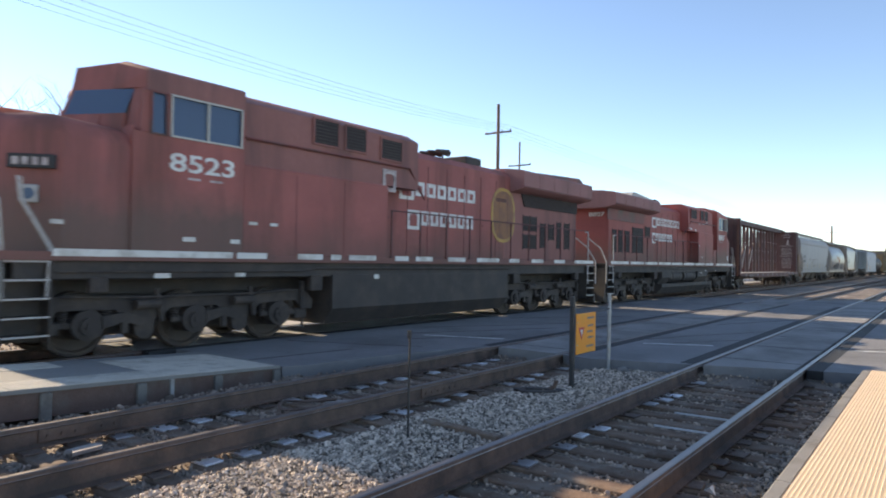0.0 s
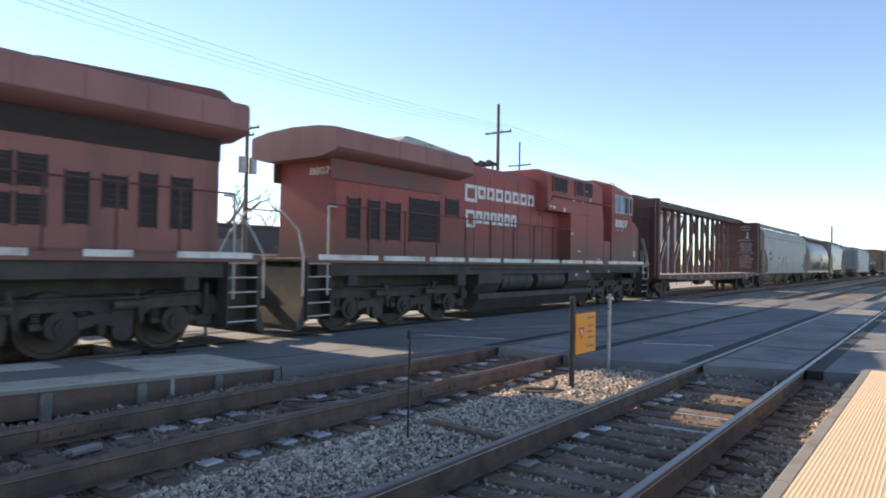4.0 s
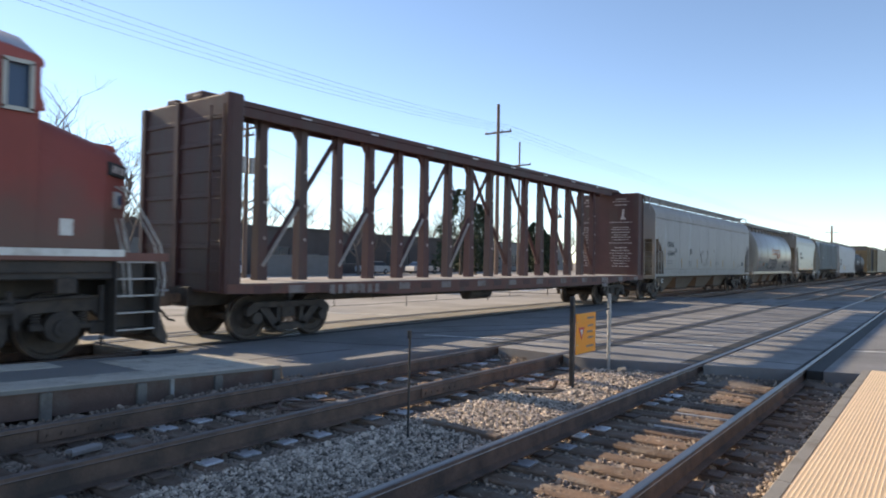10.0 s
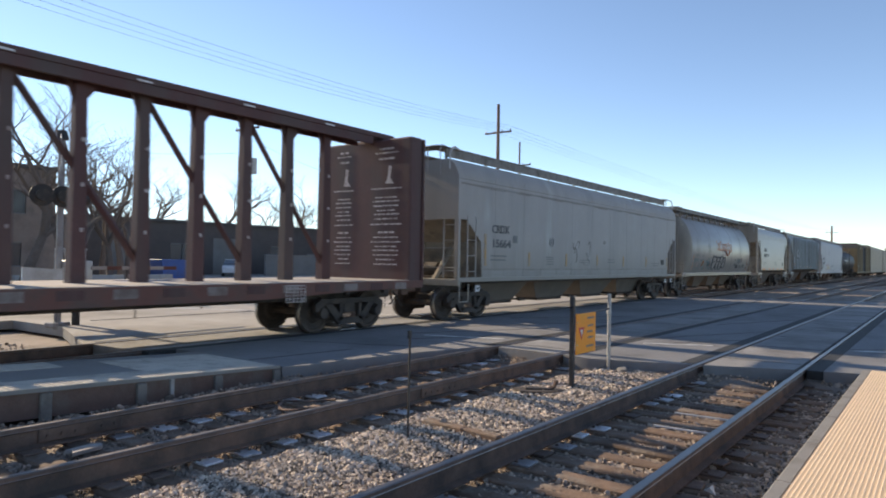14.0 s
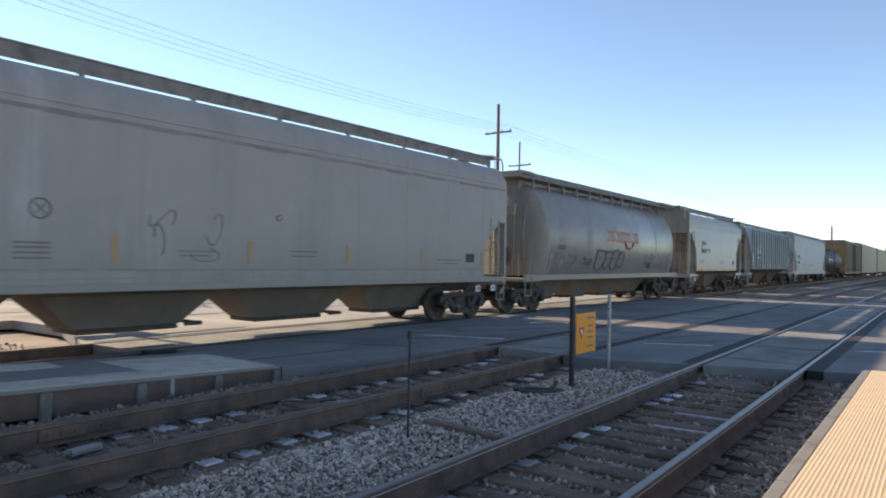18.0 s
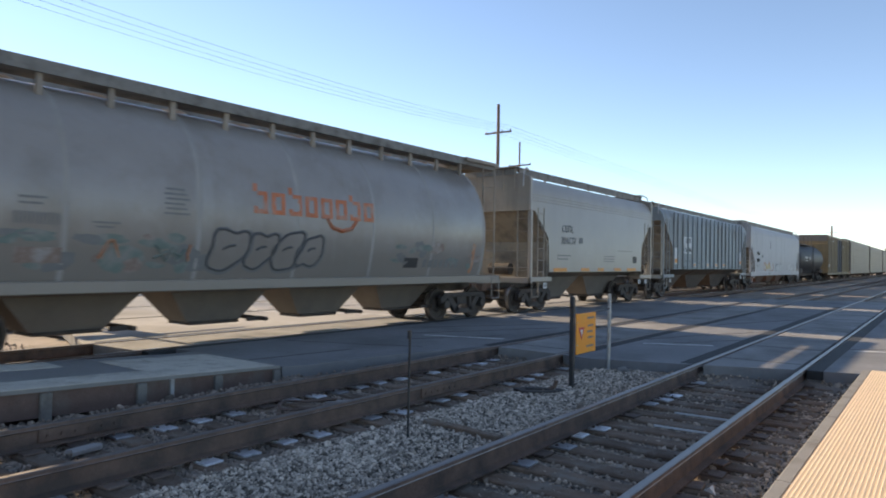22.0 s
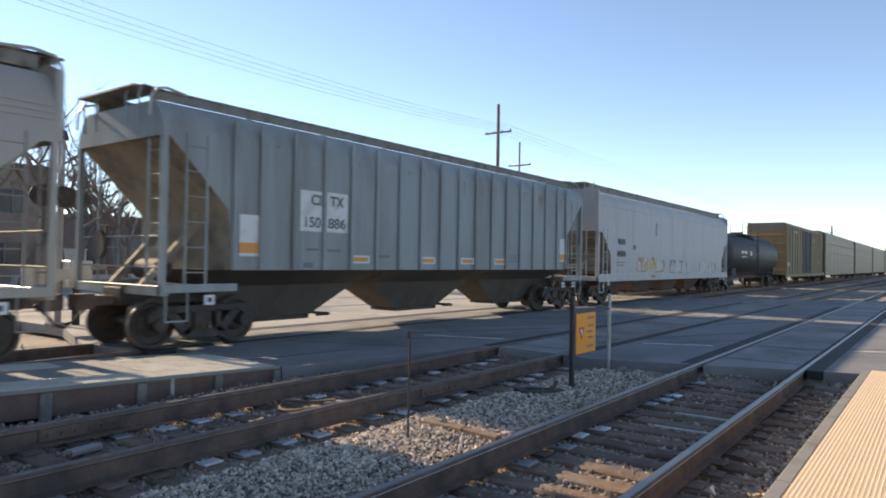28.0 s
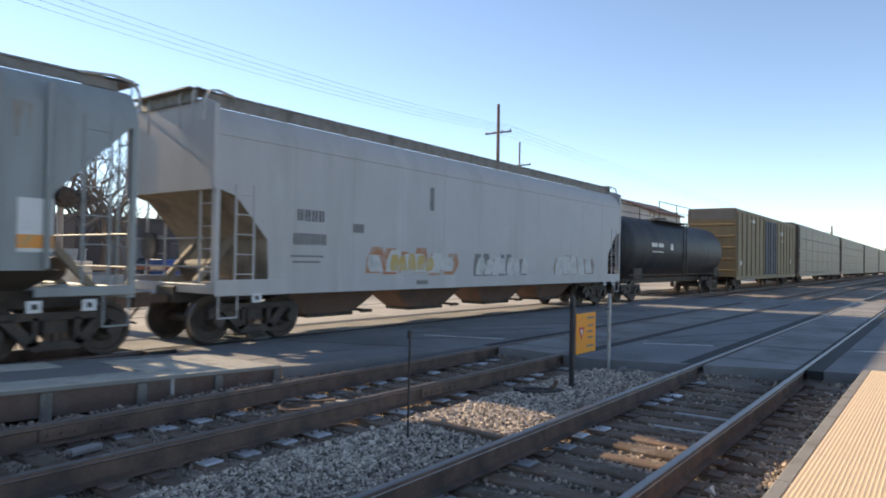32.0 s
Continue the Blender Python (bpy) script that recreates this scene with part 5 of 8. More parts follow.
        part("graffiti_shadow", halo, M_FADED_INK, e, "dark sprayed halo")
        part("graffiti_fill", fill, M_GREY_CYL, e, "grey sprayed patch")
        stroke(pts, 0.028, "graffiti_outline", M_STENCIL_DARK, "dark sprayed outline")
        stroke([(x - 0.3 * w, 1.88 - 0.1 * hh), (x, 1.9 + 0.02 * hh), (x + 0.3 * w, 1.88 + 0.1 * hh)], 0.024, "graffiti_outline", M_STENCIL_DARK, "dark sprayed line")
    def mark(x0, x1, z0, z1, mt, label=""):
        m = Mesh()
        m.add([on_side(x0, z0, 0.01), on_side(x1, z0, 0.01), on_side(x1, z1, 0.01), on_side(x0, z1, 0.01)], [(0, 1, 2, 3)])
        part("text_bar", m, mt, e, label)
    for k in range(12):
        mark(2.18 + 0.055 * k, 2.205 + 0.055 * k, 2.14, 2.32, M_FADED_INK)
    for x1, z in ((2.56, 2.43), (2.62, 2.52), (2.5, 1.98)):
        mark(2.24, x1, z, z + 0.035, M_FADED_INK)
    for k in range(6):
        mark(4.5 + 0.03 * (k % 2), 4.98 - 0.05 * (k % 3), 2.42 + 0.085 * k, 2.455 + 0.085 * k, M_FADED_INK)
    for x0, x1, z in ((3.3, 3.75, 2.2), (3.35, 3.65, 2.13)):
        mark(x0, x1, z, z + 0.03, M_FADED_INK)
    mark(2.22, 2.88, 1.56, 1.8, M_SPRAY_BROWN, "dark faded panel")
    stroke([(3.45, 1.64), (3.58, 1.92), (3.66, 1.94), (3.78, 1.66)], 0.028, "graffiti_outline", M_SPRAY_ORANGE, "faded orange sprayed line")
    stroke([(5.05, 1.9), (5.0, 1.72), (5.04, 1.6)], 0.024, "graffiti_outline", M_SPRAY_ORANGE, "faded orange sprayed line")
    stroke([(4.4, 1.88), (4.6, 1.6), (4.72, 1.86), (4.8, 1.6), (4.95, 1.82)], 0.03, "graffiti_outline", M_SPRAY_GREEN, "faded green sprayed line")
    stroke([(4.38, 1.66), (4.62, 1.78), (4.9, 1.7)], 0.026, "graffiti_outline", M_SPRAY_GREEN, "faded green sprayed line")
    for x in (1.66, 13.9):            # faded orange wisps near both ends of the hull
        m = Mesh()
        m.add([on_side(x + p, z, 0.009) for p, z in ((0.0, 1.36), (0.12, 1.34), (0.2, 1.6), (0.16, 1.9), (0.22, 2.16), (0.06, 2.2), (0.02, 1.9), (0.07, 1.62))], [tuple(range(8))])
        part("graffiti_fill", m, M_SPRAY_ORANGE, e, "faded orange sprayed wisp")
    tag = random.Random(11)
    for k in range(7):                # short row of dark sprayed letter-sized blocks
        x, w, hh = 11.75 + 0.24 * k, tag.uniform(0.12, 0.19), tag.uniform(0.16, 0.28)
        m = Mesh()
        m.add([on_side(p, q, 0.009) for p, q in ((x, 1.5), (x + w, 1.52), (x + w * 1.1, 1.5 + hh), (x + w * 0.1, 1.48 + hh))], [(0, 1, 2, 3)])
        part("graffiti_fill", m, M_FADED_INK, e, "dark faded sprayed patch")
    m = Mesh()
    m.add([on_side(x, z, 0.012) for x, z in ((11.0, 1.75), (11.55, 1.75), (11.55, 1.5), (11.0, 1.5))], [(0, 1, 2, 3)])
    part("notice_plate", m, M_INK, e)

    # third hopper, beige grey with a yellow stripe
    f = hopper("beige-grey covered hopper car with a yellow stripe along its sill", 107.85, 11.2, M_GREY_TAN, 1.36, 1.3, 4.42, 4.55,
               [(0.0, 3.4), (0.25, 3.38), (1.18, 2.55), (1.25, 2.2), (1.28, 1.36)], 2, 4.83, trucks=(1.2, 1.5), bin_span=4.0, outlet=0.8, fascia=0.26, side_sill=False, ridges=3, bin_mt=M_BIN, end_plate=M_CAP, struts=False, ladder_mt=M_CAP)
    for x, dd in ((0.22, 1), (10.98, -1)):
        m = Mesh()
        m.extr([(x, 3.42), (x + dd * 0.06, 3.42), (x + dd * 0.98, 2.4), (x + dd * 0.98, 1.16), (x + dd * 0.92, 1.16), (x + dd * 0.92, 2.38)], "y", -1.53, 1.53)
        part("end_slope_sheet", m, M_SLOPE, f, "dusty brown sloping end sheet")
    part("road_number", lettering("304177", 0.36, 1.2), None, f, at=pose(2.14, -1.558, 2.35)).data.materials.append(M_FADED_INK)
    part("reporting_mark", lettering("CEFX", 0.34, 0.9), None, f, at=pose(2.2, -1.558, 2.78)).data.materials.append(M_FADED_INK)
    bars(f, [(1.9, 2.9, 1.92, 1.96), (1.9, 2.7, 1.8, 1.84), (3.6, 3.9, 2.4, 2.62), (5.9, 6.9, 1.95, 1.98), (5.9, 6.9, 1.85, 1.88), (5.9, 6.9, 1.75, 1.78), (7.2, 8.8, 2.2, 2.22)], M_FADED_INK, -1.556, "")
    for x0, x1 in ((1.6, 2.6), (3.8, 4.5), (5.3, 5.85), (6.9, 7.6), (8.3, 9.3)):
        panel(f, "reflector_stripe", x0, x1, 1.38, 1.5, M_REFLECT, "yellow stripe segment")
    panel(f, "notice_plate", 8.95, 9.35, 1.72, 2.0, M_INK, "black stencilled panel")

    # ribbed hopper
    ribs = [1.45] + [2.07 + 0.837 * k for k in range(16)] + [15.3]
    g = hopper("blue-grey ribbed covered hopper car with white stencil panels", 120.75, 16.7, M_GREY_BLUE, 1.45, 1.4, 4.38, 4.5,
               [(0.0, 3.8), (0.12, 3.8), (1.32, 2.6), (1.38, 2.3), (1.4, 1.45)], 3, 4.7, trucks=(1.2, 1.0), bin_span=4.88, outlet=0.95, drop=0.34, inset=0.3, fascia=0.2, ribs=ribs, side_sill=False, bin_mt=M_BIN_DARK)
    panel(g, "white_panel", 3.08, 3.69, 2.27, 3.13, M_PANEWHITE, "white stencil panel", y=-1.558)
    panel(g, "white_panel", 3.79, 4.46, 2.27, 3.14, M_PANEWHITE, "white stencil panel", y=-1.558)
    part("road_number", lettering("150", 0.31, 0.5), None, g, at=pose(3.15, -1.566, 2.36)).data.materials.append(M_STENCIL_DARK)
    part("road_number", lettering("886", 0.31, 0.54), None, g, at=pose(3.86, -1.566, 2.36)).data.materials.append(M_STENCIL_DARK)
    part("reporting_mark", lettering("CI", 0.31, 0.3), None, g, at=pose(3.36, -1.566, 2.84)).data.materials.append(M_STENCIL_DARK)
    part("reporting_mark", lettering("TX", 0.31, 0.42), None, g, at=pose(3.92, -1.566, 2.84)).data.materials.append(M_STENCIL_DARK)
    drip = random.Random(31)
    for k in range(16):               # brown runs below the roof, longest at the rear end
        x = ribs[1 + k] + 0.06
        if k in (1, 2, 4, 6, 7):
            continue
        for q in range(2):
            a, w = x + drip.uniform(0.02, 0.45), drip.uniform(0.05, 0.2)
            low = 4.1 - drip.uniform(0.1, 0.35) * (1.0 + 0.12 * k)
            m = Mesh()
            m.add([(a, -1.5535, 3.92), (a + w, -1.5535, 3.92), (a + w * 0.7, -1.5535, (low + 3.92) / 2), (a + w * 0.55, -1.5535, min(low, 3.8)), (a + w * 0.3, -1.5535, min(low, 3.8)), (a + w * 0.2, -1.5535, (low + 3.92) / 2)],
                  [tuple(range(6))])
            part("rust_run", m, M_STAIN_SHADE, g, "brown rust run below the roof edge")
    for x in (1.58, 14.9):
        panel(g, "white_panel", x, x + 0.5, 1.72, 2.52, M_PANEWHITE, "white panel", y=-1.558)
        panel(g, "reflector", x, x + 0.5, 1.78, 1.98, M_REFLECT, "orange reflector patch", y=-1.565)
    for x in (4.89, 7.42, 9.24, 10.97):
        panel(g, "reflector_backing", x - 0.32, x + 0.32, 1.6, 1.78, M_PANEWHITE, "white patch behind a reflector", y=-1.56)
        panel(g, "reflector", x - 0.26, x + 0.26, 1.64, 1.74, M_REFLECT, "orange reflector patch", y=-1.565)
    bars(g, [(3.26, 3.6, 1.86, 1.91), (3.87, 4.26, 1.85, 1.9), (3.2, 3.45, 1.5, 1.61), (5.43, 5.92, 1.74, 1.8), (11.55, 11.98, 1.86, 1.89), (11.55, 11.98, 1.78, 1.81), (11.55, 11.98, 1.7, 1.73)], M_FADED_INK, -1.558, "")

    # last hopper, light grey with graffiti
    h = hopper("light grey covered hopper car with graffiti above its sill", 138.95, 19.3, M_GREY_LIGHT, 1.24, 0.96, 4.48, 4.6,
               [(0.0, 2.98), (0.45, 2.86), (1.2, 2.05), (1.24, 1.24)], 4, 4.88, trucks=(1.35, 1.35), bin_span=3.75, outlet=0.8, ridges=1, seams=[1.9 + 1.73 * k for k in range(10)], bin_mt=M_BIN_RUST, end_plate=M_GREY_LIGHT)
    block_bars(h, 1.85, 2.8, 1.98, 2.22, 6, M_INK, -1.556, "dark block lettering")
    block_bars(h, 1.95, 2.75, 2.48, 2.72, 4, M_INK, -1.556, "dark block lettering")
    bars(h, [(1.8, 2.7, 1.72, 1.76), (1.85, 2.6, 1.6, 1.64), (3.6, 3.95, 2.3, 2.5)], M_FADED_INK, -1.556, "")
    panel(h, "dent_mark", 6.45, 6.6, 3.0, 3.6, M_FADED_INK, "vertical grey smear", both=False)
    # graffiti: plain blobs and strokes in the colours that show
    def blob(x0, x1, z0, z1, n, mt, y, name, seed, label=""):
        r = random.Random(seed)
        w2 = (x1 - x0) / n
        for k in range(n):
            m = Mesh()
            a = x0 + w2 * k
            top, low, lean = z1 - r.uniform(0, 0.25) * (z1 - z0), z0 + r.uniform(0, 0.12) * (z1 - z0), r.uniform(-0.25, 0.35) * w2
            m.add([(a + 0.06 * w2, y, low), (a + 0.9 * w2, y, low), (a + 0.98 * w2 + lean, y, (top + low) / 2), (a + 0.82 * w2 + lean, y, top), (a + 0.2 * w2 + lean, y, top), (a + lean * 0.5, y, (top + low) / 2)],
                  [tuple(range(6))])
            part(name, m, mt, h, label)
    blob(4.0, 7.6, 1.3, 2.02, 6, M_SPRAY_ORANGE, -1.554, "graffiti_shadow", 1, "orange sprayed letter")
    blob(4.15, 7.5, 1.34, 1.95, 6, M_SPRAY_GREY, -1.557, "graffiti_fill", 2, "grey-white sprayed letter")
    blob(4.9, 6.6, 1.4, 1.85, 5, M_SPRAY_YELLOW, -1.560, "graffiti_fill", 3, "yellow sprayed letter")
    blob(8.5, 11.6, 1.2, 1.95, 7, M_FADED_INK, -1.554, "graffiti_shadow", 4, "grey sprayed letter")
    blob(8.6, 11.6, 1.25, 1.9, 7, M_SPRAY_GREY, -1.557, "graffiti_fill", 5, "white sprayed letter")
    blob(13.4, 16.7, 1.2, 2.0, 5, M_SPRAY_BROWN, -1.554, "graffiti_shadow", 6, "faded brown sprayed letter")
    blob(13.5, 16.6, 1.25, 1.93, 5, M_SPRAY_GREY, -1.557, "graffiti_fill", 7, "white sprayed letter")
    panel(h, "notice_plate", 5.9, 6.35, 1.08, 1.18, M_FADED_INK, y=-1.585)


build_hoppers()


# ---- centre-beam flat car ----
def build_centrebeam():
    c = train_thing("centerbeam_flat_car", "empty maroon centre-beam lumber car with bulkheads at both ends", "flat car", 47.3)
    ln = 21.7
    m = Mesh()
    m.box(0.35, ln - 0.35, -1.5, 1.5, 1.1, 1.19, 0.01)
    part("deck", m, M_DECK, c, "pale worn steel deck")
    for s in (-1, 1):
        m = Mesh()
        m.extr([(0.0, 1.18), (ln, 1.18), (ln, 1.0), (ln - 2.6, 0.96), (ln - 5, 0.86), (5, 0.86), (2.6, 0.96), (0, 1.0)], "y", s * 1.5, s * 1.56)
        sill = part("side_sill", m, M_SILLRUST, c, "rusty side sill with faded stripes")
        for k in range(24):
            x = 0.6 + 0.87 * k
            m = Mesh()
            m.box(x, x + 0.42, s * 1.56, s * 1.567, 0.98, 1.14)
            part("stripe", m, M_SILLMARK if k % 2 else M_TUSCAN, sill)
    m = Mesh()
    m.box(-0.05, ln + 0.05, -0.35, 0.35, 0.7, 1.1, 0.02)
    part("centre_sill", m, M_DARKSTEEL, c)
    # bulkheads with horizontal stiffeners
    for x, d in ((0.0, 1), (ln, -1)):
        m = Mesh()
        m.box(x + d * 0.02, x + d * (0.36 if d > 0 else 0.5), -1.5, 1.5, 1.0, 4.84, 0.04)
        bh = part("bulkhead", m, M_TUSCAN, c, "tall maroon bulkhead")
        for k in range(7):
            z = 1.35 + 0.5 * k
            m = Mesh()
            m.box(x - d * 0.012, x + d * 0.03, -1.4, 1.4, z, z + 0.09, 0.008)
            part("stiffener", m, M_TUSCAN, bh)
        for y in (-1.46, 0.2, 1.46):
            m = Mesh()
            m.box(x - d * 0.05, x + d * 0.03, y - 0.08, y + 0.08, 1.0, 4.82, 0.015)
            part("corner_post", m, M_TUSCAN, bh)
        m = Mesh()
        m.tube([(x + d * 0.2, -0.9, 4.74), (x + d * 0.2, -0.9, 4.83), (x + d * 0.2, 0.2, 4.83), (x + d * 0.2, 0.2, 4.74)], 0.015, 6)
        part("top_rail", m, M_TUSCAN, bh)
        ladder(c, x - d * 0.08, -1.44, 1.0, 4.6, 0.4, along="y", mt=M_TUSCAN)
        for y in (0.55, -0.35):
            m = Mesh()
            m.box(x + d * 0.04, x + d * 0.2, y - 0.16, y + 0.16, 4.82, 4.93, 0.02)
            part("top_bracket", m, M_TUSCAN, bh)
        if d > 0:
            continue
        rng = random.Random(3)
        xi = x - 0.503
        for ya, yb in ((-1.22, -0.16), (0.5, 1.22)):       # two columns of small writing, an emblem above each
            for z, share in ((4.56, 0.45), (4.46, 0.75), (4.3, 0.5), (3.53, 1.0), (3.3, 0.7), (3.2, 0.85), (3.08, 0.8), (2.96, 0.6), (2.86, 0.85), (2.74, 0.75), (2.6, 1.0), (2.38, 0.55),
                             (2.26, 0.8), (2.14, 0.95), (2.02, 0.7), (1.92, 0.85), (1.8, 0.8), (1.68, 0.6), (1.56, 0.75)):
                m = Mesh()
                mid_y, half = (ya + yb) / 2, (yb - ya) / 2 * share
                q = mid_y - half
                while q < mid_y + half - 0.03:
                    e = min(mid_y + half, q + rng.uniform(0.05, 0.2))
                    m.box(xi - 0.006, xi, q, e, z, z + (0.05 if share < 0.6 else 0.034))
                    q = e + 0.035
                part("text_bar", m, M_STENCIL, bh, "faded line of small writing")
            m = Mesh()
            c0 = (ya + yb) / 2 - 0.1
            m.extr([(c0 - 0.16, 3.66), (c0 + 0.14, 3.68), (c0 + 0.06, 3.8), (c0 + 0.02, 4.14), (c0 - 0.08, 4.12), (c0 - 0.04, 3.82)], "x", xi - 0.006, xi)
            part("side_mark", m, M_STENCIL, bh, "small faded white emblem")
    # centre truss
    m = Mesh()
    m.box(0.2, ln + 0.25, -0.3, 0.3, 4.92, 5.06, 0.02)
    beam = part("top_beam", m, M_TUSCAN, c)
    for s in (-1, 1):
        m = Mesh()
        m.box(0.24, ln - 0.6, s * 0.24, s * 0.3, 4.72, 4.92, 0.01)
        part("beam_flange", m, M_TUSCAN, beam)
    step, n = 1.183, 16
    xs = [1.93 + step * k for k in range(n)]
    for k, x in enumerate(xs):
        m = Mesh()
        m.loft([[(x - 0.135, -0.12, 1.18), (x + 0.135, -0.12, 1.18), (x + 0.135, 0.12, 1.18), (x - 0.135, 0.12, 1.18)],
                [(x - 0.1, -0.085, 4.93), (x + 0.1, -0.085, 4.93), (x + 0.1, 0.085, 4.93), (x - 0.1, 0.085, 4.93)]])
        post = part("post", m, M_TUSCAN, c)
        m = Mesh()
        m.extr([(x - 0.3, 4.93), (x - 0.14, 4.5), (x - 0.1, 4.3), (x + 0.1, 4.3), (x + 0.14, 4.5), (x + 0.3, 4.93)], "y", -0.02, 0.02)
        part("gusset_plate", m, M_TUSCAN, post)
        for z in (2.1, 2.9, 3.7):
            m = Mesh()
            m.box(x + 0.02, x + 0.06, -0.125, -0.08, z, z + 0.07)
            part("lashing_eye", m, M_STENCIL, post, "small worn bright lashing eye")
    for k in range(7):
        m = Mesh()
        m.box(2.62 + 0.24 * k, 2.76 + 0.24 * k, -1.572, -1.56, 0.93, 1.13)
        part("text_bar", m, M_SILLMARK, c, "faded pale bar on the sill")
    mid = n // 2
    def brace(a, b, za, zb):
        m = Mesh()
        m.cyl((a, 0, za), (b, 0, zb), 0.072, 4)
        br = part("diagonal_brace", m, M_TUSCAN, c)
        if a < b - 1.5:
            m = Mesh()
            p, q = Vector((a, -0.12, za)), Vector((b, -0.12, zb))
            m.cyl(p, p.lerp(q, 0.42), 0.045, 4)
            part("strap_tube", m, M_DECK, br, "pale steel tube on the brace")
    for k in range(0, mid - 1, 2):
        brace(xs[k], xs[min(k + 2, mid)], 1.5, 4.8)
    for k in range(n - 1, mid, -2):
        brace(xs[k], xs[max(k - 2, mid - 1)], 1.5, 4.8)
    # gussets where the braces meet the beam, pale worn slots in the beam, a wire mesh panel on the sill
    for k in (1, 3, 5, 7, 8, 10, 12, 14):
        m = Mesh()
        d = 1 if k <= 7 else -1
        m.extr([(xs[k] + d * 0.1, 4.92), (xs[k] - d * 0.32, 4.92), (xs[k] - d * 0.3, 4.72), (xs[k] - d * 0.08, 4.42), (xs[k] + d * 0.1, 4.42)], "y", -0.06, 0.06)
        part("brace_gusset", m, M_TUSCAN, c)
    for k in range(8):
        m = Mesh()
        m.box(xs[2 * k] + 0.9, xs[2 * k] + 1.2, -0.306, -0.3, 4.95, 4.985)
        part("beam_slot", m, M_PANEWHITE, beam, "pale worn slot in the top beam")
    m = Mesh()
    for k in range(6):
        m.box(17.2 + 0.1 * k, 17.215 + 0.1 * k, -1.585, -1.57, 0.78, 1.14)
        m.box(17.2, 17.72, -1.585, -1.57, 0.78 + 0.069 * k, 0.793 + 0.069 * k)
    part("mesh_panel", m, M_STENCIL, c, "pale wire mesh panel on the side sill")
    # strap winches and loose ends below the sill
    for k in range(16):
        x = 1.5 + 1.25 * k
        m = Mesh()
        m.box(x, x + 0.12, -1.53, -1.4, 0.9, 1.0, 0.01)
        m.cyl((x + 0.06, -1.5, 0.9), (x + 0.06, -1.5, 0.55 + 0.1 * (k % 3)), 0.012, 4)
        part("strap_winch", m, M_DARKSTEEL, c)
    m = Mesh()
    m.cyl((9.2, -0.6, 0.72), (10.4, -0.6, 0.72), 0.2, 12)
    part("air_reservoir", m, M_DARKSTEEL, c)
    for x in (1.95, ln - 2.1):
        freight_truck(c, x)
    couplers(c, ln)


build_centrebeam()


# ---- tank car, boxcar, autoracks ----
def build_tank():
    t = train_thing("tank_car", "black tank car with a walkway and handrails on top", "tank car", 159.2)
    ln = 16.3
    m = Mesh()
    prof = [(0.35, 0.05), (0.38, 0.5), (0.5, 1.0), (0.75, 1.35), (1.1, 1.5), (ln - 1.1, 1.5), (ln - 0.75, 1.35), (ln - 0.5, 1.0), (ln - 0.38, 0.5), (ln - 0.35, 0.05)]
    m.loft([[(x, r * math.sin(2 * math.pi * i / 28), 2.45 - r * math.cos(2 * math.pi * i / 28)) for i in range(28)] for x, r in prof])
    b = part("tank", m, M_TANK, t)
    for x in (4.2, 8.1, 12.2):
        m = Mesh()
        m.loft([[(xx, 1.512 * math.sin(2 * math.pi * i / 28), 2.45 - 1.512 * math.cos(2 * math.pi * i / 28)) for i in range(28)] for xx in (x, x + 0.12)], caps=False)
        part("band", m, M_TANK, b)
    m = Mesh()
    m.cyl((8.1, 0, 3.85), (8.1, 0, 4.15), 0.45, 16)
    part("manway_dome", m, M_TANK, t)
    m = Mesh()
    m.box(5.4, 10.4, -1.0, 1.0, 3.88, 3.94)
    part("walkway", m, M_WALK, t)
    for s in (-1, 1):
        m = Mesh()
        m.tube([(5.4, s, 3.9), (5.4, s, 4.8), (10.4, s, 4.8), (10.4, s, 3.9)], 0.022, 6)
        m.tube([(8.1, s, 3.9), (8.1, s, 4.85)], 0.025, 6)
        m.tube([(5.4, s, 4.4), (10.4, s, 4.4)], 0.016, 6)
        part("handrail", m, M_DARKSTEEL, t)
    m = Mesh()
    m.box(0.05, ln - 0.05, -0.4, 0.4, 0.75, 1.05, 0.02)
    for x in (1.7, ln - 1.7):
        m.box(x - 0.5, x + 0.5, -1.35, 1.35, 1.0, 1.5, 0.03)
    part("underframe", m, M_DARKSTEEL, t)
    for s in (-1, 1):
        m = Mesh()
        m.tube([(0.3, s * 1.45, 1.2), (ln - 0.3, s * 1.45, 1.2)], 0.025, 6)
        part("side_rail", m, M_DARKSTEEL, t)
        ladder(t, 7.7, s * 1.5, 1.0, 3.9, 0.5, mt=M_DARKSTEEL)
    bars(t, [(3.0, 3.7, 2.5, 2.68), (3.9, 4.6, 2.5, 2.68), (3.1, 4.6, 2.25, 2.3), (5.6, 6.0, 2.4, 2.7)], M_WHITE, -1.512, "small white marks")
    for x in (1.6, ln - 1.6):
        freight_truck(t, x)
    couplers(t, ln)


build_tank()


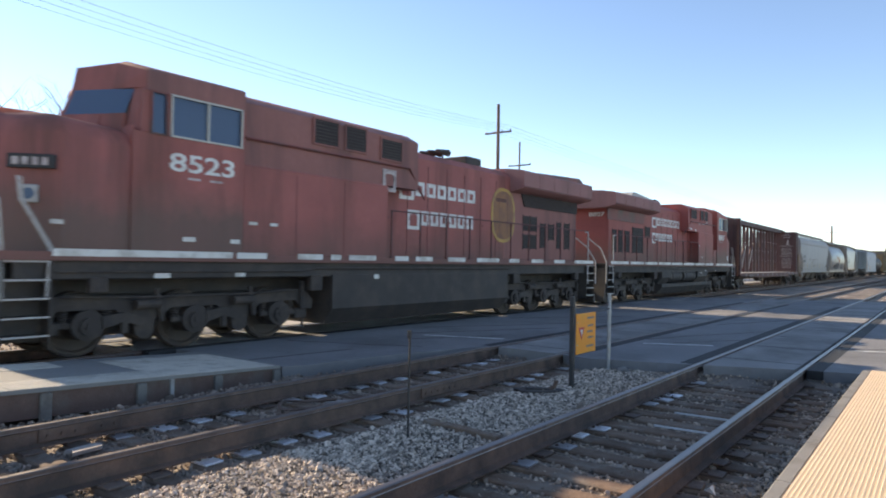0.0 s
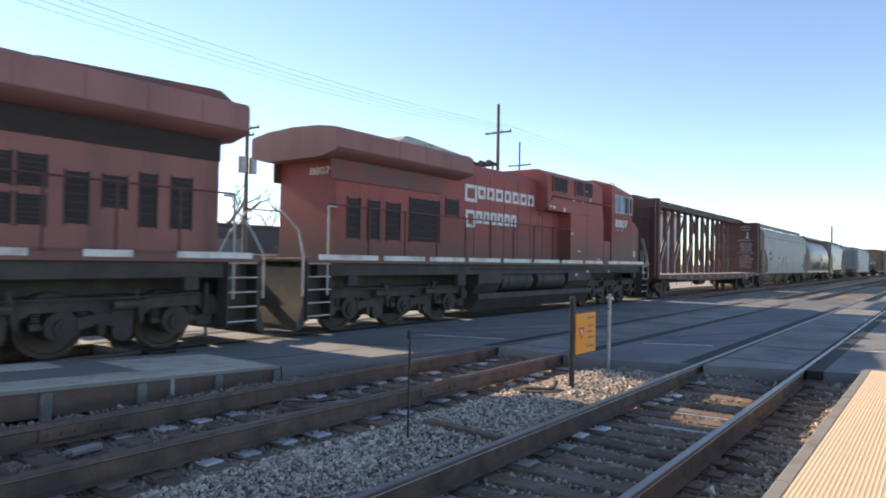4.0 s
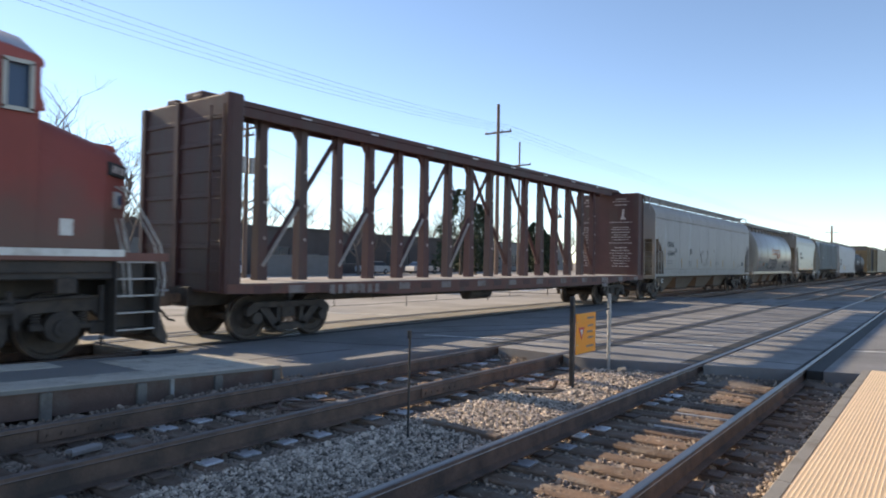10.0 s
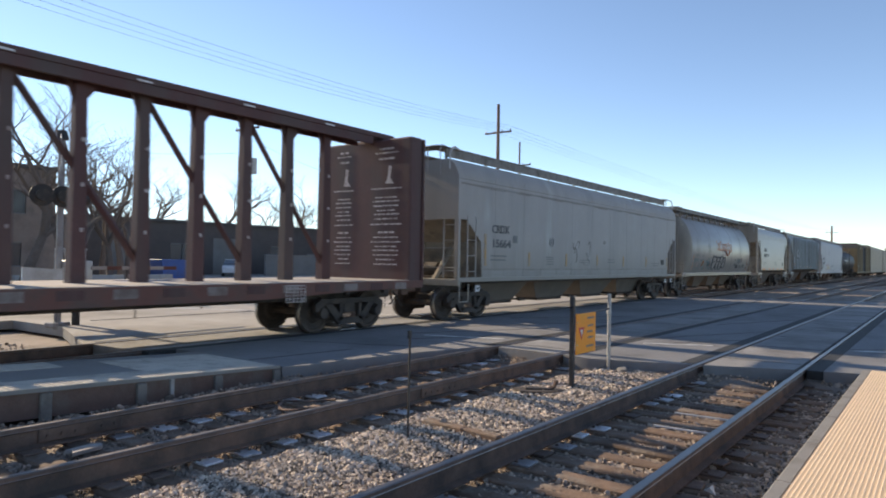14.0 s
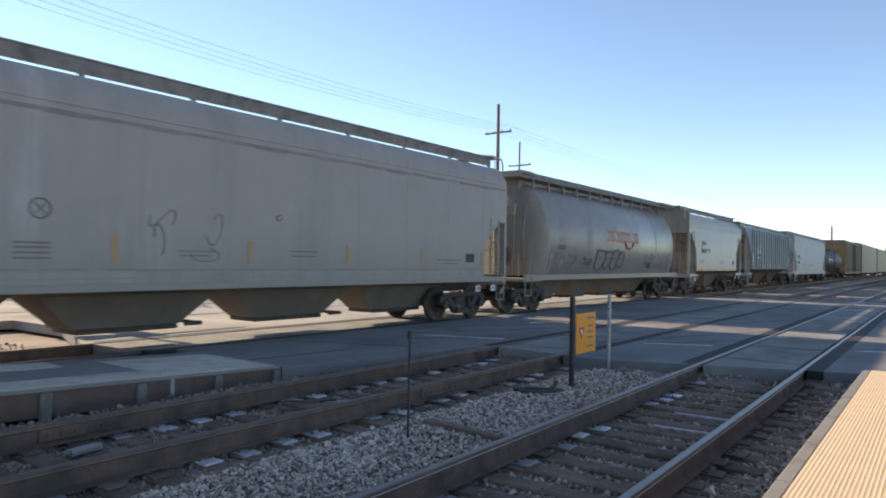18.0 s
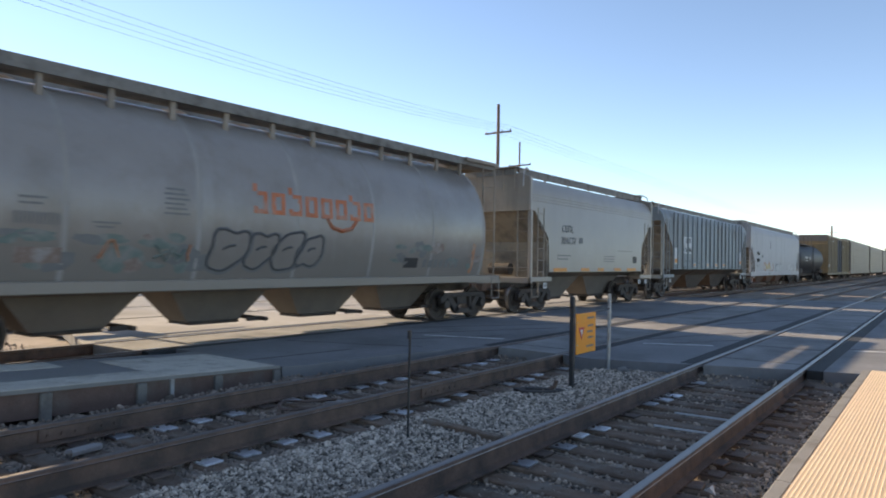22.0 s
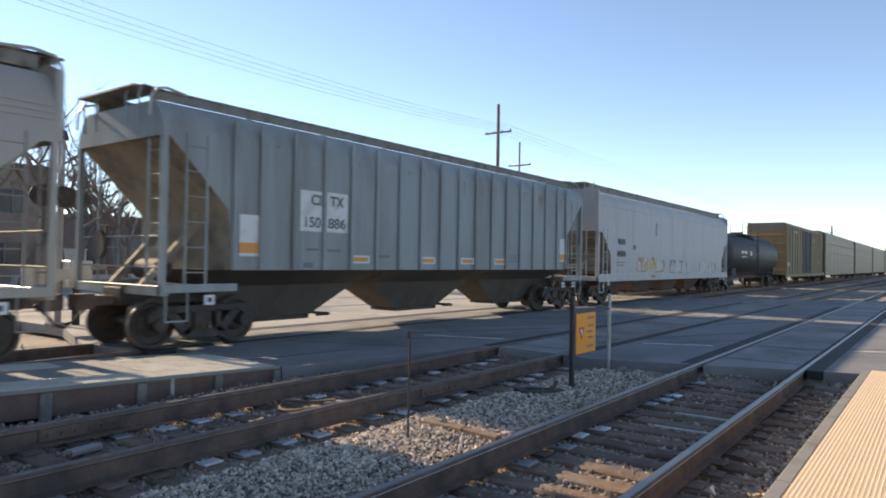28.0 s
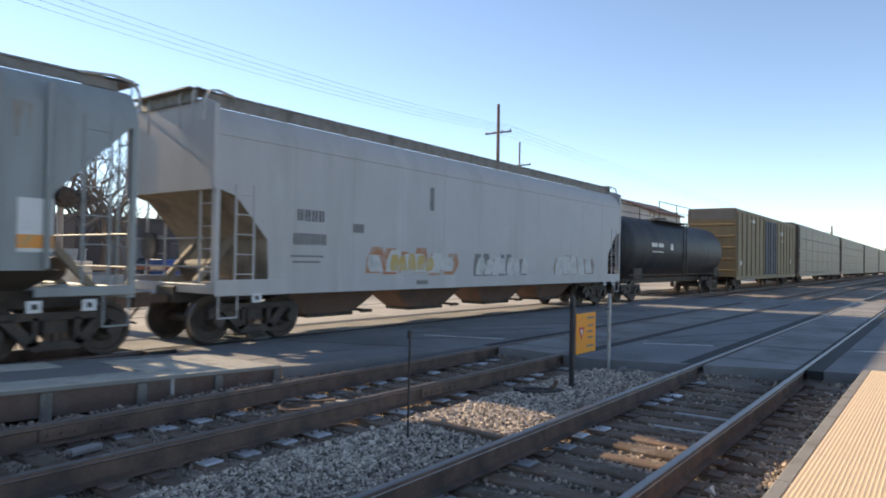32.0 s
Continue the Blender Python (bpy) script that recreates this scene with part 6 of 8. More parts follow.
def build_boxcar():
    b = train_thing("boxcar", "tan ribbed boxcar with ochre ends and dark doors", "boxcar", 177.65)
    ln, top = 21.6, 5.45
    m = Mesh()
    m.extr([(-1.55, 0.95), (1.55, 0.95), (1.55, top - 0.08), (1.4, top), (-1.4, top), (-1.55, top - 0.08)], "x", 0.1, ln - 0.1)
    m.m[-1] = m.m[-2] = 1
    body = part("body", m, [M_BOXSIDE, M_OCHRE], b)
    for x, d in ((0.1, -1), (ln - 0.1, 1)):
        m = Mesh()
        m.box(x, x + d * 0.03, -1.5, 1.5, top - 0.75, top - 0.06, 0.005)
        part("end_panel", m, M_RACK, body, "silver band across the end")
    for k in range(17):
        x = 0.35 + (ln - 0.7) * k / 16
        if 8.6 < x < 13: continue
        for s in (-1, 1):
            m = Mesh()
            m.box(x - 0.07, x + 0.07, s * 1.55, s * 1.62, 1.0, top - 0.25, 0.02)
            part("rib", m, M_BOXSIDE, body)
    for k in range(5):
        z = 1.3 + 0.75 * k
        m = Mesh()
        m.box(0.0, 0.12, -1.45, 1.45, z, z + 0.12, 0.02)
        part("end_corrugation", m, M_OCHRE, body)
    for s in (-1, 1):
        for x0, x1 in ((8.8, 10.7), (10.8, 12.7)):
            m = Mesh()
            m.box(x0, x1, s * 1.57, s * 1.64, 1.05, top - 0.35, 0.02)
            door = part("door", m, M_BOXDOOR, b, "dark blue-grey plug door")
            m = Mesh()
            for q in (0.3, 0.7):
                x = x0 + (x1 - x0) * q
                m.cyl((x, s * 1.67, 1.1), (x, s * 1.67, top - 0.4), 0.03, 6)
            part("lock_bar", m, M_DARKSTEEL, door)
        m = Mesh()
        m.box(0.1, ln - 0.1, s * 1.5, s * 1.58, 0.75, 0.98, 0.02)
        part("side_sill", m, M_BOXSIDE, b)
    bars(b, [(1.2, 1.6, 1.7, 2.0), (4.0, 5.4, 4.7, 4.9), (14.5, 15.6, 4.2, 4.5), (14.6, 15.8, 3.7, 3.75), (18.6, 19.3, 1.9, 2.3)], M_WHITE, -1.556, "small pale marks")
    m = Mesh()
    m.box(0, ln, -0.35, 0.35, 0.7, 1.0, 0.02)
    part("centre_sill", m, M_DARKSTEEL, b)
    for x in (2.3, ln - 2.3):
        freight_truck(b, x)
    couplers(b, ln)


build_boxcar()


def build_autoracks():
    for k in range(4):
        x0, ln, top = 201.5 + 32.3 * k, 30.6, 5.85
        a = train_thing("autorack_car", "silver-grey enclosed autorack car with panelled sides", "autorack car", x0, group="autoracks of the train")
        m = Mesh()
        m.extr([(-1.45, 1.1), (1.45, 1.1), (1.45, top - 0.3), (0.9, top), (-0.9, top), (-1.45, top - 0.3)], "x", 0.2, ln - 0.2)
        part("core", m, M_RACK, a)
        for s in (-1, 1):
            for r in range(4):
                z = 1.15 + 1.06 * r
                for c in range(8):
                    x = 0.3 + (ln - 0.6) * c / 8
                    m = Mesh()
                    m.box(x + 0.05, x + (ln - 0.6) / 8 - 0.05, s * 1.45, s * 1.53, z + 0.04, z + 1.0, 0.02)
                    part("side_panel", m, M_RACK, a)
            m = Mesh()
            m.box(0, ln, s * 1.4, s * 1.55, 0.75, 1.1, 0.02)
            part("side_sill", m, M_RACK, a)
        m = Mesh()
        m.box(0.05, 0.2, -1.4, 1.4, 1.1, top - 0.3, 0.02)
        part("end_door", m, M_DARKSTEEL, a)
        m = Mesh()
        m.box(ln - 0.2, ln - 0.05, -1.4, 1.4, 1.1, top - 0.3, 0.02)
        part("end_door", m, M_DARKSTEEL, a)
        for x in (3.0, ln - 3.0):
            freight_truck(a, x)
        couplers(a, ln)


build_autoracks()


# ---- diesel locomotives ----
def loco_gear():
    """A three-axle truck frame: a dropped beam that arches over the axle boxes, with radius arms, coil springs, dampers and brake rigging."""
    sf = Mesh()
    top = [(-2.9, 0.78), (-2.72, 0.98), (-2.3, 1.05), (-1.55, 1.0), (-1.2, 0.9), (-0.8, 0.9), (-0.4, 1.0), (0.4, 1.0), (0.8, 0.9), (1.2, 0.9), (1.55, 1.0), (2.3, 1.05), (2.72, 0.98), (2.9, 0.78)]
    low = [(2.86, 0.6), (2.6, 0.62), (2.4, 0.8), (1.5, 0.78), (1.3, 0.62), (0.7, 0.62), (0.45, 0.78), (-0.45, 0.78), (-0.7, 0.62), (-1.3, 0.62), (-1.5, 0.78), (-2.4, 0.8), (-2.6, 0.62), (-2.86, 0.6)]
    sf.extr(top + low, "y", -0.1, 0.08)
    for x in (-1.95, 0, 1.95):
        sf.extr([(x + 0.27 * math.cos(a), 0.55 + 0.25 * math.sin(a)) for a in [k * math.pi / 8 for k in range(16)]], "y", -0.15, 0.06)
        sf.cyl((x, -0.2, 0.53), (x, -0.1, 0.53), 0.15, 14)
        sf.cyl((x, -0.22, 0.53), (x, -0.19, 0.53), 0.07, 10)
        for d in (-1, 1):
            for k in range(5):
                sf.cyl((x + d * 0.36, -0.02, 0.6 + 0.045 * k), (x + d * 0.36, -0.02, 0.627 + 0.045 * k), 0.085, 8)
            sf.box(x + d * 0.36 - 0.1, x + d * 0.36 + 0.1, -0.11, 0.06, 0.5, 0.6, 0.02)
        arm = [(x + 0.2, 0.68), (x + 0.62, 0.74), (x + 0.98, 0.62), (x + 1.02, 0.5), (x + 0.88, 0.48), (x + 0.6, 0.58), (x + 0.22, 0.48)]
        if x < 1:
            sf.extr(arm, "y", -0.17, -0.08)
    for x in (-0.98, 0.98):
        sf.extr([(x - 0.24, 0.9), (x + 0.24, 0.9), (x + 0.16, 0.34), (x + 0.05, 0.26), (x - 0.05, 0.26), (x - 0.16, 0.34)], "y", -0.12, 0.06)
        sf.cyl((x - 0.22, -0.2, 0.86), (x + 0.22, -0.2, 0.86), 0.085, 10)
        sf.cyl((x + 0.3, -0.17, 0.55), (x + 0.18, -0.17, 1.12), 0.05, 8)
        sf.box(x - 0.42, x - 0.3, -0.16, -0.08, 0.36, 0.6, 0.02)
    for x in (-2.55, 2.55):
        sf.cyl((x, -0.14, 0.62), (x, -0.14, 1.2), 0.055, 8)
        sf.box(x - 0.16, x + 0.16, -0.14, 0.06, 0.4, 0.62, 0.03)
        sf.tube([(x, -0.16, 0.4), (x, -0.16, 0.22)], 0.03, 6)
    sf.tube([(-2.4, -0.18, 1.02), (-1.0, -0.2, 0.98), (1.0, -0.2, 0.98), (2.4, -0.18, 1.02)], 0.022, 6)
    fr = Mesh()
    fr.box(-2.6, 2.6, -0.62, 0.62, 0.3, 1.0, 0.04)
    fr.cyl((0, 0, 0.9), (0, 0, 1.35), 0.35, 16)
    GEAR["loco_frame"], GEAR["loco_truck"], GEAR["loco_wheelset"] = sf.data("side_frame", M_DARKSTEEL), fr.data("truck", M_BLACK), wheelset_mesh(0.533)


loco_gear()


def stanchions(lo, name, pts, y, z0, z1, mt):
    """A walkway railing: top bar and uprights."""
    m = Mesh()
    m.tube([(pts[0], y, z1), (pts[-1], y, z1)], 0.02, 6)
    rail = part(name, m, mt, lo)
    for x in pts:
        m = Mesh()
        m.box(x - 0.016, x + 0.016, y - 0.016, y + 0.016, z0, z1)
        m.box(x - 0.04, x + 0.04, y - 0.03, y + 0.03, z0, z0 + 0.06)
        part("stanchion", m, mt, rail)


def locomotive(label, x0, turned, red, number, spec):
    lo = train_thing("diesel_locomotive", label, "locomotive", x0, turned, "locomotives of the train")
    ln = 21.8
    turn = 1 if turned else -1
    # frame, walkway and sill stripe
    m = Mesh()
    m.box(0.55, ln - 0.55, -1.5, 1.5, 1.62, 1.7, 0.01)
    part("walkway", m, M_BLACK, lo)
    m = Mesh()
    m.box(0.9, ln - 0.9, -0.6, 0.6, 1.0, 1.64, 0.02)
    part("centre_frame", m, M_BLACK, lo)
    m = Mesh()
    m.box(1.0, ln - 1.0, -1.42, 1.42, 1.3, 1.62, 0.02)
    part("underframe", m, M_BLACK, lo)
    for s in (-1, 1):
        m = Mesh()
        m.box(0.6, ln - 0.6, s * 1.47, s * 1.53, 1.6, 1.74, 0.008)
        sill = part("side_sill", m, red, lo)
        for a, b in spec["stripes"]:
            m = Mesh()
            m.box(a, b, s * 1.53, s * 1.537, 1.67, 1.785)
            part("sill_stripe", m, M_STRIPE, sill, "dirty white stripe")
    # nose and cab
    m = Mesh()
    nose = lambda x, w, zt: [(x, -w, 1.7), (x, -w, zt - 0.42), (x, -w + 0.12, zt - 0.2), (x, -w + 0.4, zt - 0.06), (x, -0.4, zt + 0.04), (x, 0.4, zt + 0.04),
                             (x, w - 0.4, zt - 0.06), (x, w - 0.12, zt - 0.2), (x, w, zt - 0.42), (x, w, 1.7)]
    m.loft([nose(1.0, 0.72, spec["nose"] - 0.1), nose(1.06, 0.8, spec["nose"] - 0.02), nose(1.68, 1.38, spec["nose"]), nose(2.72, 1.45, 3.9), nose(2.9, 1.45, 3.9)])
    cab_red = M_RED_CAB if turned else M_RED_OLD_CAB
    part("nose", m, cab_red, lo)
    # cab walls with a window band cut through the sides
    zl, zh = 3.8, 4.5
    wa, wb = spec["window"]
    sa, sb = spec["quarter"]
    roof = lambda x, zt, ev: [(x, -1.5, zh), (x, -1.5, ev - 0.1), (x, -1.48, ev - 0.04), (x, -1.42, ev), (x, -0.72, zt + 0.13), (x, 0.72, zt + 0.13), (x, 1.42, ev), (x, 1.48, ev - 0.04),
                              (x, 1.5, ev - 0.1), (x, 1.5, zh)]
    m = Mesh()
    m.box(4.9, 4.95, -1.44, 1.44, 1.7, 4.5)
    c = part("cab", m, red, lo)
    m = Mesh()
    m.box(2.72, 2.78, -1.44, 1.44, 1.7, 3.88)
    part("cab_front", m, cab_red, c)
    for s in (-1, 1):
        m = Mesh()
        m.box(2.72, 4.95, s * 1.44, s * 1.5, 1.7, zl, 0.01)
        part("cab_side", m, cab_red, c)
        for a, b in ((2.72 if turned else 2.86, sa), (sb, wa), (wb, 4.95)):
            m = Mesh()
            m.box(a, b, s * 1.44, s * 1.5, zl, zh)
            part("window_pillar", m, red, c)
    def prow(y, z):
        """Where the V-shaped cab front stands, y across and z up."""
        return min(2.99, 2.22 + 0.47 * abs(y) + 0.38 * (max(z, 3.9) - 4.12) - (0.2 * (z - 4.6) if z > 4.6 else 0.0))
    def prow_wall(mesh, y0, y1, z0, z1, z2=None, thick=0.05):
        """A leaning piece of that front; z1 and z2 are its top at y0 and y1."""
        z2 = z1 if z2 is None else z2
        face = [(prow(y0, z0), y0, z0), (prow(y1, z0), y1, z0), (prow(y1, z2), y1, z2), (prow(y0, z1), y0, z1)]
        mesh.add(face + [(x + thick, y, z) for x, y, z in face], [(0, 1, 2, 3), (7, 6, 5, 4), (0, 4, 5, 1), (1, 5, 6, 2), (2, 6, 7, 3), (3, 7, 4, 0)])
    if turned:
        for y0, y1 in ((-1.44, -1.34), (-0.035, 0.035), (1.34, 1.44)):
            m = Mesh()
            m.add([(2.62, y0, 3.86), (2.62, y1, 3.86), (2.8, y1, 4.52), (2.8, y0, 4.52), (2.72, y0, 3.86), (2.72, y1, 3.86), (2.9, y1, 4.52), (2.9, y0, 4.52)],
                  [(0, 1, 2, 3), (4, 5, 6, 7), (0, 1, 5, 4), (1, 2, 6, 5), (2, 3, 7, 6), (3, 0, 4, 7)])
            part("window_pillar", m, red, c)
    else:
        for s in (-1, 1):
            for y0, y1, z0, z1, z2, name in ((0.0, 0.72, 3.85, 4.12, 4.12, "cab_front"), (0.72, 1.13, 3.5, 4.12, 4.12, "cab_front"), (0.0, 0.72, 4.58, 5.0, 5.06, "cab_brow"), (0.72, 1.42, 4.58, 5.06, 4.86, "cab_brow"),
                                             (0.0, 0.06, 4.12, 4.58, 4.58, "window_pillar"), (1.13, 1.45, 3.4, 4.58, 4.58, "window_pillar")):
                m = Mesh()
                prow_wall(m, s * y0, s * y1, z0, z1, z2)
                part(name, m, red, c)
            m = Mesh()
            line = [(0.0, 5.0), (0.72, 5.06), (1.42, 4.86)]
            back = [(0.0, 5.13), (0.72, 5.13), (1.42, 4.9)]
            m.add([(prow(y, z), s * y, z) for y, z in line] + [(3.02, s * y, z) for y, z in back], [(0, 1, 4, 3), (1, 2, 5, 4)])
            part("cab_roof", m, M_RED_DUSTY, c)
    m = Mesh()
    fall = 0.16 if turned else 0.0
    m.loft(([roof(2.68, 4.88, 4.8 - fall), roof(2.74, 4.95, 4.84 - fall)] if turned else [roof(2.99, 5.0, 4.9), roof(3.04, 5.0, 4.9)]) + [roof(3.1, 5.0, 4.9 - fall), roof(4.3, 5.0, 4.92 - fall * 0.2), roof(4.95, 5.0, 4.92)])
    for k in range(4):                # side slopes: one cab dusty red, the turned one pale with painted sky light
        m.m[k * 10 + 3] = m.m[k * 10 + 5] = 1
    part("cab_roof", m, [red if turned else M_RED_DUSTY, M_ROOF_PALE if turned else M_RED_DUSTY], c)
    if turned:
        m = Mesh()
        m.tube([(3.5, 1.0, 5.02), (3.5, 1.0, 5.1), (4.0, 1.0, 5.1), (4.0, 1.0, 5.02)], 0.016, 6)
        part("roof_grab", m, M_RAILING_DARK, c)
    m = Mesh()
    m.cyl((3.9, 0.1, 5.1), (3.9, 0.1, 5.2), 0.12, 12)
    m.cyl((3.9, 0.1, 5.2), (3.9, 0.1, 5.24), 0.09, 12)
    part("antenna_dome", m, M_RAILING, c)
    # Solid fill, added so that no sky shows through the cab windows.
    m = Mesh()
    m.box(3.0, 4.88, -1.38, 1.38, 1.7, 3.72)
    m.box(2.9 if turned else 3.06, 4.88, -1.4, 1.4, 3.7, 4.49, 0.05)
    part("cab_interior", m, M_TEAL, c)
    m = Mesh()
    m.box(2.85 if turned else 3.0, 4.9, -1.42, 1.42, 4.5, 4.54)
    part("cab_ceiling", m, M_TEAL, c)
    for s in (-1, 1):
        for a, b in ((wa, wb), (sa, sb)):
            m = Mesh()
            m.box(a, b, s * 1.455, s * 1.465, zl, zh)
            g = part("pane", m, M_GLASS, c, "cab window, reflected sky blue painted in")
            g.visible_shadow = False
            m = Mesh()
            for q0, q1, r0, r1 in ((a - 0.02, b + 0.02, zh - 0.01, zh + 0.025), (a - 0.02, b + 0.02, zl - 0.025, zl + 0.01), (a - 0.02, a + 0.02, zl, zh), (b - 0.02, b + 0.02, zl, zh)):
                m.box(q0, q1, s * 1.498, s * 1.52, r0, r1)
            if b - a > 0.8:
                m.box((a + b) / 2 - 0.025, (a + b) / 2 + 0.025, s * 1.498, s * 1.515, zl, zh)
            if turned or a == wa:
                part("window_frame", m, M_ALU, c, "pale metal window frame")
            else:
                part("window_frame", m, M_RED_ROOF, c, "dark red window frame")
        if turned:
            m = Mesh()                    # wind deflector that stands off the side by the quarter window
            for q0, q1, r0, r1 in ((sa - 0.03, sb + 0.03, zh - 0.03, zh + 0.03), (sa - 0.03, sb + 0.03, zl - 0.03, zl + 0.03), (sa - 0.03, sa + 0.03, zl, zh), (sb - 0.03, sb + 0.03, zl, zh)):
                m.box(q0, q1, s * 1.525, s * 1.56, r0, r1)
            part("wind_deflector", m, M_ALU, c, "pale framed wind deflector")
        part("road_number", lettering(number, 0.44, 1.34), None, c, at=pose(*(spec["num"] if s < 0 else spec["num_far"]), 0, 0, 0 if s < 0 else 180)).data.materials.append(M_WHITE)
        for q in (3.75, 4.2):
            m = Mesh()
            m.box(q, q + 0.25, s * 1.5, s * 1.506, 3.06, 3.1)
            part("text_bar", m, M_STENCIL, c)
    for y0, y1 in ((-1.33, -0.04), (0.04, 1.33)):
        m = Mesh()
        if turned:
            m.add([(2.65, y0, 3.87), (2.65, y1, 3.87), (2.83, y1, 4.51), (2.83, y0, 4.51)], [(0, 1, 2, 3)])
        else:
            prow_wall(m, math.copysign(0.06, y0 + y1), math.copysign(1.13, y0 + y1), 4.12, 4.58, thick=0.012)
        part("windshield", m, M_GLASS, c, "windshield, reflected sky blue painted in").visible_shadow = False
    # nose fittings
    for y0, y1 in ((-1.12, -0.48), (0.48, 1.12)):
        m = Mesh()
        m.box(-0.34, 0.34, -0.04, 0.03, -0.11, 0.11, 0.01)
        side = 1 if y0 > 0 else -1
        nb = part("number_board", m, M_INK, lo, "black number board on the nose", at=pose(1.35, side * 1.1, 3.12, 0, 0, -43 if side < 0 else 223))
        for k in range(4):
            m = Mesh()
            m.box(-0.27 + 0.14 * k, -0.18 + 0.14 * k, -0.045, -0.039, -0.06, 0.06)
            part("text_bar", m, M_STENCIL, nb)
    for s in (-1, 1):
        m = Mesh()
        m.box(-0.13, 0.13, -0.05, 0.03, -0.14, 0.14, 0.02)
        lamp = part("ditch_light_box", m, M_RAILING, lo, at=pose(1.33, s * 1.08, 2.62, 0, 0, -43 if s < 0 else 223))
        m = Mesh()
        m.cyl((0, -0.06, 0), (0, -0.05, 0), 0.09, 12)
        part("lens", m, M_GLASS, lamp)
        # steps and their rails
        for x in (0.84, ln - 1.3):
            m = Mesh()
            m.box(x - 0.03, x + 0.68, s * 1.17, s * 1.2, 0.36, 1.66)
            well = part("step_well", m, M_BLACK, lo, "black step well")
            for q in (x - 0.03, x + 0.65):
                m = Mesh()
                m.box(q, q + 0.03, s * 1.2, s * 1.5, 0.36, 1.66)
                part("step_side", m, M_BLACK, well)
            for k in range(5):
                z = 0.45 + 0.28 * k
                m = Mesh()
                m.box(x, x + 0.65, s * 1.2, s * 1.5, z, z + 0.03)
                m.m[3 if s > 0 else 2] = 1
                part("step", m, [M_BLACK, M_RAILING], well, "step with a pale worn edge")
        m = Mesh()
        for rail in spec["front_rails"]:
            m.tube([(x, s * 1.5, z) for x, z in rail], 0.02, 8)
            m.tube([(x + 0.07, s * 1.44, z) for x, z in rail], 0.016, 6)
        part("step_handrail", m, M_RAILING, lo, "grey bent handrail")
        m = Mesh()
        m.tube([(ln - 1.2, s * 1.5, 0.9), (ln - 1.2, s * 1.5, 2.85), (ln - 1.45, s * 1.5, 2.85)], 0.024, 8)
        m.tube([(ln - 0.5, s * 1.5, 0.9), (ln - 0.5, s * 1.5, 1.75), (ln - 0.62, s * 1.2, 2.3), (ln - 0.62, s * 0.6, 2.75)], 0.024, 8)
        part("step_handrail", m, M_RAILING, lo, "grey bent handrail")
    for x, d in ((0.76, -1), (ln - 0.6, 1)):
        m = Mesh()
        m.extr([(x, 1.5), (x, 0.3), (x + d * 0.18, 0.16), (x + d * 0.2, 0.3), (x + d * 0.05, 0.7), (x + d * 0.05, 1.5)], "y", -1.45, 1.45)
        part("pilot_plate", m, M_BLACK, lo)
    # body behind the cab
    m = Mesh()
    m.box(4.95 + spec["recess"], spec["wide_end"], -1.46, 1.46, 1.7, 3.5, 0.03)
    if spec["recess"]:
        r = Mesh()
        r.box(4.9, 4.97 + spec["recess"], -0.62, 0.62, 1.7, 4.6, 0.03)
        part("recess_wall", r, red, lo)
        r = Mesh()
        r.box(4.96, 4.94 + spec["recess"], -1.46, 1.46, 1.7, 2.58, 0.03)
        part("recess_locker", r, red, lo)
    wide = part("equipment_cabinet", m, red, lo)
    for x in spec["door_lines"]:
        for s in (-1, 1):
            m = Mesh()
            m.box(x - 0.008, x + 0.008, s * 1.458, s * 1.466, 1.8, 3.44)
            part("door_seam", m, M_RED_ROOF, wide)
    m = Mesh()
    m.extr([(-1.42, 3.5), (1.42, 3.5), (1.38, 4.72), (1.0, 4.94), (-1.0, 4.94), (-1.38, 4.72)], "x", 4.95 + spec["recess"], spec["upper_end"])
    up = part("upper_cabinet", m, [red if spec["pale_top"] else M_RED_DUSTY], lo)
    for a, b, z0, z1 in spec["grilles"]:
        for s in (-1, 1):
            m = Mesh()
            m.box(a, b, s * 1.40, s * 1.425, z0, z1)
            gr = part("grille", m, M_GRILLE, up, "black intake grille")
            m = Mesh()
            for k in range(7):
                z = z0 + (z1 - z0) * (k + 0.5) / 7
                m.box(a + 0.02, b - 0.02, s * 1.424, s * 1.434, z - 0.012, z + 0.012)
            part("louvre", m, M_BLACK, gr)
            m = Mesh()
            for q0, q1, r0, r1 in ((a - 0.04, a, z0 - 0.04, z1 + 0.04), (b, b + 0.04, z0 - 0.04, z1 + 0.04), (a, b, z1, z1 + 0.04), (a, b, z0 - 0.04, z0)):
                m.box(q0, q1, s * 1.4, s * 1.438, r0, r1)
            part("grille_frame", m, red if spec["pale_top"] else M_RED_DUSTY, gr)
    for s in (-1, 1):
        m = Mesh()
        m.tube([(5.0, s * 1.44, 4.02), (spec["upper_end"] - 0.4, s * 1.44, 4.02), (spec["upper_end"] + 0.4, s * 1.3, 3.3)], 0.03, 6)
        part("conduit", m, M_RED_ROOF, up)
    m = Mesh()
    m.extr([(-0.98, 1.7), (0.98, 1.7), (0.98, 4.44), (0.75, 4.64), (-0.75, 4.64), (-0.98, 4.44)], "x", spec["wide_end"], spec["rear"])
    hood = part("long_hood", m, red, lo)
    if not spec["pale_top"]:
        for s in (-1, 1):
            m = Mesh()
            m.box(spec["rad"][0] - 0.4, spec["rear"] - 0.02, s * 0.978, s * 0.986, 1.8, 4.0)
            part("dusty_panel", m, M_RED_DUSTY, hood, "faded dusty door panels")
